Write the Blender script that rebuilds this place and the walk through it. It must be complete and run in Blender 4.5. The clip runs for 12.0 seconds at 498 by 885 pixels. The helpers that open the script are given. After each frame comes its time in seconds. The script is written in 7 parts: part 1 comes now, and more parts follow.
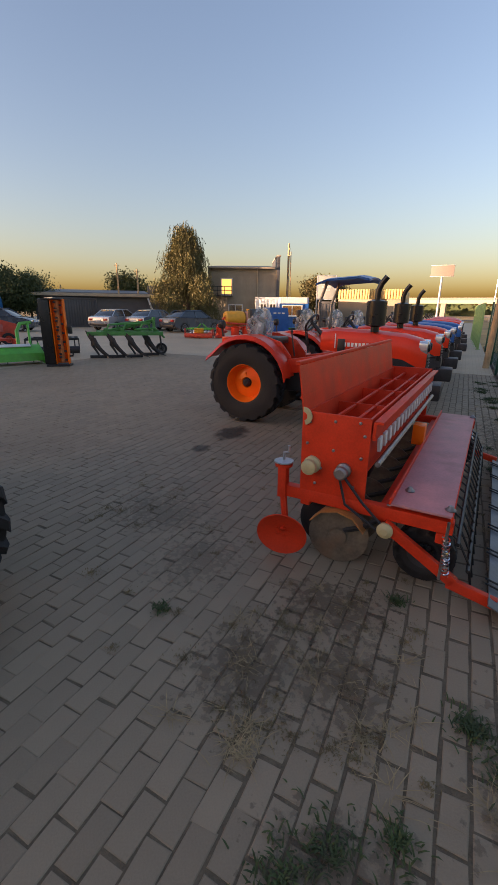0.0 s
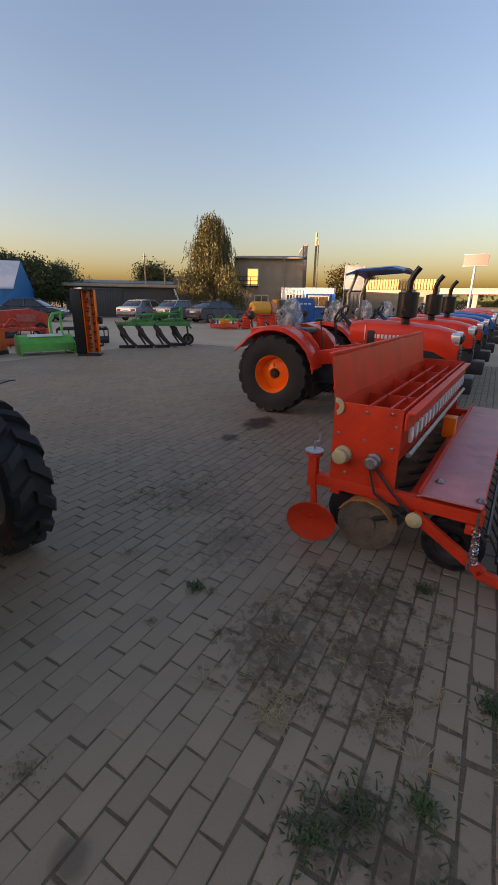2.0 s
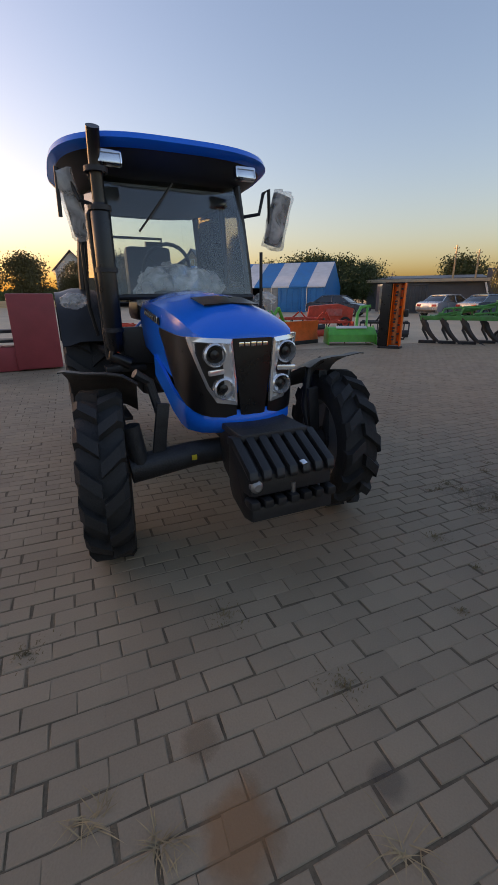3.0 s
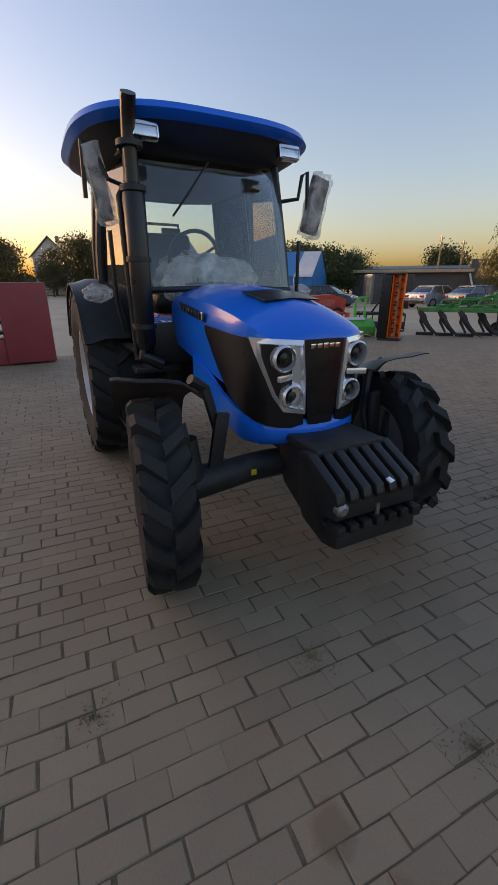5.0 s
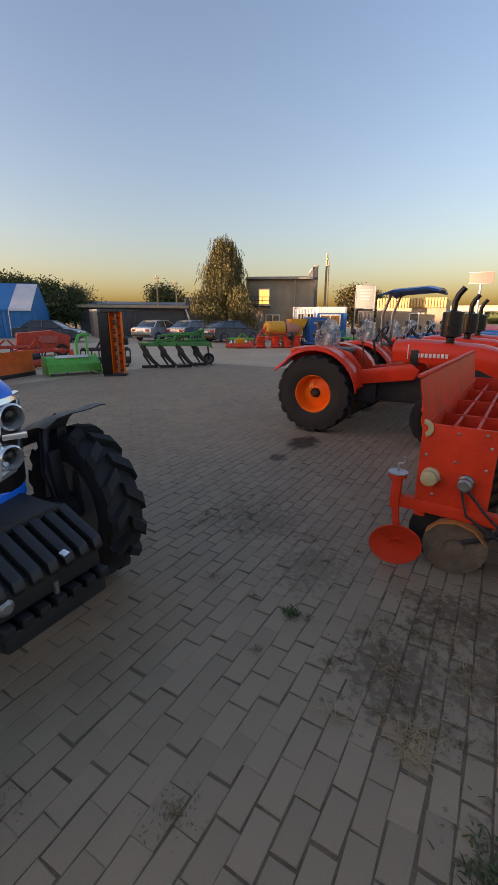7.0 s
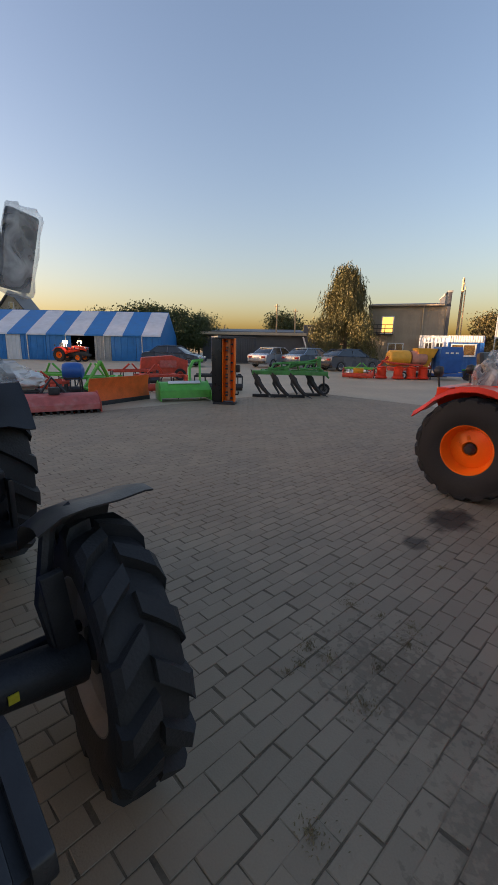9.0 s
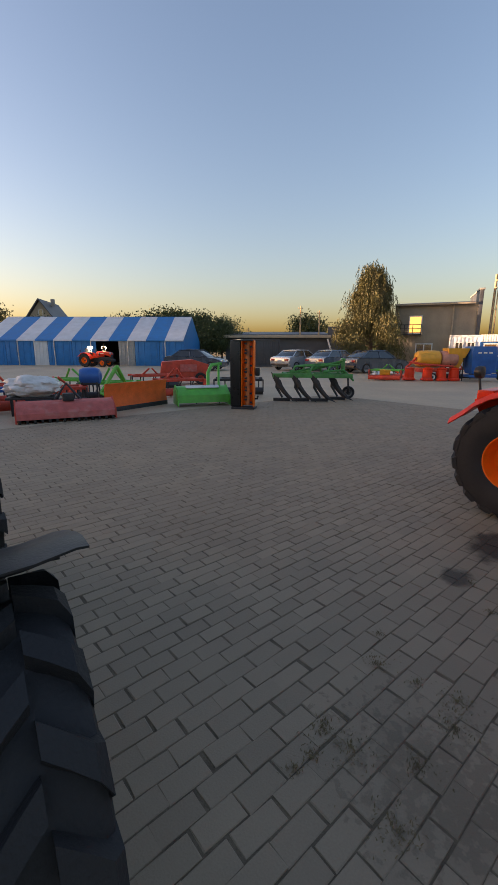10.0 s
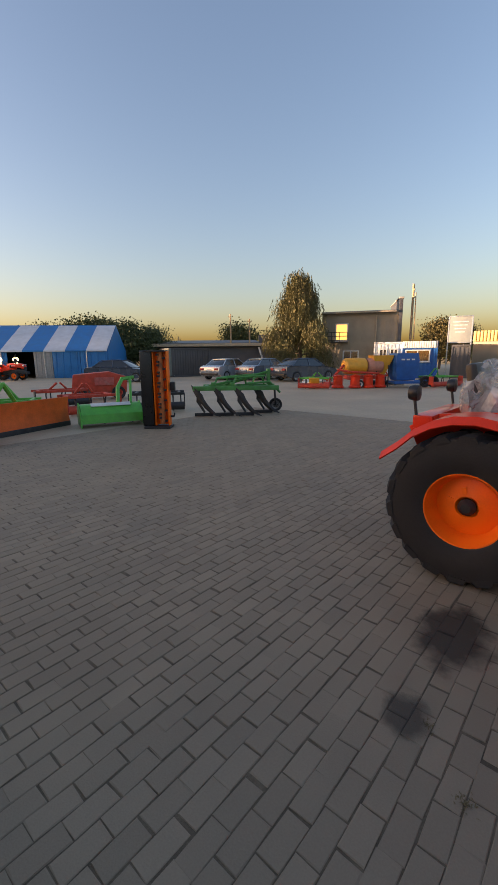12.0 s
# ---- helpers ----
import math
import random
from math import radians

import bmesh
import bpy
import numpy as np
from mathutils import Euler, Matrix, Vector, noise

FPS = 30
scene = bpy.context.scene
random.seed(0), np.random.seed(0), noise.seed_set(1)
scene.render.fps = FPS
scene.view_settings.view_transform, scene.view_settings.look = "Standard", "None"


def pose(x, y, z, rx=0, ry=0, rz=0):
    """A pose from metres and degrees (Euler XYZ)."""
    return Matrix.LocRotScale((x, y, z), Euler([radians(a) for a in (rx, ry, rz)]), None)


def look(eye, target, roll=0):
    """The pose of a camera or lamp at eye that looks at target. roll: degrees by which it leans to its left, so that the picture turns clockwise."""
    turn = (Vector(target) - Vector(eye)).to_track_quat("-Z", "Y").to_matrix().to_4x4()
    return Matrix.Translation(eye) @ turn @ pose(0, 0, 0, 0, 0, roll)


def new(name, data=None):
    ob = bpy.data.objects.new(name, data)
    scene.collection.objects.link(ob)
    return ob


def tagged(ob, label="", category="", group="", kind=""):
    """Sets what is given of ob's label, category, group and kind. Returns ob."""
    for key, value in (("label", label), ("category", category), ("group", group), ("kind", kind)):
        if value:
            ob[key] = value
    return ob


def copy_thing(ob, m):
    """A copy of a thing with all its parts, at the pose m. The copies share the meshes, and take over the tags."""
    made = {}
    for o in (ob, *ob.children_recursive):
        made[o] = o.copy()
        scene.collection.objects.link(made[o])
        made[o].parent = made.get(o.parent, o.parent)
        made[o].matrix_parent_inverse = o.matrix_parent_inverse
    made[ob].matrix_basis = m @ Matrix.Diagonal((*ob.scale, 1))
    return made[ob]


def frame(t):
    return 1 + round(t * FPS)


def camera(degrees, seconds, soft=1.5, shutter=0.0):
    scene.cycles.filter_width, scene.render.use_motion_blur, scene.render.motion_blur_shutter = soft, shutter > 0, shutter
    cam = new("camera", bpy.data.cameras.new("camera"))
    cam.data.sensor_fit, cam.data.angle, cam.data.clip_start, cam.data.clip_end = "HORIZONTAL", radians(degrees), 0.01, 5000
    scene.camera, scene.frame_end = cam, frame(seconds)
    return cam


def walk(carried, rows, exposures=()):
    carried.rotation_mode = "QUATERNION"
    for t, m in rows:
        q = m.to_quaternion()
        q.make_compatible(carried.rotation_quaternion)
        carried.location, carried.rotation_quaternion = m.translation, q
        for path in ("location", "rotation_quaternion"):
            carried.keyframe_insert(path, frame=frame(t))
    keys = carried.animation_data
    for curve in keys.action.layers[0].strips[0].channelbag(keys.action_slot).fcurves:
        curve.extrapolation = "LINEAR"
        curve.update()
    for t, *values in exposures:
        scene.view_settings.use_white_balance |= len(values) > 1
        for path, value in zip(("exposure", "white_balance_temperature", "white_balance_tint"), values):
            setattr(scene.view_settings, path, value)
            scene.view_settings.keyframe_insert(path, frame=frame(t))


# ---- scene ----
cam = camera(62.1, 12.0)
PATH = [
    (0, (0.309, 0.042, 1.477), (-0.543, 1.745, 0.869), 0.7),
    (0.5, (0.326, 0.011, 1.481), (-0.408, 1.758, 0.843), -0.3),
    (1, (0.363, -0.041, 1.489), (-0.191, 1.772, 0.849), -0.4),
    (1.5, (0.353, -0.066, 1.497), (-0.175, 1.755, 0.859), -0.0),
    (2, (0.292, -0.055, 1.482), (-0.649, 1.587, 0.833), 0.8),
    (2.5, (0.105, -0.239, 1.429), (-1.503, 0.725, 0.731), 1.2),
    (3, (0.131, -0.372, 1.372), (-1.612, 0.348, 0.707), -0.3),
    (4.8, (-0.295, -0.670, 1.403), (-2.039, 0.007, 0.695), 0.2),
    (5, (-0.292, -0.655, 1.398), (-1.988, 0.135, 0.689), 0.1),
    (5.5, (-0.240, -0.685, 1.422), (-1.673, 0.517, 0.715), 1.7),
    (6, (-0.161, -0.659, 1.464), (-1.300, 0.845, 0.798), 2.3),
    (6.5, (-0.067, -0.435, 1.464), (-0.980, 1.233, 0.841), 0.9),
    (7, (-0.127, -0.281, 1.504), (-1.110, 1.366, 0.935), 0.2),
    (7.5, (-0.354, -0.066, 1.532), (-1.454, 1.516, 0.993), 0.7),
    (9.3, (-0.962, 0.707, 1.506), (-2.390, 2.033, 1.058), 0.6),
    (9.5, (-1.027, 0.749, 1.498), (-2.458, 2.073, 1.052), -0.0),
    (10, (-1.124, 1.032, 1.492), (-2.610, 2.295, 1.051), 0.2),
    (10.5, (-1.260, 1.302, 1.506), (-2.813, 2.483, 1.065), 0.0),
    (11, (-1.466, 1.564, 1.506), (-3.016, 2.749, 1.068), -0.4),
    (11.5, (-1.609, 1.842, 1.508), (-3.060, 3.152, 1.083), -0.3),
    (12, (-1.631, 2.108, 1.557), (-2.917, 3.586, 1.151), -0.6),
]
walk(cam, [(t, look(eye, target, roll)) for t, eye, target, roll in PATH],
     [(0, 2.15, 6650, 30), (8, 2.2, 6600, 28), (12, 2.16, 6550, 26)])

# ---- world, sun, exposure ----
SUN_AZ, SUN_EL = radians(136), radians(2.6)   # low sun behind the walker, to the left
world = bpy.data.worlds.new("evening_sky")
scene.world = world
world.use_nodes = True
wn = world.node_tree
sky = wn.nodes.new("ShaderNodeTexSky")
sky.sky_type = "NISHITA"
sky.sun_disc = False
sky.sun_elevation = SUN_EL
sky.sun_rotation = -SUN_AZ
sky.air_density, sky.dust_density, sky.ozone_density = 1.0, 2.4, 1.6
bg = wn.nodes["Background"]
wn.links.new(sky.outputs[0], bg.inputs[0])
bg.inputs[1].default_value = 0.15
sun = bpy.data.lights.new("sun", "SUN")
sun.energy, sun.angle, sun.color = 4.0, radians(0.6), (1.0, 0.72, 0.42)
sun_ob = new("sun", sun)
sd = Vector((-math.sin(SUN_AZ) * math.cos(SUN_EL), math.cos(SUN_AZ) * math.cos(SUN_EL), math.sin(SUN_EL)))
sun_ob.matrix_world = look(sd * 50, (0, 0, 0))

# ---- materials ----
MATS = {}


def mat(name, col, rough=0.6, metal=0.0, var=0.25, scale=6.0, bump=0.15, bscale=60.0, coat=0.0, rnd=0.0, dirt=None, dirt_amt=0.0):
    """A surface: base colour, blotches at a coarse scale, grain at a fine one, fine relief, optional dirt patches."""
    if name in MATS:
        return MATS[name]
    m = bpy.data.materials.new(name)
    m.use_nodes = True
    nt = m.node_tree
    N, L = nt.nodes, nt.links
    b = N["Principled BSDF"]
    tc = N.new("ShaderNodeTexCoord")
    n1, n2 = N.new("ShaderNodeTexNoise"), N.new("ShaderNodeTexNoise")
    n1.inputs["Scale"].default_value, n2.inputs["Scale"].default_value = scale, bscale
    n1.inputs["Detail"].default_value, n2.inputs["Detail"].default_value = 4, 3
    for n in (n1, n2):
        L.new(tc.outputs["Object"], n.inputs["Vector"])
    add = N.new("ShaderNodeMath")
    add.operation = "MULTIPLY_ADD"
    L.new(n2.outputs["Fac"], add.inputs[0])
    add.inputs[1].default_value = 0.4
    L.new(n1.outputs["Fac"], add.inputs[2])
    last = add.outputs[0]
    if rnd:
        oi = N.new("ShaderNodeObjectInfo")
        ge = N.new("ShaderNodeNewGeometry")
        s = N.new("ShaderNodeMath")
        s.operation = "ADD"
        L.new(oi.outputs["Random"], s.inputs[0])
        L.new(ge.outputs["Random Per Island"], s.inputs[1])
        f = N.new("ShaderNodeMath")
        f.operation = "FRACT"
        L.new(s.outputs[0], f.inputs[0])
        k = N.new("ShaderNodeMath")
        k.operation = "MULTIPLY_ADD"
        L.new(f.outputs[0], k.inputs[0])
        k.inputs[1].default_value = rnd
        L.new(last, k.inputs[2])
        last = k.outputs[0]
    mr = N.new("ShaderNodeMapRange")
    mr.inputs["From Min"].default_value, mr.inputs["From Max"].default_value = 0.45, 0.95 + rnd
    mr.inputs["To Min"].default_value, mr.inputs["To Max"].default_value = 1 - var, 1 + var
    L.new(last, mr.inputs["Value"])
    mx = N.new("ShaderNodeVectorMath")
    mx.operation = "SCALE"
    mx.inputs[0].default_value = col[:3]
    L.new(mr.outputs[0], mx.inputs["Scale"])
    out = mx.outputs[0]
    if dirt:
        n3 = N.new("ShaderNodeTexNoise")
        n3.inputs["Scale"].default_value, n3.inputs["Detail"].default_value = scale * 0.45, 6
        L.new(tc.outputs["Object"], n3.inputs["Vector"])
        r3 = N.new("ShaderNodeMapRange")
        r3.inputs["From Min"].default_value, r3.inputs["From Max"].default_value = 0.52, 0.72
        r3.inputs["To Max"].default_value = dirt_amt
        L.new(n3.outputs["Fac"], r3.inputs["Value"])
        mm = N.new("ShaderNodeMix")
        mm.data_type = "RGBA"
        L.new(r3.outputs[0], mm.inputs["Factor"])
        L.new(out, mm.inputs["A"])
        mm.inputs["B"].default_value = (*dirt, 1)
        out = mm.outputs["Result"]
    L.new(out, b.inputs["Base Color"])
    rr = N.new("ShaderNodeMapRange")
    rr.inputs["To Min"].default_value, rr.inputs["To Max"].default_value = max(rough - 0.12, 0.03), min(rough + 0.15, 1)
    L.new(n1.outputs["Fac"], rr.inputs["Value"])
    L.new(rr.outputs[0], b.inputs["Roughness"])
    b.inputs["Metallic"].default_value = metal
    b.inputs["Coat Weight"].default_value = coat
    b.inputs["Coat Roughness"].default_value = 0.08
    if bump:
        bp = N.new("ShaderNodeBump")
        bp.inputs["Strength"].default_value, bp.inputs["Distance"].default_value = bump, 0.01
        L.new(n2.outputs["Fac"], bp.inputs["Height"])
        L.new(bp.outputs[0], b.inputs["Normal"])
    MATS[name] = m
    return m


def glass(name, tint, rough=0.03, alpha=0.25):
    """Thin pane: mostly clear, a share of gloss."""
    if name in MATS:
        return MATS[name]
    m = bpy.data.materials.new(name)
    m.use_nodes = True
    nt = m.node_tree
    N, L = nt.nodes, nt.links
    o = N["Material Output"]
    tr, gl, ms, fr = N.new("ShaderNodeBsdfTransparent"), N.new("ShaderNodeBsdfGlossy"), N.new("ShaderNodeMixShader"), N.new("ShaderNodeFresnel")
    tr.inputs[0].default_value = (*tint, 1)
    gl.inputs["Roughness"].default_value = rough
    k = N.new("ShaderNodeMath")
    k.operation = "ADD"
    k.inputs[1].default_value = alpha * 0.3
    L.new(fr.outputs[0], k.inputs[0])
    L.new(k.outputs[0], ms.inputs[0])
    L.new(tr.outputs[0], ms.inputs[1])
    L.new(gl.outputs[0], ms.inputs[2])
    L.new(ms.outputs[0], o.inputs[0])
    MATS[name] = m
    return m


def foil():
    """Cloudy clear plastic wrap."""
    if "foil" in MATS:
        return MATS["foil"]
    m = bpy.data.materials.new("foil")
    m.use_nodes = True
    nt = m.node_tree
    N, L = nt.nodes, nt.links
    b, o = N["Principled BSDF"], N["Material Output"]
    b.inputs["Base Color"].default_value = (0.85, 0.84, 0.82, 1)
    b.inputs["Roughness"].default_value = 0.22
    n = N.new("ShaderNodeTexNoise")
    n.inputs["Scale"].default_value, n.inputs["Detail"].default_value, n.inputs["Distortion"].default_value = 8, 4, 1.0
    tc = N.new("ShaderNodeTexCoord")
    L.new(tc.outputs["Object"], n.inputs["Vector"])
    bp = N.new("ShaderNodeBump")
    bp.inputs["Strength"].default_value, bp.inputs["Distance"].default_value = 0.5, 0.03
    L.new(n.outputs["Fac"], bp.inputs["Height"])
    L.new(bp.outputs[0], b.inputs["Normal"])
    t = N.new("ShaderNodeBsdfTransparent")
    ms = N.new("ShaderNodeMixShader")
    r = N.new("ShaderNodeMapRange")
    r.inputs["From Min"].default_value, r.inputs["From Max"].default_value = 0.3, 0.7
    r.inputs["To Min"].default_value, r.inputs["To Max"].default_value = 0.12, 0.6
    L.new(n.outputs["Fac"], r.inputs["Value"])
    L.new(r.outputs[0], ms.inputs[0])
    L.new(t.outputs[0], ms.inputs[1])
    L.new(b.outputs[0], ms.inputs[2])
    L.new(ms.outputs[0], o.inputs[0])
    MATS["foil"] = m
    return m


def glow(name, col, power):
    if name not in MATS:
        m = bpy.data.materials.new(name)
        m.use_nodes = True
        b = m.node_tree.nodes["Principled BSDF"]
        b.inputs["Base Color"].default_value = (*col, 1)
        b.inputs["Emission Color"].default_value = (*col, 1)
        b.inputs["Emission Strength"].default_value = power
        MATS[name] = m
    return MATS[name]


RED = mat("seeder_red_paint", (0.72, 0.05, 0.014), 0.45, 0, 0.2, 5, 0.08, 90, 0.0, 0, (0.4, 0.04, 0.02), 0.4)
RED_FADED = mat("faded_red_paint", (0.5, 0.12, 0.1), 0.55, 0, 0.2, 9, 0.1, 80, 0, 0, (0.5, 0.3, 0.26), 0.5)
TR_RED = mat("tractor_red_paint", (0.74, 0.045, 0.012), 0.3, 0, 0.1, 3, 0.02, 50, 0.2)
GREEN_D = mat("worn_green_paint", (0.06, 0.26, 0.06), 0.5, 0, 0.25, 8, 0.1, 50, 0, 0, (0.07, 0.1, 0.05), 0.5)
FAR_RED = mat("machine_red_paint", (0.55, 0.07, 0.04), 0.5, 0, 0.25, 6, 0.1, 50, 0, 0, (0.2, 0.08, 0.05), 0.5)
ORANGE = mat("orange_paint", (1.0, 0.17, 0.005), 0.4, 0, 0.12, 5, 0.04, 70, 0.2)
BLADE_OR = mat("orange_blade_paint", (0.75, 0.13, 0.025), 0.5, 0, 0.2, 4, 0.1, 40, 0, 0, (0.3, 0.1, 0.04), 0.5)
BLUE = mat("tractor_blue_paint", (0.0, 0.165, 0.8), 0.2, 0, 0.05, 3, 0.0, 40, 0.3)
BLUE.node_tree.nodes["Principled BSDF"].inputs["Specular IOR Level"].default_value = 0.3
BLUE2 = mat("machine_blue_paint", (0.01, 0.1, 0.36), 0.4, 0, 0.2, 4, 0.05, 40, 0.2)
GREEN = mat("implement_green_paint", (0.07, 0.4, 0.04), 0.4, 0, 0.2, 6, 0.08, 50, 0.1, 0, (0.1, 0.16, 0.05), 0.4)
YELLOW = mat("yellow_paint", (0.75, 0.36, 0.03), 0.45, 0, 0.12, 5, 0.05, 50)
BLACK = mat("black_plastic", (0.016, 0.016, 0.017), 0.42, 0, 0.3, 9, 0.1, 120)
SATIN = mat("black_satin_panel", (0.008, 0.008, 0.009), 0.3, 0, 0.2, 9, 0.02, 120)
IRON = mat("dark_cast_iron", (0.035, 0.035, 0.037), 0.5, 0.3, 0.3, 12, 0.25, 90)
STEEL = mat("worn_steel", (0.3, 0.29, 0.28), 0.42, 0.8, 0.3, 12, 0.2, 70, 0, 0, (0.16, 0.09, 0.05), 0.6)
CHROME = mat("chrome", (0.85, 0.85, 0.86), 0.08, 1.0, 0.05, 4, 0.0)
LAMPSILVER = mat("bright_lamp_silver", (0.9, 0.9, 0.9), 0.14, 0.72, 0.04, 4, 0.0)
ZINC = mat("zinc_sheet", (0.5, 0.52, 0.54), 0.4, 0.7, 0.25, 8, 0.1, 60, 0, 0, (0.3, 0.29, 0.26), 0.5)
RUST = mat("rusty_disc", (0.19, 0.145, 0.1), 0.7, 0.3, 0.4, 12, 0.3, 70, 0, 0, (0.2, 0.09, 0.04), 0.7)
RUBBER = mat("tyre_rubber", (0.015, 0.015, 0.0155), 0.72, 0, 0.3, 8, 0.3, 90, 0, 0, (0.032, 0.029, 0.026), 0.5)
RIM_G = mat("grey_rim", (0.2, 0.2, 0.2), 0.4, 0.3, 0.15)
RIM_W = mat("white_rim", (0.62, 0.62, 0.62), 0.35, 0.2, 0.1)
BRASS = mat("yellowed_plastic", (0.55, 0.46, 0.24), 0.5, 0, 0.15)
LINER = mat("grey_cab_liner", (0.22, 0.23, 0.25), 0.8, 0, 0.1)
WHITE = mat("white_paint", (0.72, 0.71, 0.68), 0.5, 0, 0.1, 3, 0.05, 40, 0, 0, (0.5, 0.47, 0.42), 0.4)
for m in (RED, RED_FADED, TR_RED, FAR_RED, ORANGE, BLADE_OR):
    m.node_tree.nodes["Principled BSDF"].inputs["Specular IOR Level"].default_value = 0.22
FOIL = foil()
CABGLASS = glass("cab_glass", (0.88, 0.92, 0.92), 0.02, 0.05)
DARKGLASS = glass("car_glass", (0.06, 0.07, 0.08), 0.03, 0.3)
LENS = glass("lamp_lens", (0.9, 0.9, 0.9), 0.05, 0.5)


# ---- building helpers ----
def tag(ob, label, category, group="", kind=""):
    return tagged(ob, label, category, group, kind)


def thing(name, m, label, category, group="", kind=""):
    e = new(name)
    e.empty_display_size = 0.1
    e.matrix_world = m
    return tagged(e, label, category, group, kind)


def mesh_of(name, bm, material, smooth=False):
    me = bpy.data.meshes.new(name)
    bm.normal_update()
    bm.to_mesh(me)
    bm.free()
    me.materials.append(material)
    if smooth:
        me.shade_smooth()
        me.set_sharp_from_angle(angle=radians(38))
    return me


def part(name, bm, material, parent, label="", smooth=True, m=None):
    ob = new(name, mesh_of(name, bm, material, smooth))
    ob.parent = parent
    if m is not None:
        ob.matrix_local = m
    if label:
        ob["label"] = label
    return ob


def solo(name, bm, material, label, category, group="", kind="", m=None, smooth=True):
    ob = new(name, mesh_of(name, bm, material, smooth))
    if m is not None:
        ob.matrix_world = m
    return tagged(ob, label, category, group, kind)


def B():
    return bmesh.new()


def box(bm, c, s, bev=0.0, rot=(0, 0, 0)):
    """A box of size s round c, with chamfered edges."""
    t = bmesh.new()
    bmesh.ops.create_cube(t, size=1, matrix=Matrix.Diagonal((*s, 1)))
    if bev:
        bmesh.ops.bevel(t, geom=t.edges[:], offset=min(bev, 0.45 * min(s)), segments=2, profile=0.6, affect="EDGES")
    bmesh.ops.transform(t, matrix=pose(*c, *rot), verts=t.verts)
    me = bpy.data.meshes.new("tmp")
    t.to_mesh(me)
    t.free()
    bm.from_mesh(me)
    bpy.data.meshes.remove(me)
    return bm


def tube(bm, pts, r, seg=10, caps=True):
    """A round bar along points; r is one radius or one for each point."""
    pts = [Vector(p) for p in pts]
    rs = r if isinstance(r, (list, tuple)) else [r] * len(pts)
    rings = []
    up = None
    for i, p in enumerate(pts):
        d = (pts[min(i + 1, len(pts) - 1)] - pts[max(i - 1, 0)]).normalized()
        if up is None:
            up = d.orthogonal().normalized()
        up = (up - d * up.dot(d)).normalized()
        side = d.cross(up)
        rings.append([bm.verts.new(p + (up * math.cos(a) + side * math.sin(a)) * rs[i]) for a in (2 * math.pi * k / seg for k in range(seg))])
    for a, b in zip(rings, rings[1:]):
        for k in range(seg):
            bm.faces.new((a[k], a[(k + 1) % seg], b[(k + 1) % seg], b[k]))
    if caps:
        bm.faces.new(rings[0][::-1])
        bm.faces.new(rings[-1])
    return bm


def lathe(bm, prof, seg=32, axis="Y", centre=(0, 0, 0)):
    """Turns a profile of (radius, along) round an axis."""
    rings = []
    for r, h in prof:
        ring = []
        for k in range(seg):
            a = 2 * math.pi * k / seg
            u, v = r * math.cos(a), r * math.sin(a)
            p = {"Y": (u, h, v), "X": (h, u, v), "Z": (u, v, h)}[axis]
            ring.append(bm.verts.new(Vector(p) + Vector(centre)))
        rings.append(ring)
    for a, b in zip(rings, rings[1:]):
        for k in range(seg):
            bm.faces.new((a[k], a[(k + 1) % seg], b[(k + 1) % seg], b[k]))
    ends = prof[0] != prof[-1]
    if ends and prof[0][0] > 1e-4:
        bm.faces.new(rings[0][::-1])
    if ends and prof[-1][0] > 1e-4:
        bm.faces.new(rings[-1])
    bmesh.ops.recalc_face_normals(bm, faces=bm.faces[:])
    return bm


def prism(bm, poly, depth, plane="XZ", at=0.0, bev=0.0):
    """Extrudes an outline; plane XZ goes along y from at, XY along z, YZ along x."""
    t = bmesh.new()
    f = {"XZ": lambda a, b, d: (a, d, b), "XY": lambda a, b, d: (a, b, d), "YZ": lambda a, b, d: (d, a, b)}[plane]
    v0 = [t.verts.new(f(a, b, at)) for a, b in poly]
    v1 = [t.verts.new(f(a, b, at + depth)) for a, b in poly]
    t.faces.new(v0)
    t.faces.new(v1[::-1])
    n = len(poly)
    for i in range(n):
        t.faces.new((v0[i], v1[i], v1[(i + 1) % n], v0[(i + 1) % n]))
    bmesh.ops.recalc_face_normals(t, faces=t.faces[:])
    if bev:
        bmesh.ops.bevel(t, geom=t.edges[:], offset=bev, segments=2, profile=0.6, affect="EDGES")
    me = bpy.data.meshes.new("tmp")
    t.to_mesh(me)
    t.free()
    bm.from_mesh(me)
    bpy.data.meshes.remove(me)
    return bm


def loft(bm, sections, close=True, caps=True):
    """Skins between rings of points with equal counts."""
    rings = [[bm.verts.new(p) for p in s] for s in sections]
    n = len(rings[0])
    for a, b in zip(rings, rings[1:]):
        for k in range(n if close else n - 1):
            bm.faces.new((a[k], a[(k + 1) % n], b[(k + 1) % n], b[k]))
    if caps and close:
        bm.faces.new(rings[0][::-1])
        bm.faces.new(rings[-1])
    bmesh.ops.recalc_face_normals(bm, faces=bm.faces[:])
    return bm


def sheet(bm, grid, thick):
    """A thin curved plate from a grid of points, given thickness."""
    vs = [[bm.verts.new(p) for p in row] for row in grid]
    fs = []
    for a, b in zip(vs, vs[1:]):
        for k in range(len(a) - 1):
            fs.append(bm.faces.new((a[k], a[k + 1], b[k + 1], b[k])))
    bmesh.ops.recalc_face_normals(bm, faces=fs)
    bmesh.ops.solidify(bm, geom=fs, thickness=thick)
    return bm


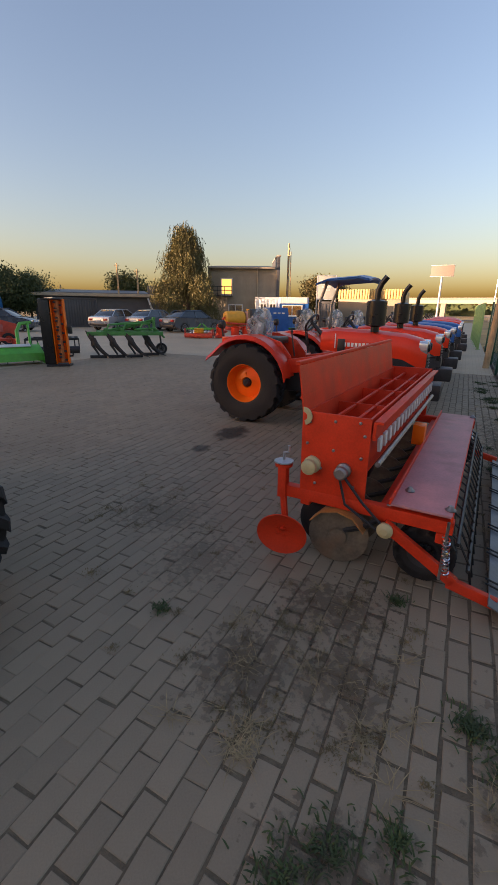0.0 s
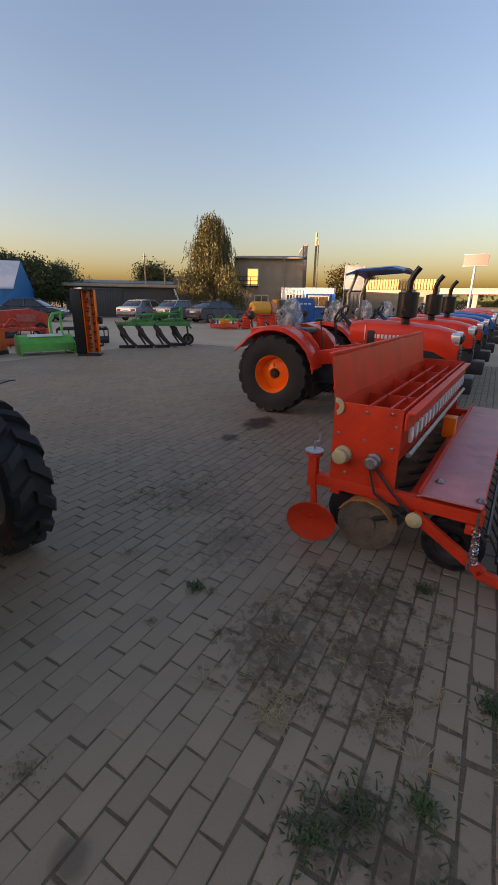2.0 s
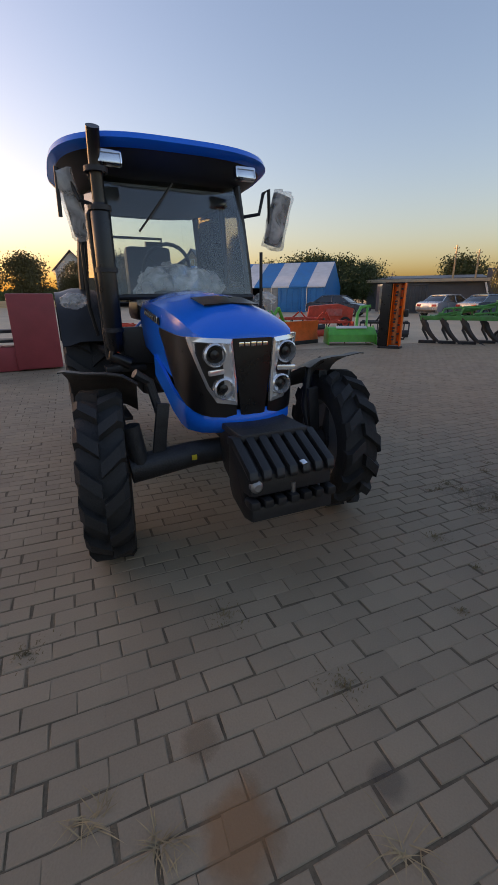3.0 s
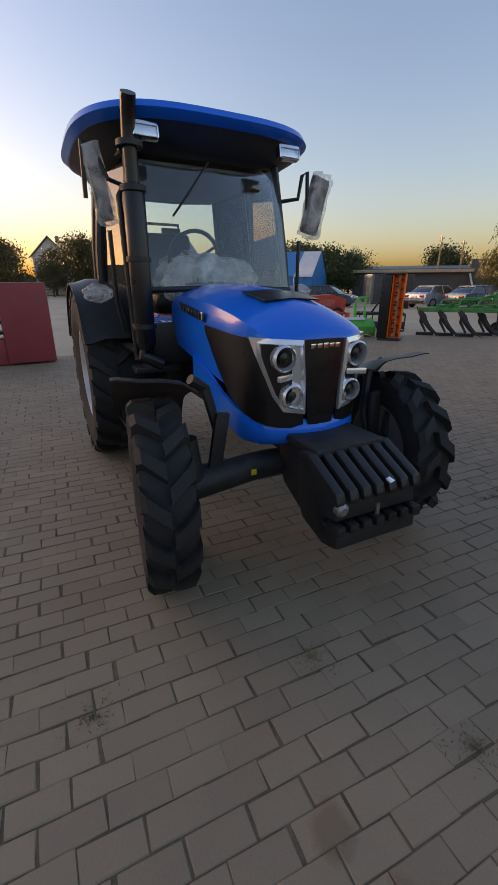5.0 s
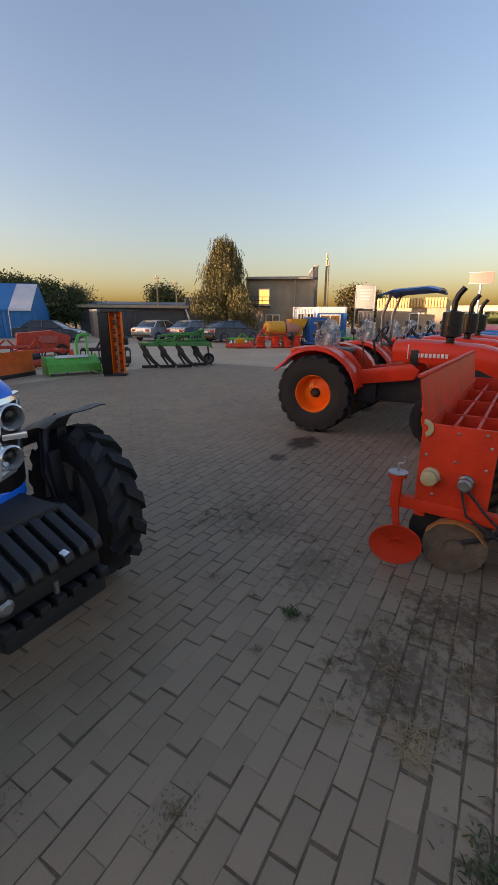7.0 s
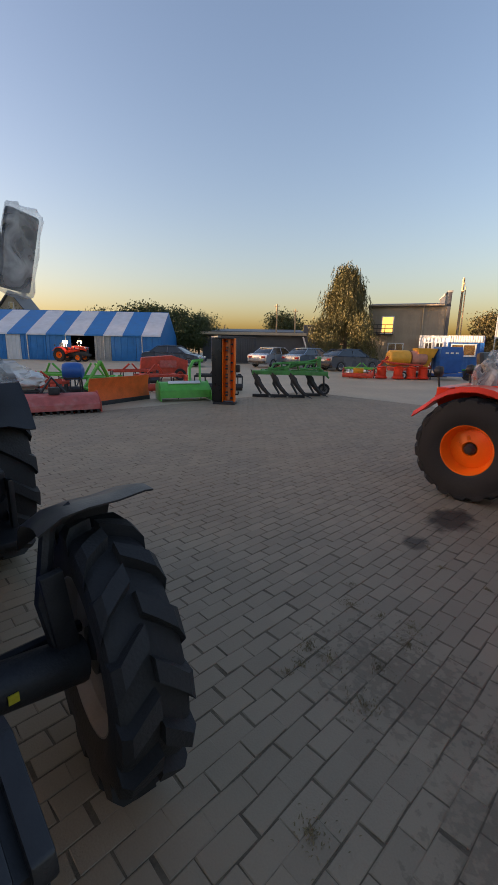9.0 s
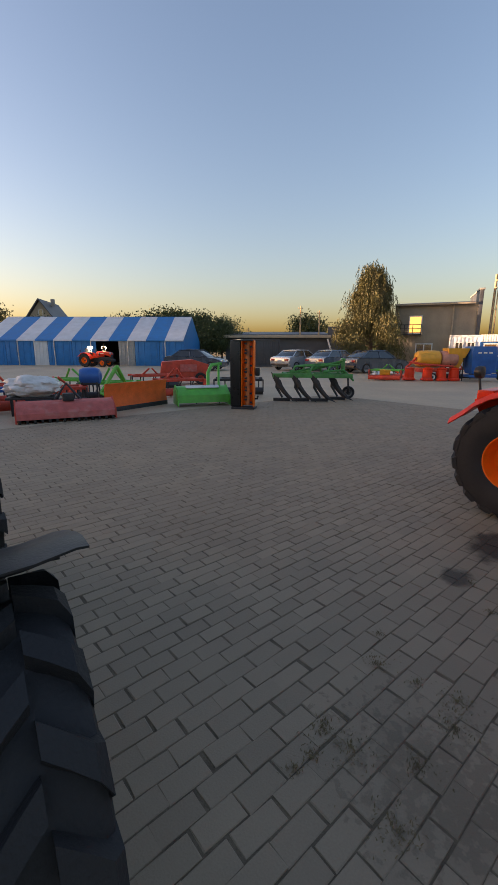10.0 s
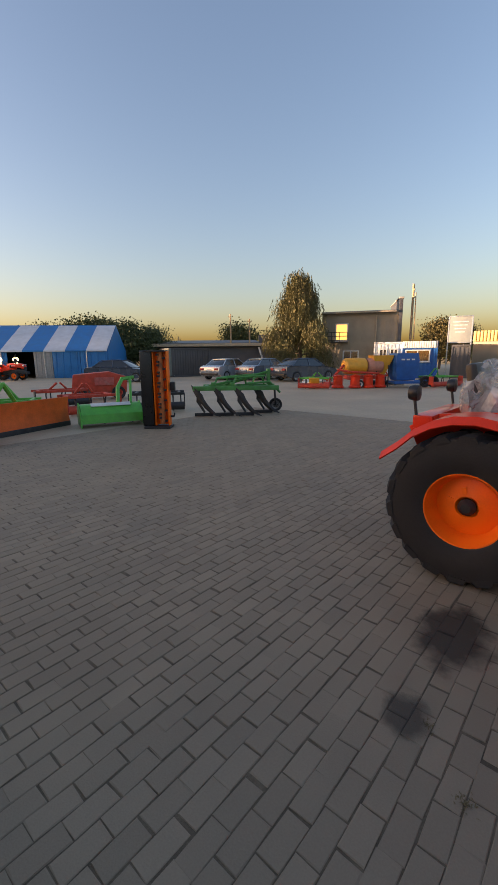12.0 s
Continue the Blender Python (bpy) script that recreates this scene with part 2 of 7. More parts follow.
def blob(bm, c, s, sub=2, rough=0.12, seed=0):
    """A lumpy closed body (wrapped or bagged things)."""
    t = bmesh.new()
    bmesh.ops.create_icosphere(t, subdivisions=sub, radius=1)
    for v in t.verts:
        k = 1 + rough * noise.noise(v.co * 2.3 + Vector((seed, seed * 2, 0))) * 2 + rough * noise.noise(v.co * 6 + Vector((seed, 0, 0)))
        v.co = Vector((v.co.x * s[0], v.co.y * s[1], v.co.z * s[2])) * k + Vector(c)
    me = bpy.data.meshes.new("tmp")
    t.to_mesh(me)
    t.free()
    bm.from_mesh(me)
    bpy.data.meshes.remove(me)
    return bm


def tyre_mesh(R, r, w, lugs=18, lug_h=0.03, seg=48):
    bm = B()
    h = w / 2
    prof = [(r, -h * 0.8), (r + (R - r) * 0.25, -h * 0.98), (r + (R - r) * 0.6, -h), (R - lug_h * 1.3, -h * 0.93), (R - lug_h, -h * 0.7),
            (R - lug_h, h * 0.7), (R - lug_h * 1.3, h * 0.93), (r + (R - r) * 0.6, h), (r + (R - r) * 0.25, h * 0.98), (r, h * 0.8)]
    lathe(bm, prof + [prof[0]], seg)
    if lugs:
        for i in range(lugs * 2):
            side = 1 if i % 2 else -1
            a0 = math.pi * i / lugs
            rings = []
            for j, (yy, da) in enumerate([(0.02, 0.16), (0.4, 0.1), (0.8, 0.03), (1.0, -0.01)]):
                y = side * yy * h * 1.0
                rt = R if yy < 0.9 else R - lug_h * 0.6
                rb = R - lug_h * 1.8
                wd = 0.032 / R * (1.5 if yy > 0.9 else 1.0)
                ring = []
                for rr, aa in ((rb, -wd * 1.5), (rt, -wd), (rt, wd), (rb, wd * 1.5)):
                    a = a0 + da * 1.3 + aa
                    ring.append((rr * math.cos(a), y, rr * math.sin(a)))
                rings.append(ring)
            t = [[bm.verts.new(p) for p in ring] for ring in rings]
            for p, q in zip(t, t[1:]):
                for k in range(4):
                    bm.faces.new((p[k], p[(k + 1) % 4], q[(k + 1) % 4], q[k]))
            bm.faces.new(t[0][::-1])
            bm.faces.new(t[-1])
        bmesh.ops.recalc_face_normals(bm, faces=bm.faces[:])
    return bm


def wheel(parent, name, x, y, R, r, w, rim_mat, side, lugs=18, lug_h=0.03, dish=0.05, label="", hub_hole=False):
    """A wheel: hub under the thing, with its tyre and rim under it. side: the outer side, +1 or -1 along y."""
    bm = B()
    hr = (0.055 if rim_mat is ORANGE else 0.09) * R / 0.5
    lathe(bm, [(0.0, -0.06), (hr, -0.06), (hr, 0.02), (hr * 0.55, 0.05), (0.0, 0.05)], 20)
    for k in range(6 if rim_mat is not ORANGE else 0):
        a = k * math.pi / 3
        lathe(bm, [(0.0, -0.02), (0.016, -0.02), (0.016, 0.035), (0.0, 0.035)], 6, "Y", (0.13 * R / 0.5 * math.cos(a), 0, 0.13 * R / 0.5 * math.sin(a)))
    hub = part(name, bm, IRON, parent, label, m=pose(x, y, R, 0, 0, 0 if side > 0 else 180))
    part("tyre", tyre_mesh(R, r, w, lugs, lug_h), RUBBER, hub, "black ribbed tractor tyre" if lugs else "")
    bm = B()
    h = w / 2
    prof = [(r + 0.015, h * 0.82), (r - 0.005, h * 0.8), (r - 0.03, h * 0.45), (r - 0.05, h * 0.42 - dish), (0.3 * r, h * 0.42 - dish * 0.6), (0.22 * r, h * 0.45 - dish), (0.2 * r, -0.05),
            (r - 0.04, -h * 0.4), (r - 0.005, -h * 0.8), (r + 0.02, -h * 0.82)]
    lathe(bm, prof + [prof[0]], 40)
    for k in range(6 if rim_mat is not ORANGE else 2):
        a = k * math.pi / 3 + 0.3
        box(bm, (0.45 * r * math.cos(a), h * 0.42 - dish * 0.7, 0.45 * r * math.sin(a)), (0.05 * r / 0.25, 0.012, 0.03 * r / 0.25), 0.003, (0, -math.degrees(a), 0))
    part("rim", bm, rim_mat, hub)
    return hub

# ---- ground ----
def plane_rect(bm, x0, x1, y0, y1, z):
    bm.faces.new([bm.verts.new(p) for p in ((x0, y0, z), (x1, y0, z), (x1, y1, z), (x0, y1, z))])
    return bm


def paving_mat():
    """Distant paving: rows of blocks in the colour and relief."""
    # paler than the near blocks: the far yard's brightness is put into the colour
    m = mat("far_paving_lightened", (0.47, 0.372, 0.246), 0.62, 0, 0.16, 0.5, 0.08, 30, 0, 0, (0.33, 0.26, 0.18), 0.5)
    nt = m.node_tree
    b = nt.nodes["Principled BSDF"]
    tc = nt.nodes.new("ShaderNodeTexCoord")
    mp = nt.nodes.new("ShaderNodeMapping")
    mp.inputs["Rotation"].default_value = (0, 0, radians(90))
    nt.links.new(tc.outputs["Object"], mp.inputs["Vector"])
    br = nt.nodes.new("ShaderNodeTexBrick")
    br.inputs["Scale"].default_value = 1.0
    br.inputs["Brick Width"].default_value, br.inputs["Row Height"].default_value, br.inputs["Mortar Size"].default_value = 0.18, 0.095, 0.005
    br.inputs["Color1"].default_value, br.inputs["Color2"].default_value, br.inputs["Mortar"].default_value = (1, 1, 1, 1), (0.93, 0.93, 0.93, 1), (0.85, 0.83, 0.8, 1)
    nt.links.new(mp.outputs[0], br.inputs["Vector"])
    src = b.inputs["Base Color"].links[0].from_socket
    mx = nt.nodes.new("ShaderNodeMix")
    mx.data_type, mx.blend_type = "RGBA", "MULTIPLY"
    mx.inputs["Factor"].default_value = 1
    nt.links.new(src, mx.inputs["A"])
    nt.links.new(br.outputs["Color"], mx.inputs["B"])
    nt.links.new(mx.outputs["Result"], b.inputs["Base Color"])
    return m


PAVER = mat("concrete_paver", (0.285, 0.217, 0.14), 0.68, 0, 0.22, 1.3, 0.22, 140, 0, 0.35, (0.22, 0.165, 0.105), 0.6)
SAND = mat("joint_soil", (0.14, 0.105, 0.065), 0.95, 0, 0.35, 9, 0.6, 120)
FARPAVE = paving_mat()
EARTH = mat("dry_field", (0.42, 0.27, 0.1), 0.95, 0, 0.4, 0.35, 0.6, 8, 0, 0, (0.16, 0.13, 0.06), 0.7)
DIRT = mat("trodden_dirt", (0.2, 0.15, 0.1), 0.95, 0, 0.35, 1.2, 0.6, 30, 0, 0, (0.1, 0.095, 0.05), 0.8)
ASPHALT = mat("asphalt", (0.075, 0.073, 0.07), 0.85, 0, 0.25, 1.0, 0.3, 90)

bm = plane_rect(B(), -900, 900, -900, 1500, -0.035)
solo("ground", bm, EARTH, "dry yellow-brown grassland reaching the horizon", "ground", "", "structure")
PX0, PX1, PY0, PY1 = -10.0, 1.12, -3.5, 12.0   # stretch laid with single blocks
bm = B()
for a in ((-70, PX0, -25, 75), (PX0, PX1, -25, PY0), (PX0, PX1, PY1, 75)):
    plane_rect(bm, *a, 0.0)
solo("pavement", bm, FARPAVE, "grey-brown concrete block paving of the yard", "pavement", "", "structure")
bm = plane_rect(B(), 1.12, 40, -12, 13.5, -0.02)
solo("ground_dirt", bm, DIRT, "trodden bare dirt with sparse dry grass beside the fence", "ground", "", "structure")
bm = plane_rect(B(), 1.12, 120, 13.5, 19.5, -0.016)
solo("road", bm, ASPHALT, "grey asphalt side road crossing behind the fence", "road", "", "structure")

# ---- fence along x = 1.16 ----
FGREEN = mat("fence_green", (0.012, 0.075, 0.045), 0.45, 0, 0.2, 6, 0.05, 60)
WIRE = mat("green_wire", (0.03, 0.1, 0.07), 0.5, 0.2, 0.15, 6, 0.0)
FX = 1.16


FENCE = thing("fence", pose(0, 0, 0), "green welded wire mesh fence with square steel posts", "fence")


def fence_post():
    bm = B()
    box(bm, (0, 0, 0.94), (0.055, 0.06, 1.9), 0.006)
    e = part("post", bm, FGREEN, FENCE, "dark green square steel post", m=pose(FX, -0.3, 0))
    bm = B()
    box(bm, (0, 0, 1.895), (0.062, 0.067, 0.02), 0.004)
    part("cap", bm, BLACK, e)
    for z in (0.35, 1.0, 1.65):
        bm = B()
        box(bm, (0.03, 0, z), (0.03, 0.075, 0.05), 0.005)
        part("clamp", bm, FGREEN, e)
    return e


def fence_panel():
    """Welded mesh panel 2.4 m long with a bent top and two pressed folds."""
    bm = B()

    def off(z):
        for f in (0.3, 1.0):
            if abs(z - f) < 0.06:
                return 0.03 * (1 - abs(z - f) / 0.06)
        return 0.0 if z < 1.75 else (z - 1.75) * 0.9
    zs = [0.04, 0.24, 0.3, 0.36, 0.94, 1.0, 1.06, 1.75, 1.9]
    for k in range(49):
        y = -1.2 + 0.05 * k
        tube(bm, [(off(z), y, z) for z in zs], 0.0015, 3, False)
    for z in (0.05, 0.24, 0.3, 0.36, 0.55, 0.75, 0.94, 1.0, 1.06, 1.25, 1.45, 1.65, 1.75, 1.9):
        tube(bm, [(off(z) - 0.004, -1.2, z), (off(z) - 0.004, 1.2, z)], 0.002, 3, False)
    ob = part("mesh_panel", bm, WIRE, FENCE, "green welded wire mesh panel", False, pose(FX + 0.045, 0.95, 0))
    ob["kind"] = "stuff"
    return ob


fp = fence_post()
fpa = fence_panel()
for k in range(-1, 9):
    y = -0.3 + 2.5 * k
    if k:
        copy_thing(fp, pose(FX, y, 0))
    if k and k < 8:
        copy_thing(fpa, pose(FX + 0.045, y + 1.25, 0))
bm = B()
box(bm, (FX + 0.05, 7.3, -0.01), (0.06, 30, 0.1), 0.01)
solo("kerb", bm, mat("kerb_concrete", (0.13, 0.12, 0.1), 0.9, 0, 0.25, 3, 0.4, 60), "weathered concrete kerb under the fence", "kerb", "", "structure")

# pale green metal posts further along and a leaning timber pole
PALE = mat("pale_green_steel", (0.25, 0.42, 0.16), 0.5, 0, 0.15)
for k in range(7):
    bm = B()
    box(bm, (0, 0, 0.95), (0.09, 0.12, 1.9), 0.01)
    box(bm, (0, 0, 0.01), (0.2, 0.2, 0.02), 0.004)
    solo("gate_post", bm, PALE, "pale green painted steel gate post on the pavement", "gate post", "pale gate posts", m=pose(0.9 - 0.03 * k, 20.6 + 1.5 * k, 0))
WOODP = mat("weathered_pole", (0.42, 0.3, 0.17), 0.85, 0, 0.25, 5, 0.4, 50)
bm = B()
tube(bm, [(0, 0, -0.1), (0.06, 0, 1.9), (0.13, 0, 3.9)], [0.085, 0.075, 0.06], 8)
solo("timber_pole", bm, WOODP, "weathered pale wooden pole leaning beside the green fence", "pole", m=pose(0.98, 13.6, 0))

# ---- blue cab tractor ----
def blue_tractor():
    T = thing("tractor", pose(-2.1, 0.51, 0, 0, 0, 1.8), "blue cab tractor with chrome headlights, black grille and front weights", "tractor")
    for s in (-1, 1):
        wheel(T, "front_wheel", -0.02, 0.66 if s > 0 else -0.8, 0.46, 0.27, 0.225, RIM_G, s, 15, 0.04, 0.06).rotation_euler.z += radians(-8)
        wheel(T, "rear_wheel", -2.02, s * 0.72, 0.69, 0.37, 0.38, RIM_W, s, 19, 0.04, 0.12)
    # hood shell lofted from back to nose
    secs = []
    for x, hw, zt, zb, cr, waist in ((-1.16, 0.345, 1.36, 0.98, 0.055, 1), (-0.85, 0.345, 1.36, 0.93, 0.055, 1), (-0.5, 0.34, 1.335, 0.87, 0.06, 1), (-0.2, 0.338, 1.29, 0.83, 0.06, 1), (-0.06, 0.33, 1.255, 0.82, 0.055, 0.97), (0.03, 0.315, 1.222, 0.84, 0.045, 0.88), (0.085, 0.285, 1.197, 0.86, 0.035, 0.78), (0.125, 0.22, 1.18, 0.88, 0.022, 0.7), (0.14, 0.12, 1.172, 1.1, 0.01, 0.7)):
        ring = []
        for u, v in ((-0.8, 0), (-0.96, 0.1), (-1.0, 0.35), (-1.0, 0.75), (-0.93, 0.93), (-0.75, 1.0), (-0.4, 1.05), (0, 1.07), (0.4, 1.05), (0.75, 1.0), (0.93, 0.93), (1.0, 0.75), (1.0, 0.35), (0.96, 0.1), (0.8, 0)):
            z = zb + (zt - zb) * v if v <= 1 else zt + cr * (v - 1) / 0.07
            ring.append((x, u * hw * (waist if v < 0.8 else 1), z))
        secs.append(ring)
    hood = part("hood", loft(B(), secs), BLUE, T, "glossy blue sloping bonnet")
    # black band round the nose, from flank to flank, under the bonnet's edge
    band = [(-0.52, 0.353, 1.12), (-0.44, 0.355, 1.04), (-0.34, 0.356, 0.95), (-0.24, 0.356, 0.875), (-0.14, 0.353, 0.82), (-0.05, 0.342, 0.785), (0.02, 0.32, 0.765), (0.07, 0.285, 0.75), (0.105, 0.235, 0.742), (0.128, 0.17, 0.738), (0.14, 0.1, 0.735)]
    for s in (-1, 1):
        g = []
        for x, y, zb in band:
            zt = 1.19 - 0.04 * (x + 0.52)
            g.append([(x, s * y * (1 - 0.04 * (1 - h) ** 2), zb + (zt - zb) * h) for h in (0, 0.25, 0.5, 0.75, 1)])
        part("side_panel", sheet(B(), g, 0.006), SATIN, hood, "matt black flank panel wrapping round the nose")
        bm = B()
        g = [[(x, s * 0.352, 1.215 + (x + 0.62) * -0.12 + h * 0.045) for h in (0, 1)] for x in (-0.95, -0.8, -0.57, -0.52)]
        part("model_badge", sheet(bm, g, 0.006), SATIN, hood, "black model badge strip with pale bars")
        for k in range(5):
            bm = B()
            box(bm, (-0.9 + 0.06 * k, s * 0.358, 1.27 - 0.007 * k), (0.035, 0.004, 0.022), 0.001)
            part("badge_bar", bm, CHROME, hood)
        bm = B()
        box(bm, (-0.56, s * 0.357, 1.235), (0.05, 0.008, 0.045), 0.004)
        part("side_lamp", bm, CHROME, hood)
    g = []
    for u in range(9):
        f = -1 + u / 4
        g.append([(0.157 - 0.008 * f * f - 0.04 * abs(z - 0.95) ** 1.5, f * (0.115 - 0.1 * (1.17 - z)), z) for z in (0.735, 0.8, 0.9, 1.0, 1.1, 1.165)])
    grille = part("grille", sheet(B(), g, 0.02), SATIN, T, "matt black grille between the headlights")
    bm = B()
    for k in range(5):
        box(bm, (0.156 - 0.0008 * abs(k - 2), -0.07 + 0.035 * k, 1.135), (0.006, 0.029, 0.022 if k != 2 else 0.026), 0.003)
    part("emblem", bm, CHROME, grille, "small silver emblem as plain bars")
    # chrome headlight surrounds with two round lamps each
    for s in (-1, 1):
        bm = B()
        outer = [(0.122, 1.165), (0.22, 1.17), (0.33, 1.175), (0.318, 1.11), (0.285, 1.0), (0.25, 0.9), (0.205, 0.825), (0.1, 0.81), (0.103, 0.95)]
        f = []
        for y, z in outer:
            f.append((y, z))

        def bow(y):
            return 0.15 - 1.75 * max(y - 0.06, 0) ** 2
        t = B()
        a = [t.verts.new((bow(y) + 0.012, s * y, z)) for y, z in f]
        b = [t.verts.new((bow(y) - 0.03, s * y, z)) for y, z in f]
        cy, cz = 0.195, 1.0
        a2 = [t.verts.new((bow(y * 0.86 + cy * 0.14) + 0.02, s * (y * 0.86 + cy * 0.14), z * 0.86 + cz * 0.14)) for y, z in f]
        a3 = [t.verts.new((bow(y * 0.8 + cy * 0.2) + 0.002, s * (y * 0.8 + cy * 0.2), z * 0.8 + cz * 0.2)) for y, z in f]
        n = len(f)
        for p, q in ((b, a), (a, a2), (a2, a3)):
            for k in range(n):
                t.faces.new((p[k], p[(k + 1) % n], q[(k + 1) % n], q[k]))
        t.faces.new(a3)
        bmesh.ops.recalc_face_normals(t, faces=t.faces[:])
        hl = part("headlight", t, LAMPSILVER, T, "chrome headlight housing with two round lamps")
        for (y, z, r) in ((0.212, 1.083, 0.06), (0.172, 0.905, 0.056)):
            bm = B()
            x = bow(y) + 0.02
            lathe(bm, [(r * 0.72, x - 0.05), (r, x - 0.03), (r * 1.05, x + 0.01), (r * 0.9, x + 0.02), (r * 0.72, x - 0.02), (r * 0.72, x - 0.05)], 28, "X", (0, s * y, z))
            part("lamp_ring", bm, LAMPSILVER, hl)
            bm = B()
            lathe(bm, [(0.0, x - 0.045), (r * 0.74, x - 0.045), (r * 0.72, x - 0.02), (r * 0.45, x - 0.02), (r * 0.42, x - 0.002), (0.0, x + 0.004)], 28, "X", (0, s * y, z))
            part("lamp", bm, SATIN, hl, "dark round projector lamp")
        bm = B()
        box(bm, (bow(0.19) + 0.012, s * 0.19, 0.995), (0.02, 0.15, 0.03), 0.008, (0, 0, -s * 24))
        part("divider", bm, LAMPSILVER, hl)
    bm = B()
    g = []
    lip = [(-0.75, -0.35, 0.22), (-0.5, -0.352, 0.15), (-0.3, -0.35, 0.07), (-0.14, -0.342, 0.025), (-0.04, -0.325, 0.008)]
    lip = lip + [(0.135 - 0.115 * f * f, f * 0.31, 0.0) for f in (-0.85, -0.6, -0.3, 0, 0.3, 0.6, 0.85)] + [(a, -b, c) for a, b, c in lip[::-1]]
    for lx, ly, lz in lip:
        k = min(1.0, max(0.0, (lx + 0.14) / 0.2))
        g.append([(lx + dx * k, ly, z + lz) for dx, z in ((-0.04, 0.63), (0.005, 0.655), (0.03, 0.7), (0.025, 0.74), (0.0, 0.775))])
    part("bumper_lip", sheet(B(), g, 0.02), BLUE, T, "blue lower bonnet lip")
    bm = B()
    g = [[(x, y, 1.395 - 0.15 * (x + 0.5) - abs(y) * 0.06) for y in (-0.17, -0.08, 0, 0.08, 0.17)] for x in (-0.4, -0.32, -0.22, -0.14)]
    part("air_vent", sheet(bm, g, 0.006), SATIN, hood, "black vent on top of the bonnet")
    # chassis, engine, axle
    bm = B()
    box(bm, (-0.9, 0, 0.72), (1.9, 0.3, 0.3), 0.03)
    box(bm, (-0.55, 0, 0.9), (1.0, 0.4, 0.2), 0.03)
    box(bm, (-1.9, 0, 0.72), (0.6, 0.6, 0.4), 0.05)
    for k in range(6):
        box(bm, (-0.25 - 0.14 * k, -0.22, 0.86), (0.06, 0.09, 0.14), 0.01)
    tube(bm, [(-0.2, -0.25, 0.8), (-0.5, -0.28, 0.72), (-1.0, -0.28, 0.78)], 0.025, 8)
    part("engine", bm, IRON, T)
    bm = B()
    tube(bm, [(-0.02, -0.68, 0.46), (-0.02, -0.3, 0.5), (-0.02, 0.3, 0.5), (-0.02, 0.56, 0.46)], [0.08, 0.075, 0.075, 0.08], 14)
    lathe(bm, [(0, -0.16), (0.13, -0.1), (0.15, 0), (0.13, 0.1), (0, 0.16)], 16, "X", (0, 0.05, 0.5))
    for s in (-1, 1):
        tube(bm, [(0, s * 0.62, 0.46), (0, s * 0.66, 0.72)], 0.05, 10)
        tube(bm, [(-0.16, s * 0.1, 0.48), (-0.16, s * 0.62, 0.48)], 0.022, 8)
    part("front_axle", bm, IRON, T, "dark cast front axle")
    bm = B()
    box(bm, (0.06, -0.33, 0.505), (0.006, 0.03, 0.03), 0.001)
    box(bm, (0.06, 0.33, 0.505), (0.006, 0.03, 0.03), 0.001)
    part("sticker", bm, mat("yellow_sticker", (0.7, 0.55, 0.03), 0.5), T)
    bm = B()
    tube(bm, [(-2.02, -0.6, 0.69), (-2.02, 0.6, 0.69)], 0.13, 16)
    part("rear_axle", bm, IRON, T)
    # front weight block: slotted sloping top, stepped front with a lower toe
    bm = B()
    prism(bm, [(0.02, 0.66), (0.36, 0.7), (0.36, 0.36), (0.26, 0.33), (0.08, 0.42), (0.02, 0.5)], 0.34, "XZ", -0.16, 0.012)
    box(bm, (0.2, 0.02, 0.69), (0.36, 0.4, 0.04), 0.012)
    part("weight_bracket", bm, IRON, T)
    bm = B()
    prism(bm, [(0.3, 0.66), (0.36, 0.665), (0.57, 0.56), (0.585, 0.46), (0.5, 0.45), (0.5, 0.41), (0.6, 0.41), (0.605, 0.335), (0.5, 0.31), (0.34, 0.36), (0.3, 0.42)], 0.46, "XZ", -0.215, 0.014)
    part("weight_core", bm, BLACK, T, "black cast front weight block")
    for k in range(7):
        y = -0.2 + 0.0722 * k
        bm = B()
        prism(bm, [(0.3, 0.69), (0.37, 0.7), (0.585, 0.595), (0.6, 0.555), (0.59, 0.535), (0.56, 0.56), (0.36, 0.655), (0.3, 0.65)], 0.046, "XZ", y - 0.023, 0.008)
        part("weight_rib", bm, BLACK, T)
        bm = B()
        box(bm, (0.575, y, 0.425), (0.085, 0.05, 0.045), 0.012)
        part("weight_toe", bm, BLACK, T)
    bm = B()
    lathe(bm, [(0, -0.02), (0.032, -0.02), (0.032, 0.006), (0.018, 0.018), (0, 0.018)], 18, "X", (0.585, -0.185, 0.515))
    part("bolt", bm, STEEL, T, "bright round steel bolt")
    bm = B()
    box(bm, (0.585, 0.07, 0.6), (0.03, 0.035, 0.012), 0.003, (0, 26, 20))
    part("latch_pin", bm, CHROME, T)
    bm = B()
    tube(bm, [(0.58, 0.02, 0.42), (0.58, 0.02, 0.5)], 0.012, 8)
    part("drop_pin", bm, STEEL, T)
    # front mudguards
    for s in (-1, 1):
        g = []
        for k in range(9):
            a = radians(84 + 8 * k)
            r = 0.535 + 0.012 * math.cos(k)
            g.append([(r * math.cos(a), s * y, 0.46 + r * math.sin(a) + dz) for y, dz in ((-0.2, -0.05), (-0.13, -0.005), (-0.05, 0.01), (0.05, 0.015), (0.14, 0.03), (0.17, 0.028))])
        part("front_mudguard", sheet(B(), g, 0.006), BLACK, T, "black thin front mudguard with a flared edge", m=pose(-0.02, 0.66 if s > 0 else -0.8, 0, 0, 0, -8))
        bm = B()
        tube(bm, [(-0.02, s * 0.5, 0.5), (-0.06, s * 0.47, 0.7), (-0.1, s * 0.52, 0.93), (-0.08, s * 0.6, 0.985)], 0.026, 8)
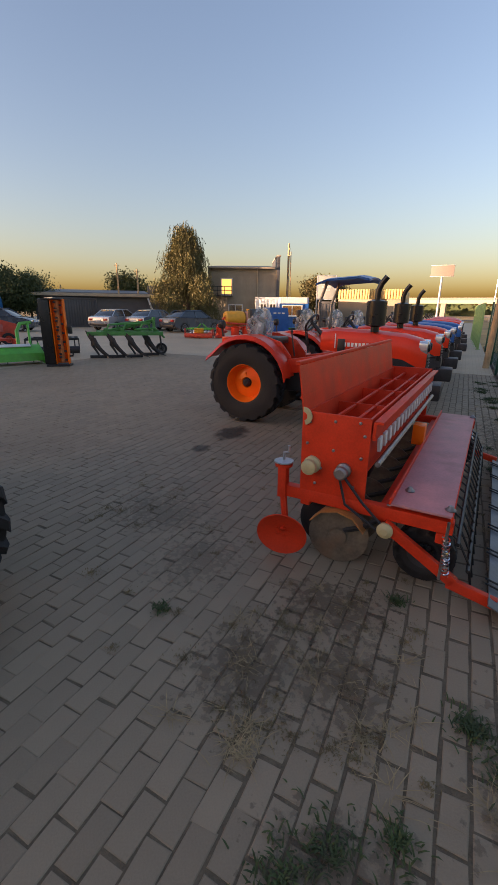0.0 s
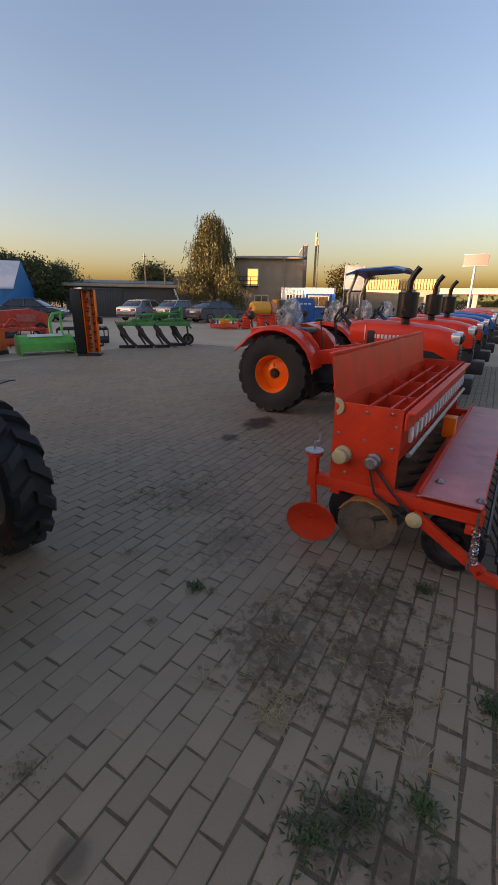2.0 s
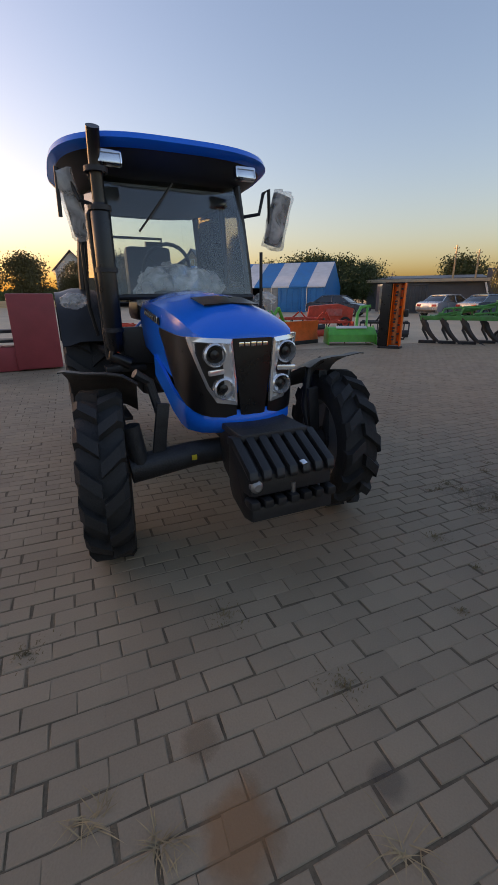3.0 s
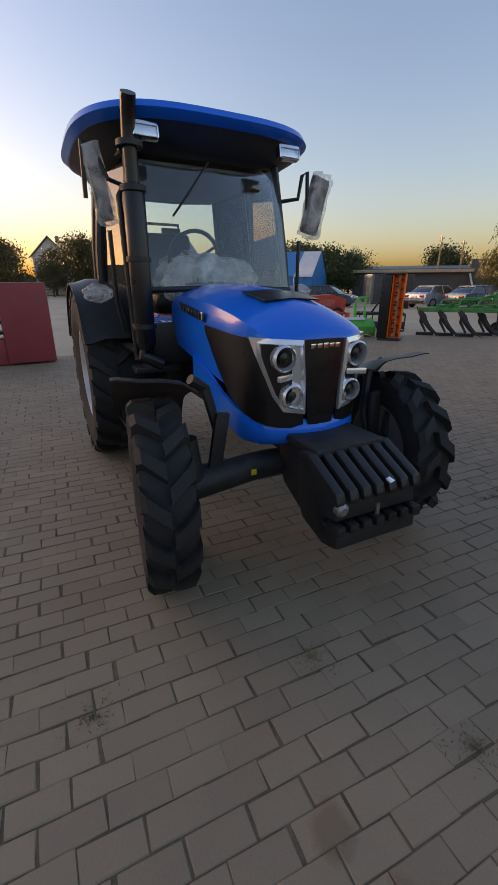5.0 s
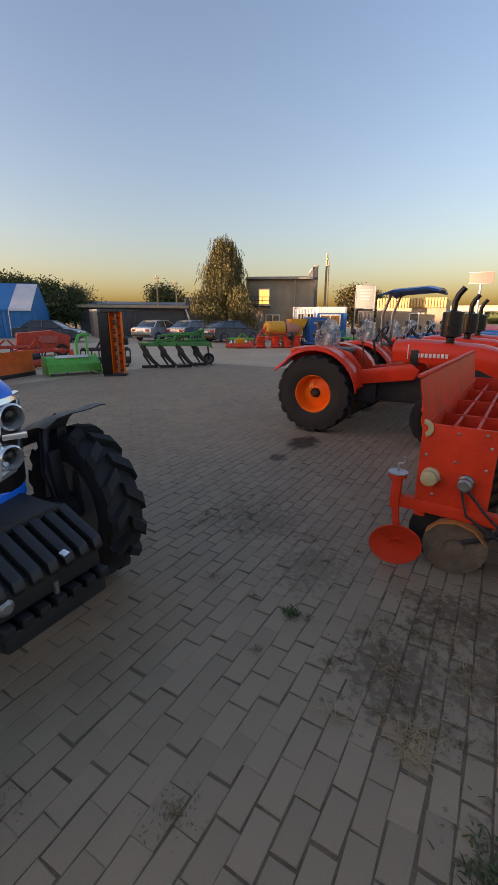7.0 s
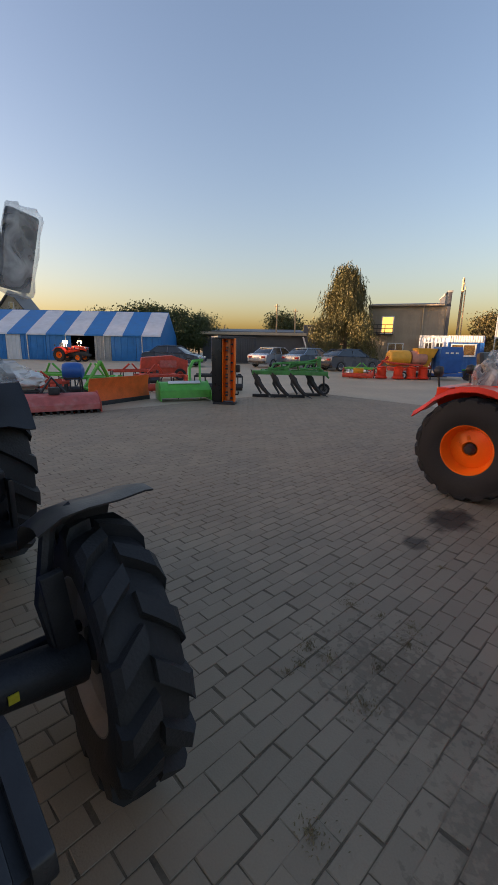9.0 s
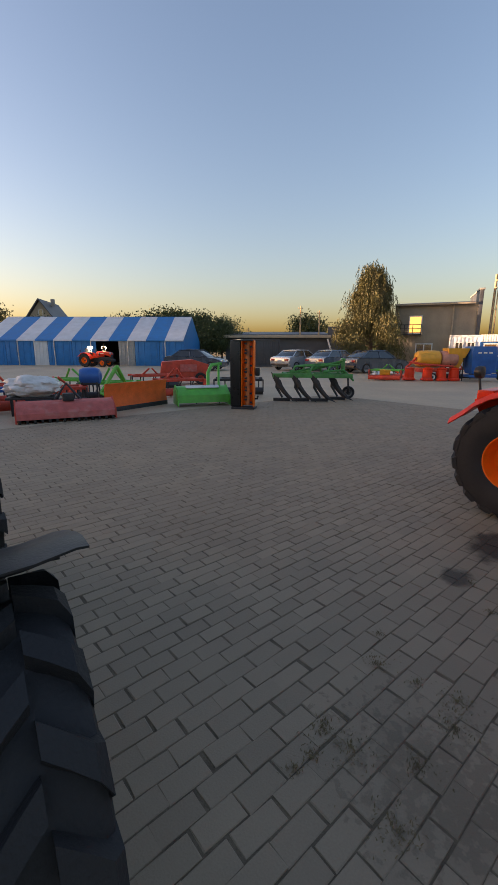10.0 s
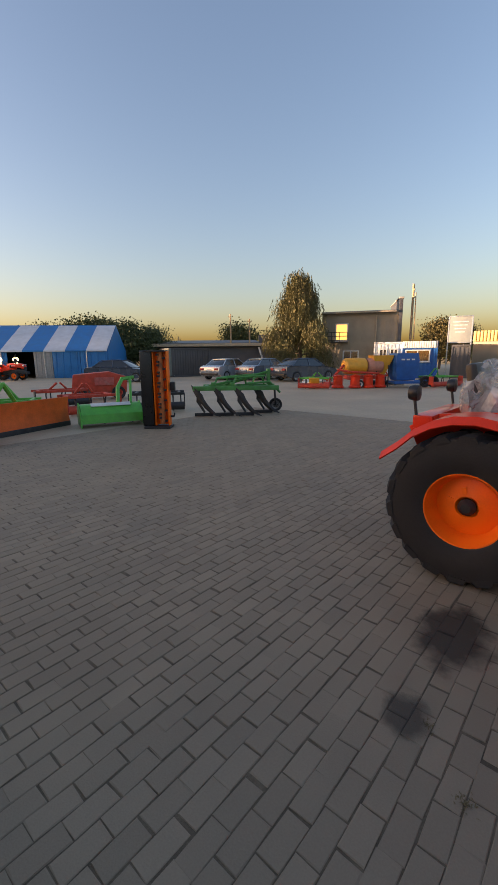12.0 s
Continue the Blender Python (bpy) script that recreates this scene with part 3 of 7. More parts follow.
        box(bm, (0.0, s * 0.5, 0.66), (0.03, 0.07, 0.34), 0.006, (s * 8, 4, 0))
        part("mudguard_stay", bm, IRON, T)
        # rear mudguards
        g = []
        for k in range(11):
            a = radians(28 + 13 * k)
            r = 0.76
            g.append([(-2.02 + r * math.cos(a), s * y, 0.69 + r * math.sin(a) - (0.03 if y > 0.87 else 0)) for y in (0.5, 0.58, 0.78, 0.88, 0.92)])
        part("rear_mudguard", sheet(B(), g, 0.015), BLACK, T, "black rounded rear mudguard")
        bm = B()
        box(bm, (-1.25, s * 0.62, 0.47), (0.4, 0.26, 0.03), 0.008)
        box(bm, (-1.25, s * 0.72, 0.62), (0.05, 0.03, 0.3), 0.008)
        box(bm, (-1.12, s * 0.5, 0.86), (0.16, 0.3, 0.04), 0.008)
        part("step", bm, BLACK, T)
        bm = B()
        blob(bm, (-1.33, s * 0.8, 1.35), (0.09, 0.1, 0.06), 3, 0.15, 3 + s)
        part("wrapped_lamp", bm, FOIL, T, "side lamp wrapped in clear plastic")
    # fuel tank side and cab floor
    bm = B()
    box(bm, (-1.75, 0, 0.98), (1.2, 1.0, 0.1), 0.03)
    box(bm, (-1.15, 0.0, 1.02), (0.06, 1.0, 0.28), 0.02)
    part("cab_floor", bm, BLACK, T)
    # cab frame
    for s in (-1, 1):
        for n, a, b in (("front_pillar", (-1.13, s * 0.6, 0.92), (-1.3, s * 0.52, 2.22)), ("middle_pillar", (-1.9, s * 0.7, 1.05), (-1.88, s * 0.6, 2.22)), ("rear_pillar", (-2.58, s * 0.62, 1.2), (-2.5, s * 0.55, 2.22))):
            bm = B()
            tube(bm, [a, ((a[0] + b[0]) / 2, (a[1] + b[1]) / 2 + s * 0.02, (a[2] + b[2]) / 2), b], 0.034, 8)
            part(n, bm, BLACK, T)
        bm = B()
        tube(bm, [(-1.13, s * 0.6, 0.98), (-1.9, s * 0.7, 1.0)], 0.03, 8)
        tube(bm, [(-1.32, s * 0.54, 2.2), (-1.9, s * 0.62, 2.22), (-2.5, s * 0.56, 2.2)], 0.035, 8)
        part("side_rail", bm, BLACK, T)
        g = [[(-1.15 - 0.02, s * 0.6, 0.99), (-1.22, s * 0.57, 1.6), (-1.3, s * 0.53, 2.18)], [(-1.88, s * 0.69, 1.02), (-1.88, s * 0.66, 1.6), (-1.87, s * 0.61, 2.18)]]
        pn = part("door_glass", sheet(B(), g, 0.004), CABGLASS, T, "clear cab door glass")
        pn.visible_shadow = False
        g = [[(-1.92, s * 0.69, 1.3), (-1.9, s * 0.61, 2.18)], [(-2.55, s * 0.61, 1.3), (-2.5, s * 0.56, 2.18)]]
        pn = part("side_glass", sheet(B(), g, 0.004), CABGLASS, T)
        pn.visible_shadow = False
    g = [[(-1.14 + 0.06 * (1 - abs(f)), f * 0.58, 1.38), (-1.2 + 0.05 * (1 - abs(f)), f * 0.555, 1.8), (-1.29 + 0.04 * (1 - abs(f)), f * 0.51, 2.2)] for f in (-1, -0.5, 0, 0.5, 1)]
    ws = part("windscreen", sheet(B(), g, 0.004), CABGLASS, T, "curved clear windscreen")
    ws.visible_shadow = False
    g = [[(-2.57, f * 0.6, 1.3), (-2.52, f * 0.54, 2.18)] for f in (-1, 1)]
    pn = part("rear_glass", sheet(B(), g, 0.004), CABGLASS, T)
    pn.visible_shadow = False
    bm = B()
    tube(bm, [(-1.12, -0.58, 1.37), (-1.08, 0, 1.38), (-1.12, 0.58, 1.37)], 0.02, 8)
    tube(bm, [(-2.57, -0.6, 1.3), (-2.57, 0.6, 1.3)], 0.025, 8)
    part("cab_rail", bm, BLACK, T)
    # roof: dark lower visor and blue cap
    def ring(x0, x1, hw, z, n=72, p=3.2):
        out = []
        for k in range(n):
            a = 2 * math.pi * k / n
            c, s = math.cos(a), math.sin(a)
            out.append(((x0 + x1) / 2 + (x1 - x0) / 2 * math.copysign(abs(c) ** (2 / p), c), hw * math.copysign(abs(s) ** (2 / p), s), z + 0.02 * c))
        return out
    roof = part("roof", loft(B(), [ring(-2.72, -1.0, 0.8, 2.28), ring(-2.76, -0.95, 0.84, 2.315), ring(-2.74, -0.98, 0.83, 2.355), ring(-2.62, -1.12, 0.74, 2.39), ring(-2.4, -1.4, 0.52, 2.405)]), BLUE, T, "blue rounded cab roof")
    part("roof_visor", loft(B(), [ring(-2.6, -1.24, 0.6, 2.15), ring(-2.66, -1.1, 0.66, 2.19), ring(-2.7, -1.02, 0.79, 2.28)]), BLACK, roof, "black roof underside with work lights")
    bm = B()
    box(bm, (-1.9, 0, 2.14), (1.2, 1.0, 0.02), 0.005)
    part("headliner", bm, LINER, T)
    for s in (-1, 1):
        bm = B()
        box(bm, (-1.035, s * 0.48, 2.225), (0.06, 0.16, 0.085), 0.015, (0, -12, 0))
        lp = part("work_light", bm, CHROME, T, "square chrome work light")
        bm = B()
        box(bm, (-1.0, s * 0.48, 2.22), (0.01, 0.135, 0.06), 0.004, (0, -12, 0))
        part("lens", bm, LENS, lp)
    # inside
    bm = B()
    box(bm, (-2.1, 0, 1.25), (0.5, 0.5, 0.18), 0.06)
    box(bm, (-2.35, 0, 1.55), (0.14, 0.46, 0.6), 0.06, (0, -8, 0))
    part("seat", bm, BLACK, T)
    bm = B()
    blob(bm, (-2.25, 0.1, 1.38), (0.24, 0.26, 0.3), 4, 0.12, 5)
    part("seat_cover", bm, FOIL, T, "clear plastic sheet over the seat")
    bm = B()
    box(bm, (-1.28, 0, 1.25), (0.22, 0.44, 0.36), 0.08)
    part("dashboard", bm, BLACK, T)
    bm = B()
    blob(bm, (-1.38, 0.03, 1.42), (0.17, 0.36, 0.2), 4, 0.1, 9)
    part("dashboard_cover", bm, FOIL, T, "clear plastic sheet draped over the dashboard")
    bm = B()
    ringp = [(-1.62 + 0.06 * math.sin(a), 0.2 * math.cos(a), 1.6 + 0.19 * math.sin(a)) for a in [2 * math.pi * k / 24 for k in range(25)]]
    tube(bm, ringp, 0.016, 8, False)
    for a in (0.5, 2.6, 4.7):
        tube(bm, [(-1.6, 0, 1.58), (-1.62 + 0.06 * math.sin(a), 0.2 * math.cos(a), 1.6 + 0.19 * math.sin(a))], 0.012, 6)
    tube(bm, [(-1.6, 0, 1.58), (-1.4, 0, 1.3)], 0.03, 8)
    part("steering_wheel", bm, BLACK, T)
    bm = B()
    box(bm, (-2.52, 0.1, 1.85), (0.05, 0.18, 0.12), 0.01)
    tube(bm, [(-2.6, -0.5, 1.95), (-2.6, 0.2, 1.95), (-2.6, 0.22, 1.5)], 0.015, 6)
    part("rear_display", bm, BLACK, T)
    bm = B()
    tube(bm, [(-1.22, -0.02, 2.16), (-1.16, -0.2, 1.94), (-1.15, -0.3, 1.82)], 0.008, 6)
    part("wiper", bm, BLACK, T)
    # exhaust stack
    bm = B()
    ex = -1.02
    tube(bm, [(ex, -0.47, 0.9), (ex - 0.02, -0.6, 0.96), (ex - 0.02, -0.57, 1.02)], 0.045, 12)
    tube(bm, [(ex - 0.02, -0.57, 1.0), (ex - 0.02, -0.57, 1.05), (ex - 0.02, -0.57, 1.9), (ex - 0.02, -0.57, 1.96)], [0.05, 0.066, 0.066, 0.045], 16)
    tube(bm, [(ex - 0.02, -0.57, 1.95), (ex - 0.02, -0.57, 2.2), (ex + 0.01, -0.57, 2.31), (ex + 0.05, -0.57, 2.37)], 0.042, 14)
    exh = part("exhaust", bm, SATIN, T, "black upright exhaust stack")
    for z in (1.15, 1.55, 1.93, 2.15):
        bm = B()
        lathe(bm, [(0.06, z - 0.015), (0.076, z - 0.015), (0.076, z + 0.015), (0.06, z + 0.015), (0.06, z - 0.015)], 18, "Z", (ex - 0.02, -0.57, 0))
        box(bm, (ex - 0.1, -0.6, z), (0.1, 0.03, 0.025), 0.004)
        part("clamp", bm, IRON, exh)
    bm = B()
    tube(bm, [(ex - 0.1, -0.62, 0.95), (ex - 0.1, -0.64, 1.9), (ex - 0.14, -0.6, 1.96)], 0.018, 8)
    part("grab_rail", bm, BLACK, T)
    # mirrors on bent arms, wrapped
    for s, my in ((-1, -0.72), (1, 0.9)):
        bm = B()
        tube(bm, [(-1.28, s * 0.55, 1.98), (-1.2, s * 0.68, 2.0), (-1.25, s * 0.74, 2.16), (-1.27, s * 0.8, 2.2), (-1.27, s * 0.81, 1.9)], 0.014, 8)
        arm = part("mirror_arm", bm, BLACK, T)
        bm = B()
        box(bm, (-1.3, my, 1.98), (0.05, 0.17 if s > 0 else 0.09, 0.4), 0.03, (s * -9, 8, 10 * s))
        part("mirror", bm, BLACK, arm)
        bm = B()
        box(bm, (-1.285, my, 1.975), (0.085, 0.2 if s > 0 else 0.12, 0.45), 0.04, (s * -9, 8, 10 * s))
        bmesh.ops.subdivide_edges(bm, edges=bm.edges[:], cuts=3, use_grid_fill=True)
        for v in bm.verts:
            v.co += Vector((1, 0.7, 0.5)) * 0.028 * noise.noise(v.co * 17 + Vector((s, 0, 0)))
        part("plastic_wrap", bm, FOIL, arm, "crumpled clear plastic wrap over the mirror")
        bm = B()
        tube(bm, [(-1.2, s * 0.7, 1.72), (-1.2, s * 0.7, 1.3), (-1.25, s * 0.66, 1.1)], 0.014, 8)
        part("hand_rail", bm, BLACK, T)
    return T


blue_tractor()


# ---- open tractors in a row facing the fence ----
def open_tractor(name, m, paint, label, canopy=False, rim=ORANGE, stack=True):
    """Origin on the ground under the rear axle's middle, nose along +x."""
    T = thing(name, m, label, "tractor", "tractors in a row")
    for s in (-1, 1):
        wheel(T, "rear_wheel", 0, s * 0.5, 0.53, 0.255, 0.28, rim, s, 18, 0.03, 0.08)
        wheel(T, "front_wheel", 1.62, s * 0.5, 0.34, 0.2, 0.19, rim, s, 14, 0.02, 0.04)
    secs = []
    for x, hw, zt, zb in ((0.92, 0.22, 1.24, 1.0), (1.1, 0.235, 1.27, 0.99), (1.6, 0.235, 1.25, 0.97), (1.95, 0.23, 1.22, 0.93), (2.14, 0.215, 1.17, 0.84), (2.22, 0.18, 1.1, 0.84)):
        secs.append([(x, u * hw, zb + (zt - zb) * v) for u, v in ((-0.95, 0), (-1, 0.3), (-1, 0.7), (-0.85, 0.9), (-0.5, 1.0), (0, 1.03), (0.5, 1.0), (0.85, 0.9), (1, 0.7), (1, 0.3), (0.95, 0))])
    hood = part("hood", loft(B(), secs), paint, T, "glossy rounded bonnet")
    for s in (-1, 1):
        bm = B()
        box(bm, (1.12, s * 0.236, 1.12), (0.012, 0.008, 0.18), 0.002)
        for k in range(9):
            box(bm, (1.2 + 0.047 * k, s * 0.238, 1.08), (0.032, 0.006, 0.05), 0.002)
        part("side_lettering", bm, WHITE, hood, "white marking bars on the bonnet side")
        bm = B()
        prism(bm, [(s * 0.05, 1.0), (s * 0.17, 0.99), (s * 0.215, 1.05), (s * 0.215, 1.13), (s * 0.16, 1.16), (s * 0.06, 1.14)], 0.1, "YZ", 2.12, 0.012)
        hl = part("headlight", bm, LAMPSILVER, T, "silver rimmed headlight")
        bm = B()
        lathe(bm, [(0.0, 0.03), (0.05, 0.03), (0.04, 0.05), (0, 0.055)], 16, "X", (2.195, s * 0.135, 1.075))
        part("lens", bm, SATIN, hl)
    bm = B()
    box(bm, (2.2, 0, 0.88), (0.06, 0.34, 0.24), 0.02)
    for k in range(5):
        box(bm, (2.235, 0, 0.8 + 0.04 * k), (0.012, 0.3, 0.014), 0.003)
    part("grille", bm, BLACK, T)
    bm = B()
    box(bm, (1.5, 0, 0.62), (1.5, 0.3, 0.36), 0.03)
    box(bm, (0.3, 0, 0.6), (0.9, 0.34, 0.4), 0.05)
    box(bm, (2.3, 0, 0.55), (0.25, 0.36, 0.2), 0.03)
    tube(bm, [(1.62, -0.48, 0.36), (1.62, 0.48, 0.36)], 0.05, 10)
    tube(bm, [(0, -0.48, 0.54), (0, 0.48, 0.54)], 0.09, 12)
    part("chassis", bm, IRON, T)
    bm = B()
    prism(bm, [(0.15, 0.62), (1.25, 0.78), (1.3, 0.9), (1.2, 0.98), (0.4, 0.84), (0.15, 0.78)], 0.05, "XZ", -0.36, 0.01)
    part("side_beam", bm, paint, T)
    bm = B()
    prism(bm, [(0.15, 0.62), (1.25, 0.78), (1.3, 0.9), (1.2, 0.98), (0.4, 0.84), (0.15, 0.78)], 0.05, "XZ", 0.31, 0.01)
    part("side_beam", bm, paint, T)
    for s in (-1, 1):
        g = []
        for k in range(12):
            a = radians(8 + 13.2 * k)
            r = 0.61 if k < 11 else 0.66
            g.append([(r * math.cos(a), s * y, 0.56 + r * math.sin(a) - (0.05 if y > 0.62 else 0)) for y in (0.3, 0.36, 0.5, 0.6, 0.64)])
        part("rear_mudguard", sheet(B(), g, 0.012), paint, T, "curved painted mudguard")
        bm = B()
        prism(bm, [(-0.5, 1.02), (-0.3, 1.13), (0.1, 1.17), (0.4, 1.08), (0.55, 0.9), (0.55, 0.6), (-0.3, 0.6)], 0.02, "XZ", s * 0.3 - 0.01, 0.004)
        part("mudguard_side", bm, paint, T)
        bm = B()
        lathe(bm, [(0, -0.04), (0.05, -0.035), (0.06, 0.0), (0.055, 0.03), (0, 0.04)], 16, "X", (-0.42, s * 0.46, 1.29))
        tube(bm, [(-0.42, s * 0.46, 1.25), (-0.4, s * 0.46, 1.13)], 0.012, 6)
        part("tail_lamp", bm, BLACK, T)
    bm = B()
    box(bm, (-0.36, 0, 1.08), (0.14, 0.9, 0.1), 0.015)
    part("rear_box", bm, paint, T)
    bm = B()
    box(bm, (0.12, 0, 1.08), (0.4, 0.42, 0.1), 0.04)
    box(bm, (-0.1, 0, 1.3), (0.09, 0.4, 0.4), 0.04, (0, -10, 0))
    part("seat", bm, BLACK, T)
    bm = B()
    blob(bm, (-0.06, 0, 1.24), (0.17, 0.25, 0.26), 3, 0.16, 4)
    part("seat_cover", bm, FOIL, T, "clear plastic bag over the seat")
    bm = B()
    cx, cz = 0.72, 1.33
    tube(bm, [(cx + 0.06 * math.sin(a), 0.19 * math.cos(a), cz + 0.1 * math.sin(a)) for a in [2 * math.pi * k / 20 for k in range(21)]], 0.014, 6, False)
    for a in (0.3, 2.4, 4.5):
        tube(bm, [(cx, 0, cz), (cx + 0.06 * math.sin(a), 0.19 * math.cos(a), cz + 0.1 * math.sin(a))], 0.01, 6)
    tube(bm, [(cx, 0, cz), (0.95, 0, 1.1)], 0.025, 8)
    part("steering_wheel", bm, BLACK, T)
    bm = B()
    for y in (-0.3, 0.24, 0.3):
        tube(bm, [(0.6, y, 0.9), (0.55, y, 1.2)], 0.01, 6)
        blob(bm, (0.55, y, 1.22), (0.022, 0.022, 0.022), 1, 0)
    part("levers", bm, BLACK, T)
    if stack:
        bm = B()
        ex = 1.58
        tube(bm, [(ex, -0.14, 1.24), (ex, -0.14, 1.3), (ex, -0.14, 1.32), (ex, -0.14, 1.6), (ex, -0.14, 1.62)], [0.05, 0.05, 0.12, 0.12, 0.05], 18)
        tube(bm, [(ex, -0.14, 1.6), (ex, -0.14, 1.72), (ex + 0.03, -0.14, 1.8), (ex + 0.09, -0.14, 1.88)], 0.035, 12)
        part("exhaust", bm, SATIN, T, "black canister exhaust with curved outlet")
    bm = B()
    box(bm, (1.2, 0, 1.05), (0.1, 0.5, 0.2), 0.02)
    part("tank", bm, BLACK, T)
    if canopy:
        bm = B()
        g = []
        for i in range(6):
            x = 0.28 + 0.86 * i / 5
            g.append([(x, y, 1.95 + 0.05 * i / 5 + 0.05 * (1 - (y / 0.55) ** 2) - 0.05 * (i in (0, 5))) for y in (-0.55, -0.3, 0, 0.3, 0.55)])
        cp = part("canopy", sheet(bm, g, 0.03), BLUE2, T, "blue moulded sun canopy")
        for s in (-1, 1):
            bm = B()
            tube(bm, [(0.3, s * 0.34, 0.95), (0.3, s * 0.36, 1.6), (0.42, s * 0.36, 1.95)], 0.025, 8)
            part("canopy_post", bm, STEEL, T)
    return T


open_tractor("tractor", pose(-2.27, 5.62, 0), TR_RED, "red open tractor with orange wheels and a plastic-wrapped seat")
open_tractor("tractor", pose(-2.2, 7.35, 0), TR_RED, "red open tractor with blue canopy and round chrome headlights", True)
open_tractor("tractor", pose(-2.15, 9.1, 0), TR_RED, "red open tractor without canopy parked in the row")
open_tractor("tractor", pose(-2.1, 10.9, 0), BLUE2, "dark blue open tractor parked in the row", stack=False)
t4 = open_tractor("tractor", pose(-2.0, 13.5, 0), BLUE2, "blue and white open tractor parked in the row", False, WHITE, False)
t5 = open_tractor("tractor", pose(-2.0, 16.5, 0), TR_RED, "red open tractor further along the row", stack=False)
for k in range(4):
    copy_thing(t5, pose(-2.0 - 0.1 * k, 19.5 + 2.6 * k, 0))

# ---- seed drill ----
def seed_drill():
    S = thing("seed_drill", pose(-0.26, 2.27, 0, 0, 0, -3.0), "orange-red seed drill with open hopper, footboard and disc coulters", "seed drill")
    L = 2.45
    # hopper: trough with end plates, inner dividers, lid standing open
    bm = B()
    outline = [(-0.19, 0.92), (-0.185, 0.55), (-0.08, 0.44), (0.09, 0.44), (0.185, 0.6), (0.19, 0.92)]
    t = 0.012
    g = [[(x, y, z) for y in (0.0, L * 0.33, L * 0.66, L)] for x, z in outline]
    hop = part("hopper", sheet(bm, g, t), RED, S, "long open seed hopper painted red")
    for y in (0.0, L):
        bm = B()
        prism(bm, [(-0.2, 0.93), (-0.195, 0.42), (0.2, 0.44), (0.2, 0.93)], 0.016, "XZ", y - 0.008, 0.004)
        ep = part("end_plate", bm, RED, hop, "flat red hopper end plate with bolts")
    for (x, z) in ((-0.15, 0.87), (-0.16, 0.74), (-0.13, 0.66), (0.0, 0.89), (0.0, 0.72), (0.14, 0.9), (0.17, 0.83), (0.16, 0.7), (0.1, 0.62), (-0.07, 0.6), (-0.1, 0.5), (0.13, 0.52)):
        bm = B()
        lathe(bm, [(0, 0), (0.009, 0), (0.009, -0.008), (0, -0.012)], 8, "Y", (x, -0.008, z))
        part("bolt", bm, STEEL, S)
    for y in (0.6, 1.22, 1.84):
        bm = B()
        box(bm, (0, y, 0.78), (0.36, 0.012, 0.2), 0.002)
        part("divider", bm, RED, hop)
    for x in (-0.06, 0.07):
        bm = B()
        box(bm, (x, L / 2, 0.865), (0.02, L - 0.02, 0.02), 0.004)
        part("inner_rail", bm, RED, hop)
    bm = B()
    g = [[(-0.2 - 0.015 * k, y, 0.9 + 0.1 * k - 0.02 * (k == 3)) for y in (0.0, L)] for k in range(4)]
    lid = part("lid", sheet(bm, g, 0.008), RED, S, "hopper lid swung upright, dull red")
    bm = B()
    box(bm, (-0.25, L / 2, 1.195), (0.03, L, 0.02), 0.004)
    box(bm, (-0.215, L / 2, 1.0), (0.015, L, 0.018), 0.003)
    part("lid_rim", bm, RED, lid)
    bm = B()
    pts = [(0.03 + 0.055 * math.cos(a), 0.055 * math.sin(a)) for a in [radians(-70 + 20 * k) for k in range(9)]]
    inn = [(0.03 + 0.025 * math.cos(a), 0.025 * math.sin(a)) for a in [radians(-70 + 20 * k) for k in range(9)]]
    prism(bm, [(-0.22 + p[0], 0.9 + p[1]) for p in pts] + [(-0.22 + p[0], 0.9 + p[1]) for p in inn[::-1]], 0.01, "XZ", -0.025, 0.002)
    part("lid_hinge", bm, BRASS, S, "yellow curved lid stop")
    # graduated front panel with feed rollers
    bm = B()
    box(bm, (0.215, L / 2, 0.86), (0.02, L, 0.1), 0.005, (0, 0, 0))
    box(bm, (0.235, L / 2, 0.91), (0.05, L, 0.016), 0.004)
    part("front_flange", bm, RED, hop)
    for k in range(18):
        bm = B()
        box(bm, (0.226, 0.12 + 0.128 * k, 0.765), (0.02, 0.05, 0.085), 0.004, (18, 0, 0))
        part("feed_gate", bm, WHITE, S)
    bm = B()
    tube(bm, [(0.24, 0.05, 0.66), (0.24, L - 0.05, 0.66)], 0.016, 8)
    part("feed_shaft", bm, STEEL, S)
    # end knobs
    for x, z, r, mt in ((-0.12, 0.615, 0.045, BRASS), (0.07, 0.615, 0.038, STEEL)):
        bm = B()
        lathe(bm, [(0.0, 0.0), (r * 1.15, 0.0), (r * 1.15, -0.02), (r * 0.75, -0.03), (r, -0.05), (r, -0.075), (r * 0.7, -0.085), (0, -0.085)], 20, "Y", (x, -0.008, z))
        part("end_knob", bm, mt, S)
    # frame
    for y in (0.02, L):
        bm = B()
        box(bm, (0.17, y, 0.405), (1.0, 0.06, 0.075), 0.006)
        part("cross_bar", bm, RED, S)
    for x, z in ((-0.16, 0.405), (0.3, 0.42), (0.62, 0.37)):
        bm = B()
        box(bm, (x, L / 2, z - 0.04), (0.06, L, 0.06), 0.006)
        part("long_bar", bm, RED, S)
    bm = B()
    box(bm, (-0.31, 0.0, 0.46), (0.055, 0.055, 0.2), 0.005)
    lathe(bm, [(0, 0.0), (0.055, 0.0), (0.055, 0.018), (0.02, 0.025), (0, 0.025)], 20, "Z", (-0.31, 0, 0.565))
    part("post", bm, RED, S)
    bm = B()
    lathe(bm, [(0, 0.59), (0.06, 0.59), (0.06, 0.598), (0.015, 0.605), (0, 0.605)], 18, "Z", (-0.31, 0, 0))
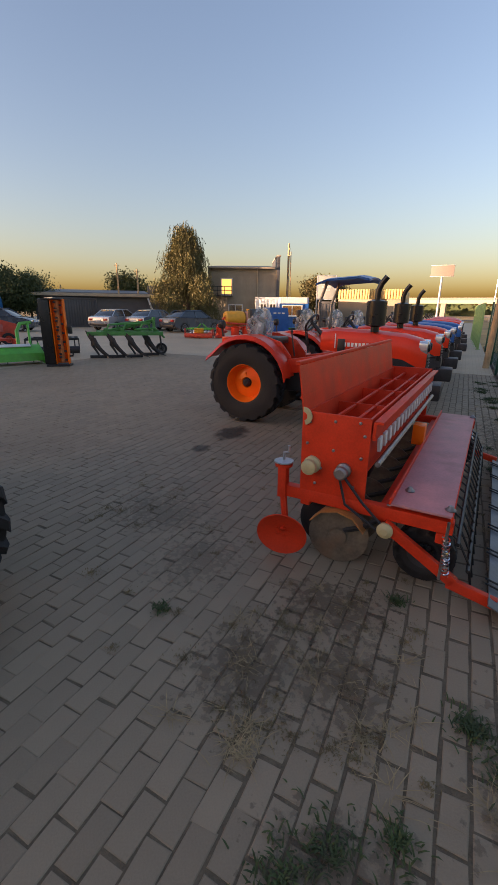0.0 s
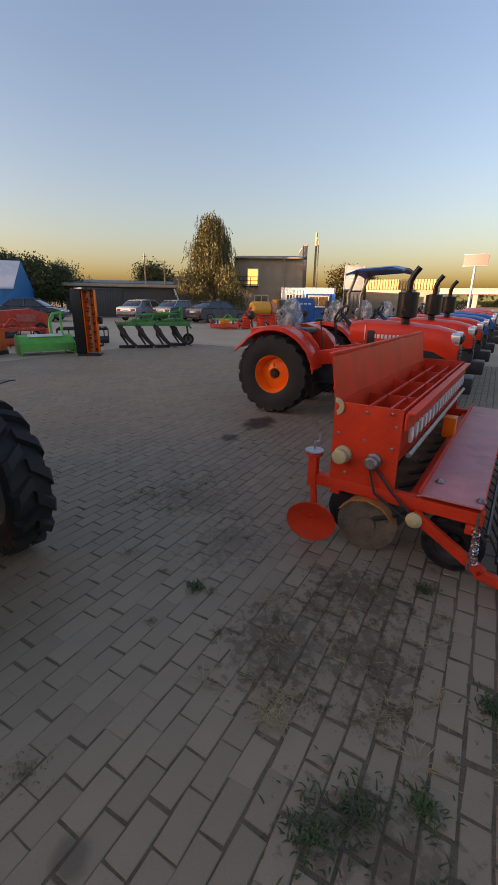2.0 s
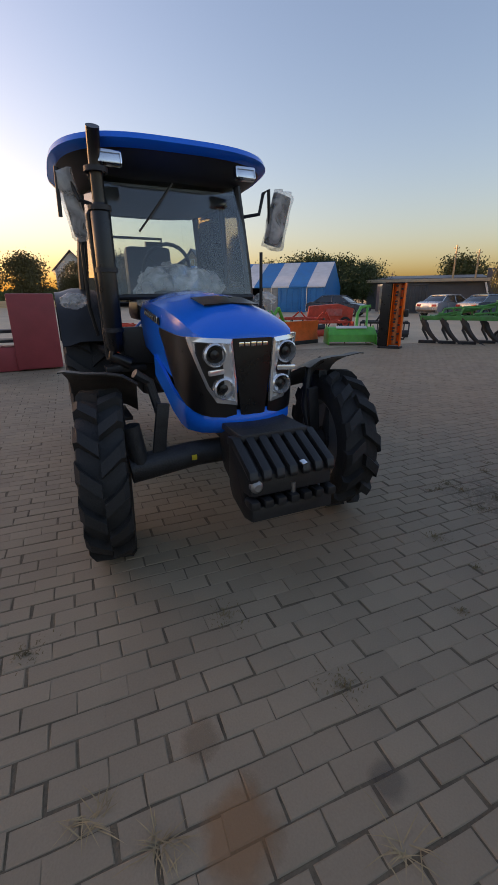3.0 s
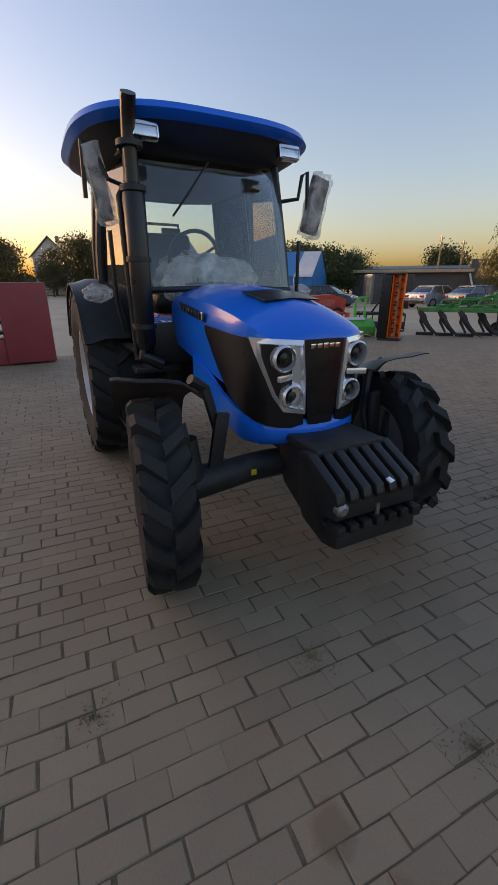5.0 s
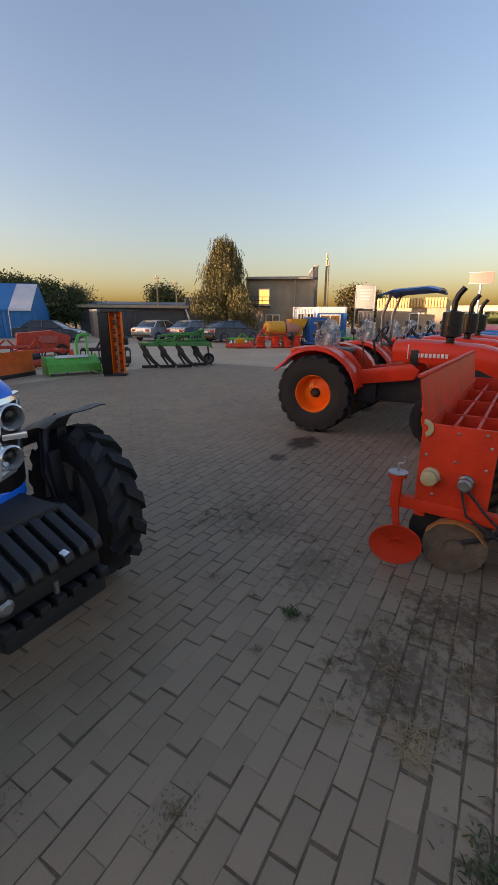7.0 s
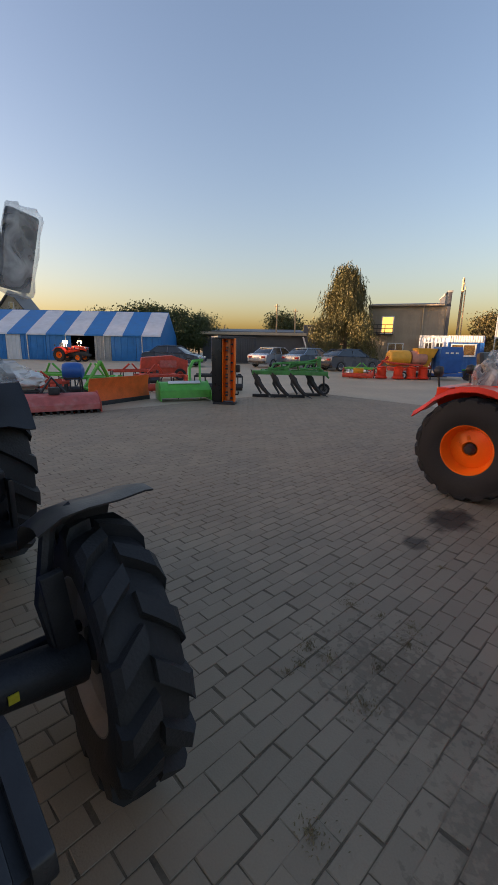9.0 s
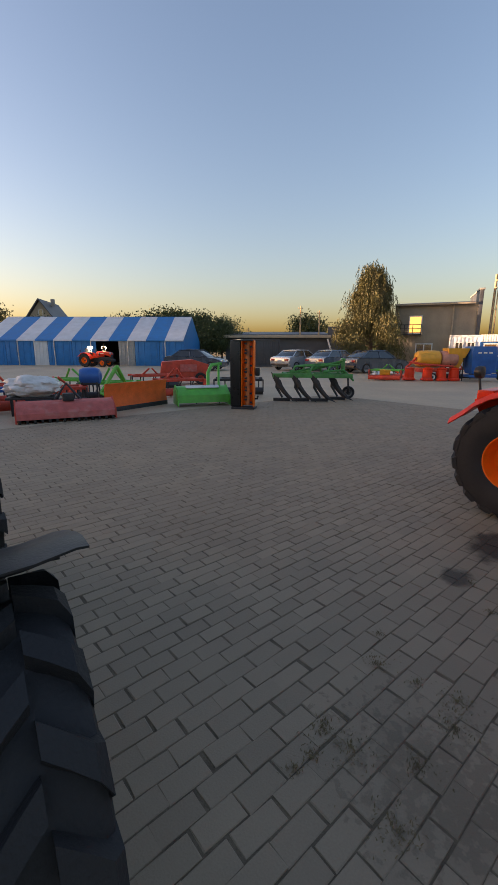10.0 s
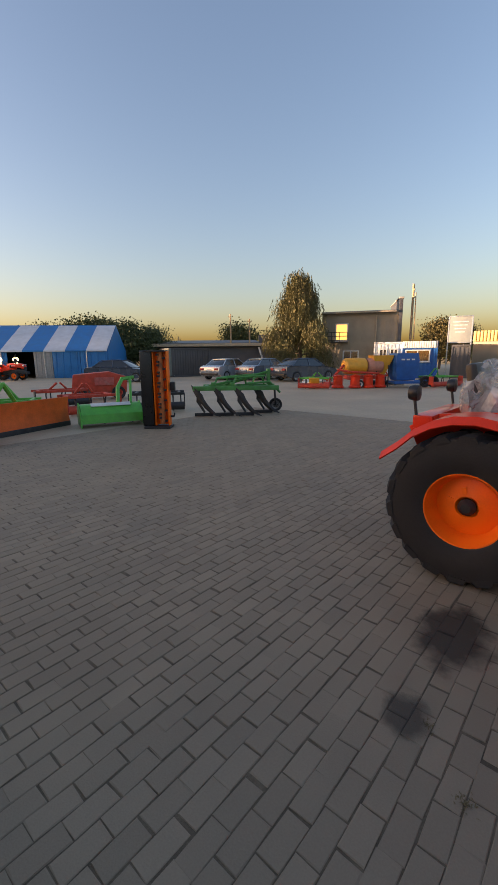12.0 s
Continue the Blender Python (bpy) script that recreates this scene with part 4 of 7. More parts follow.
    tube(bm, [(-0.31, 0, 0.59), (-0.31, 0, 0.65), (-0.28, 0, 0.66), (-0.28, 0, 0.7)], 0.009, 6)
    part("crank", bm, ZINC, S, "bright steel depth crank")
    bm = B()
    lathe(bm, [(0.0, -0.05), (0.15, -0.05), (0.185, -0.03), (0.19, 0.0), (0.185, 0.03), (0.15, 0.05), (0.0, 0.05)], 32)
    part("drive_wheel", bm, RUBBER, S, "black rubber drive wheel", m=pose(-0.05, 0.16, 0.19))
    # footboard
    bm = B()
    box(bm, (0.5, L / 2, 0.475), (0.31, L + 0.05, 0.014), 0.004)
    fb = part("footboard", bm, mat("footboard_paint", (0.55, 0.22, 0.22), 0.5, 0, 0.2, 7, 0.15, 60, 0, 0, (0.25, 0.1, 0.07), 0.6), S, "faded pinkish red footboard with scuffs")
    for x, z in ((0.345, 0.49), (0.655, 0.46)):
        bm = B()
        box(bm, (x, L / 2, z), (0.012, L + 0.05, 0.04), 0.003)
        part("edge_lip", bm, RED, fb)
    for y in (0.05, 0.2, L - 0.05):
        bm = B()
        lathe(bm, [(0.0, 0.0), (0.026, 0.0), (0.028, 0.006), (0.018, 0.014), (0.012, 0.026), (0, 0.026)], 12, "Z", (0.64 - 0.23 * (y == 0.2), y, 0.482))
        part("bracket", bm, STEEL, S)
    # marker disc, wheel disc, coulters
    bm = B()
    lathe(bm, [(0.0, 0.02), (0.08, 0.012), (0.14, -0.02), (0.143, -0.016), (0.08, 0.018), (0.0, 0.027)], 36, "Y", (0, 0, 0))
    for k in range(5):
        a = k * 1.2566
        lathe(bm, [(0, 0.0), (0.008, 0.0), (0.008, -0.006), (0, -0.006)], 8, "Y", (0.035 * math.cos(a), 0.016, 0.035 * math.sin(a)))
    part("marker_disc", bm, RED, S, "round dished red marker disc", m=pose(-0.26, -0.1, 0.16, 12, 0, 14) @ Matrix.Scale(1.1, 4))
    bm = B()
    tube(bm, [(-0.26, -0.09, 0.17), (-0.28, -0.02, 0.22), (-0.31, 0, 0.4)], 0.022, 8)
    part("marker_arm", bm, RED, S)
    for k in range(9):
        y = 0.02 + k * 0.285
        bm = B()
        lathe(bm, [(0.0, -0.03), (0.05, -0.03), (0.055, -0.012), (0.172, -0.004), (0.172, 0.004), (0.055, 0.012), (0, 0.02)], 32)
        part("disc_coulter", bm, RUST, S, "worn steel disc coulter", m=pose(0.06, y, 0.18, 0, 0, 8) @ Matrix.Scale(1.05, 4))
        bm = B()
        tube(bm, [(0.02, y + 0.02, 0.2), (0.06, y + 0.02, 0.36), (0.12, y + 0.02, 0.55)], 0.022, 8)
        part("seed_tube", bm, BLACK, S)
        bm = B()
        tube(bm, [(-0.02, y, 0.172), (0.2, y, 0.27), (0.3, y, 0.36)], 0.018, 6)
        part("coulter_arm", bm, IRON, S)
        bm = B()
        pts = [(0.34 + 0.016 * math.cos(a), y + 0.016 * math.sin(a), 0.3 + 0.16 * a / 44) for a in [0.5 * i for i in range(88)]]
        tube(bm, pts, 0.0045, 4)
        part("spring", bm, ORANGE if k % 2 else STEEL, S)
    bm = B()
    g = [[(0.06 + r * math.cos(radians(a)), y, 0.172 + r * math.sin(radians(a))) for y in (-0.05, 0.03)] for r, a in ((0.19, 30), (0.195, 60), (0.195, 90), (0.195, 120), (0.19, 150))]
    part("disc_guard", sheet(bm, g, 0.006), mat("ochre_guard", (0.5, 0.2, 0.05), 0.5), S)
    for y in (0.12, L - 0.15):
        hubw = wheel(S, "press_wheel", 0.54, y, 0.17, 0.09, 0.1, IRON, -1, 14, 0.02, 0.02)
        bm = B()
        tube(bm, [(0.3, y - 0.08, 0.34), (0.33, y - 0.08, 0.28), (0.54, y - 0.08, 0.17)], 0.018, 6)
        part("wheel_arm", bm, RED, S)
    # rear arms, springs and harrow board
    for y in (-0.03, L + 0.03):
        bm = B()
        box(bm, (0.52, y, 0.235), (0.46, 0.04, 0.06), 0.006, (0, 32, 0))
        box(bm, (0.8, y, 0.085), (0.24, 0.04, 0.06), 0.006, (0, 12, 0))
        part("rear_arm", bm, RED, S)
        bm = B()
        lathe(bm, [(0.0, 0.02), (0.04, 0.02), (0.045, -0.01), (0.02, -0.03), (0, -0.03)], 16, "Y", (0.34, y - 0.03, 0.33))
        part("pivot", bm, BRASS, S)
        bm = B()
        pts = [(0.665 - 0.02 * i / 110 + 0.018 * math.cos(0.6 * i), y - 0.02 + 0.018 * math.sin(0.6 * i), 0.15 + 0.22 * i / 110) for i in range(111)]
        tube(bm, pts, 0.005, 4)
        part("tension_spring", bm, CHROME, S)
        bm = B()
        tube(bm, [(0.64, y - 0.02, 0.12), (0.645, y - 0.02, 0.46)], 0.008, 6)
        part("spring_rod", bm, STEEL, S)
    for x in (0.7, 0.77):
        bm = B()
        tube(bm, [(x, 0.0, 0.32 - (x - 0.7) * 2), (x, L, 0.32 - (x - 0.7) * 2)], 0.012, 6)
        part("harrow_bar", bm, BLACK, S)
    for k in range(18):
        bm = B()
        y = 0.06 + 0.137 * k
        tube(bm, [(0.56, y, 0.42), (0.7, y, 0.32), (0.77, y, 0.19), (0.8, y, 0.04)], 0.007, 6)
        part("harrow_tine", bm, BLACK, S)
    bm = B()
    g = [[(0.88, y, 0.1), (0.94, y, 0.075), (1.03, y, 0.015)] for y in (-0.12, 0.8, 1.6, L - 0.1)]
    bd = part("rear_board", sheet(bm, g, 0.008), mat('dull_board', (0.15, 0.165, 0.185), 0.5, 0.4, 0.3, 8, 0.1, 60, 0, 0, (0.12, 0.12, 0.11), 0.6), S, "grey galvanised sheet board along the back")
    for k in range(7):
        bm = B()
        y = 0.05 + 0.35 * k
        for d in (0, 0.05):
            tube(bm, [(0.86, y + d, 0.115), (0.93, y + d, 0.095), (0.95, y + d + 0.01, 0.08)], 0.006, 6)
        part("board_clip", bm, BLACK, bd)
    bm = B()
    box(bm, (0.3, L * 0.5, 0.56), (0.09, 0.12, 0.16), 0.01)
    part("gearbox", bm, ORANGE, S)
    bm = B()
    tube(bm, [(0.08, -0.03, 0.58), (0.2, -0.04, 0.45), (0.34, -0.05, 0.33)], 0.008, 6)
    tube(bm, [(0.05, -0.03, 0.58), (0.1, -0.04, 0.42), (0.3, -0.05, 0.31)], 0.008, 6)
    part("drive_chain", bm, IRON, S)
    return S


seed_drill()

# ---- background: buildings, cars, trees ----
def tent():
    """Long striped marquee; x runs along its length."""
    # near eave from (-45,8.5) to (-33.5,21)
    a, b = Vector((-45.7, 7.4)), Vector((-33.4, 20.9))
    L = (b - a).length
    ang = math.degrees(math.atan2(b.y - a.y, b.x - a.x))
    T = thing("marquee", pose(a.x, a.y, 0, 0, 0, ang), "long blue and white striped marquee with open bays", "marquee")
    W, ze, zr = 9.0, 2.25, 4.5
    BT = mat("blue_tarpaulin", (0.01, 0.17, 0.45), 0.45, 0, 0.15, 2, 0.1, 20)
    WT = mat("white_tarpaulin", (0.62, 0.63, 0.65), 0.5, 0, 0.1, 2, 0.1, 20, 0, 0, (0.45, 0.44, 0.42), 0.4)
    # near black for the back curtain: the marquee's inner shade put into the colour
    DK = mat("inside_shade", (0.02, 0.02, 0.025), 0.9)
    CONCT = mat('grey_doors', (0.3, 0.31, 0.31), 0.6, 0, 0.15)
    n = 11
    w = L / n
    for k in range(n):
        x0, x1 = k * w, (k + 1) * w
        g = [[(x, -0.15, ze - 0.12), (x, -0.12, ze), (x, W * 0.25, ze + (zr - ze) * 0.54 - 0.04), (x, W * 0.5, zr)] for x in (x0, x1 - 0.01)]
        part("roof_stripe", sheet(B(), g, 0.03), WT if k % 2 == 0 else BT, T, "white roof stripe" if k % 2 == 0 else "blue roof stripe")
    for f0, f1, cm in ((0, 0.12, BT), (0.12, 0.26, BT), (0.26, 0.33, WT), (0.33, 0.45, BT), (0.45, 0.57, BT), (0.68, 0.76, CONCT), (0.76, 0.88, BT), (0.88, 1.0, BT)):
        bm = B()
        box(bm, ((f0 + f1) / 2 * L, 0, ze / 2 - 0.05), ((f1 - f0) * L - 0.03, 0.05, ze - 0.1), 0.01)
        for j in range(4):
            x = (f0 + (f1 - f0) * (j + 0.5) / 4) * L
            tube(bm, [(x, -0.02, 0.1), (x + 0.05, -0.03, ze - 0.15)], 0.04, 5)
        part("side_curtain", bm, cm, T)
    for k in range(0, n + 1, 2):
        bm = B()
        tube(bm, [(k * w, -0.06, 0), (k * w, -0.06, ze)], 0.05, 8)
        part("tent_post", bm, ZINC, T)
    g = [[(x, W * 0.5, zr), (x, W, ze)] for x in (0, L)]
    part("roof_back", sheet(B(), g, 0.03), BT, T)
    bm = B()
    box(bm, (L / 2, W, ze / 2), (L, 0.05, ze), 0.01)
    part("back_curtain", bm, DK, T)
    for x in (0, L):
        bm = B()
        prism(bm, [(0.05, 0), (W - 0.05, 0), (W - 0.05, ze), (W / 2, zr - 0.08), (0.05, ze)], 0.05, "YZ", x - 0.025)
        part("gable_curtain", bm, WT if x == 0 else BT, T)
    return T


tent()
GREYW = mat("dark_grey_cladding", (0.33, 0.27, 0.19), 0.6, 0.1, 0.15, 1.5, 0.1, 15)
GREYW2 = mat("anthracite_sheet", (0.085, 0.085, 0.09), 0.5, 0.2, 0.15, 1.5, 0.1, 15)
ROOFG = mat("roof_sheet", (0.12, 0.12, 0.125), 0.5, 0.2, 0.15, 1, 0.1, 10)
BEIGE = mat("beige_plaster", (0.45, 0.36, 0.25), 0.8, 0, 0.15, 1.5, 0.2, 20)
CONC = mat("grey_concrete", (0.3, 0.28, 0.25), 0.85, 0, 0.2, 1.5, 0.3, 20)
WINGLASS = mat("window_glass", (0.25, 0.25, 0.26), 0.06, 0.9, 0.1, 3, 0.0)


def window(parent, x, z, w, h, y=-0.03, name="window", glass_mat=None, mull=1):
    bm = B()
    for dx, dz, sx, sz in ((0, h / 2, w + 0.1, 0.08), (0, -h / 2, w + 0.1, 0.08), (-w / 2, 0, 0.08, h), (w / 2, 0, 0.08, h)):
        box(bm, (x + dx, y, z + dz), (sx, 0.08, sz), 0.01)
    for k in range(mull):
        box(bm, (x - w / 2 + w * (k + 1) / (mull + 1), y, z), (0.06, 0.07, h), 0.01)
    fr = part(name, bm, WHITE, parent, "white framed window")
    bm = B()
    box(bm, (x, y + 0.01, z), (w - 0.06, 0.02, h - 0.06), 0.0)
    part("pane", bm, glass_mat or WINGLASS, fr, smooth=False)
    bm = B()
    box(bm, (x, y - 0.06, z - h / 2 - 0.05), (w + 0.14, 0.14, 0.03), 0.005)
    part("sill", bm, WHITE, fr)
    return fr


def front(p0, p1):
    """The pose of a facade whose left foot is p0 and right foot p1, with its width."""
    d = Vector(p1) - Vector(p0)
    return pose(p0[0], p0[1], 0, 0, 0, math.degrees(math.atan2(d.y, d.x))), d.length


def two_storey():
    m, w = front((-19.55, 31.7), (-14.4, 34.25))
    H = thing("commercial_building", m, "two-storey dark grey building with glowing orange upper window and metal roof", "building")
    d = 9.0
    bm = B()
    box(bm, (w / 2, d / 2, 2.45), (w, d, 4.9), 0.02)
    wl = part("wall", bm, GREYW, H, "dark grey clad wall")
    for k in range(22):
        bm = B()
        box(bm, (0.12 + k * (w - 0.24) / 21, -0.012, 2.95), (0.05, 0.02, 2.5), 0.006)
        part("cladding_rib", bm, GREYW, wl)
    bm = B()
    prism(bm, [(-0.35, 4.75), (d + 0.3, 5.75), (d + 0.3, 5.87), (-0.35, 4.9)], w - 0.2, "YZ", 0.0, 0.01)
    part("roof", bm, ROOFG, H, "grey sheet roof with pale edge")
    bm = B()
    box(bm, (w / 2 - 0.1, -0.38, 4.82), (w - 0.2, 0.1, 0.12), 0.03)
    tube(bm, [(w * 0.72, -0.08, 0), (w * 0.72, -0.08, 4.7), (w * 0.72, -0.3, 4.8)], 0.05, 8)
    part("gutter", bm, BEIGE, H)
    bm = B()
    prism(bm, [(-0.1, 0), (d, 0), (d, 6.1), (-0.1, 5.75)], 0.25, "YZ", w, 0.01)
    part("firewall", bm, GREYW2, H)
    bm = B()
    prism(bm, [(-0.15, 5.73), (d, 6.08), (d, 6.2), (-0.15, 5.85)], 0.35, "YZ", w - 0.05, 0.01)
    part("parapet_cap", bm, CONC, H)
    # the upper pane gives off an even orange glow of its own
    lit = glow("glowing_window", (1.0, 0.5, 0.1), 0.42)
    window(H, 1.55, 3.35, 0.9, 1.3, glass_mat=lit, mull=0)
    window(H, 2.3, 1.45, 1.15, 0.95, mull=1)
    bm = B()
    box(bm, (-0.6, 0.2, 0.95), (1.3, 0.3, 1.9), 0.02)
    part("porch_wall", bm, GREYW, H)
    bm = B()
    box(bm, (-0.3, 0.02, 0.8), (0.7, 0.1, 1.6), 0.01)
    part("door", bm, SATIN, H)
    bm = B()
    for z in (2.75, 3.05, 3.35):
        tube(bm, [(0.2, -0.5, z), (2.0, -0.5, z)], 0.025, 6)
    for x in (0.2, 0.8, 1.4, 2.0):
        tube(bm, [(x, -0.5, 2.6), (x, -0.5, 3.36)], 0.025, 6)
    box(bm, (1.1, -0.25, 2.62), (1.9, 0.55, 0.06), 0.01)
    part("balcony", bm, IRON, H)


two_storey()


def container(p0, p1, h, material, label, depth=2.4, name="container", wins=(), stripes=None):
    m, w = front(p0, p1)
    C = thing(name, m, label, "container")
    bm = B()
    box(bm, (w / 2, depth / 2, h / 2 + 0.05), (w, depth, h - 0.1), 0.02)
    part("body", bm, material, C)
    n = int(w / 0.22)
    for k in range(n):
        bm = B()
        box(bm, ((k + 0.5) * w / n, -0.012, h / 2), (w / n * 0.5, 0.03, h - 0.35), 0.01)
        part("rib", bm, material, C)
    bm = B()
    for z in (0.06, h - 0.06):
        box(bm, (w / 2, -0.02, z), (w + 0.06, 0.08, 0.12), 0.01)
    for x in (0, w):
        box(bm, (x, -0.02, h / 2), (0.1, 0.08, h), 0.01)
    part("frame", bm, stripes or material, C)
    for (x, z, ww, hh, gm) in wins:
        window(C, x, z, ww, hh, -0.06, "window", gm)
    return C


container((-15.0, 31.6), (-13.2, 32.4), 2.5, WHITE, "white site cabin with two small windows", wins=((0.6, 1.55, 0.5, 0.9, None), (1.35, 1.55, 0.5, 0.9, None)))
# the pane's orange is the reflected sunset, put into the glass colour
kw = mat("kiosk_sunset_glass", (0.75, 0.5, 0.25), 0.05, 0.9, 0.25, 2, 0.0)
K = container((-12.75, 31.2), (-10.75, 32.0), 2.45, BLUE2, "blue kiosk with white ribbed fascia and broad window", 2.2, "kiosk", ((0.95, 1.5, 1.5, 0.75, kw),))
bm = B()
for k in range(14):
    box(bm, (0.05 + 0.15 * k, -0.1, 2.25), (0.1, 0.06, 0.42), 0.01)
box(bm, (1.05, -0.07, 2.25), (2.2, 0.04, 0.45), 0.01)
part("fascia", bm, WHITE, K, "white ribbed fascia")
container((-9.9, 32.4), (-8.9, 32.7), 2.2, GREYW2, "dark grey steel site container", 2.6)
m, w = front((-10.35, 32.8), (-9.0, 33.2))
SG = thing("sign_board", m, "pale white sign board on a frame above the containers", "sign")
bm = B()
box(bm, (w / 2, 0, 3.2), (w, 0.08, 1.7), 0.02)
part("panel", bm, mat("sign_white", (0.28, 0.3, 0.29), 0.5, 0, 0.12, 2, 0.05), SG)
bm = B()
for x in (0, w):
    box(bm, (x, 0, 2.05), (0.08, 0.1, 4.1), 0.01)
for z in (2.35, 4.05):
    box(bm, (w / 2, -0.02, z), (w + 0.08, 0.1, 0.06), 0.01)
part("frame", bm, ZINC, SG)
bm = B()
for k in range(4):
    box(bm, (w * 0.5, -0.045, 3.7 - 0.22 * k), (w * (0.7 - 0.1 * k), 0.01, 0.07), 0.002)
part("faded_bars", bm, mat("faded_print", (0.45, 0.5, 0.5), 0.6), SG)
# shed with yellow corrugated edge beyond the tractors
m, w = front((-9.6, 36.4), (-4.3, 36.6))
SH = thing("shed", m, "low grey shed with yellow corrugated roof edge", "shed")
bm = B()
box(bm, (w / 2, 2, 1.25), (w, 4, 2.5), 0.02)
part("wall", bm, GREYW, SH)
bm = B()
for k in range(24):
    box(bm, (w * (k + 0.5) / 24, -0.15, 2.85), (w / 24 * 0.7, 0.12, 0.75), 0.02)
box(bm, (w / 2, 1.9, 2.8), (w, 4.0, 0.6), 0.02)
part("roof", bm, mat("yellow_corrugate", (0.6, 0.42, 0.16), 0.5, 0.1, 0.15), SH)
window(SH, 3.0, 1.5, 0.7, 1.1, mull=0)
# long low building and grey container behind the cars
m, w = front((-39.6, 30.2), (-31.2, 38.1))
LB = thing("warehouse", m, "long low dark warehouse with beige fascia", "building")
bm = B()
box(bm, (w / 2, 5, 1.35), (w, 10, 2.7), 0.02)
part("wall", bm, GREYW2, LB)
bm = B()
box(bm, (w / 2, 4.6, 2.85), (w + 0.3, 10.6, 0.3), 0.03)
part("fascia", bm, BEIGE, LB)
bm = B()
prism(bm, [(0.2, 3.0), (9, 3.6), (9, 3.7), (0.2, 3.1)], w, "YZ", 0)
part("roof", bm, ROOFG, LB)
bm = B()
box(bm, (w + 0.7, 0, 1.95), (1.7, 0.4, 3.9), 0.02)
part("end_wall", bm, GREYW2, LB)
bm = B()
tube(bm, [(w - 0.2, -0.5, 2.6), (w + 0.7, -0.6, 0.0)], 0.09, 8)
part("diagonal_brace", bm, WHITE, LB)
container((-29.9, 24.1), (-28.6, 23.5), 2.3, mat("grey_green_container", (0.2, 0.22, 0.2), 0.6, 0, 0.15), "grey-green ribbed end of a shipping container", 0.4)
container((-28.5, 23.7), (-27.6, 26.9), 2.3, GREYW2, "long anthracite shipping container behind the cars", 2.2)
# concrete yard wall between the buildings
m, w = front((-29.6, 38.5), (-22.0, 41.5))
YW = thing("wall_yard", m, "pale concrete panel wall at the back of the yard", "wall", "", "structure")
for k in range(5):
    bm = B()
    box(bm, ((k + 0.5) * w / 5, 0, 0.65), (w / 5 - 0.06, 0.12, 1.3), 0.01)
    part("panel", bm, CONC, YW)


def house(p0, p1, hw, hr, label, wall=BEIGE, depth=7):
    m, w = front(p0, p1)
    H = thing("house", m, label, "house")
    bm = B()
    prism(bm, [(0, 0), (w, 0), (w, hw), (w / 2, hr), (0, hw)], depth, "XZ", 0)
    part("wall", bm, wall, H)
    for s in (0, 1):
        bm = B()
        x0, x1 = (-0.4, w / 2) if s == 0 else (w / 2, w + 0.4)
        z0, z1 = (hw - 0.3, hr + 0.12) if s == 0 else (hr + 0.12, hw - 0.3)
        g = [[(x0, -0.5, z0), (x0, depth, z0)], [(x1, -0.5, z1), (x1, depth, z1)]]
        part("roof", sheet(bm, g, 0.12), ROOFG, H, "dark pitched roof")
    window(H, w / 2, hw + (hr - hw) * 0.3, w * 0.16, (hr - hw) * 0.35, mull=0)
    bm = B()
    box(bm, (w * 0.7, depth * 0.4, hr), (0.5, 0.5, 1.0), 0.03)
    part("chimney", bm, CONC, H)


house((-68.5, 16.8), (-66.6, 19.8), 5.6, 8.2, "gabled house with sunlit pale gable beyond the marquee", BEIGE, 9)
house((-74, -1.5), (-73.5, 3.5), 5.4, 8.0, "pale house with dark roof beyond the yard", WHITE, 8)
house((-80, 6.5), (-79, 11), 5.0, 7.8, "brown roofed house among trees", BEIGE, 8)


# ---- trees ----
BARK = mat("bark", (0.12, 0.085, 0.06), 0.9, 0, 0.3, 8, 0.8, 40)


def leaf_mat(name, col):
    m = mat(name, col, 0.65, 0, 0.45, 1.5, 0.0, 30, 0, 0.3)
    b = m.node_tree.nodes["Principled BSDF"]
    b.inputs["Subsurface Weight"].default_value = 0.0
    return m


WILLOW = leaf_mat("willow_leaf", (0.1, 0.088, 0.022))
LEAF = leaf_mat("green_leaf", (0.055, 0.075, 0.02))
LEAFY = leaf_mat("autumn_leaf", (0.1, 0.08, 0.022))


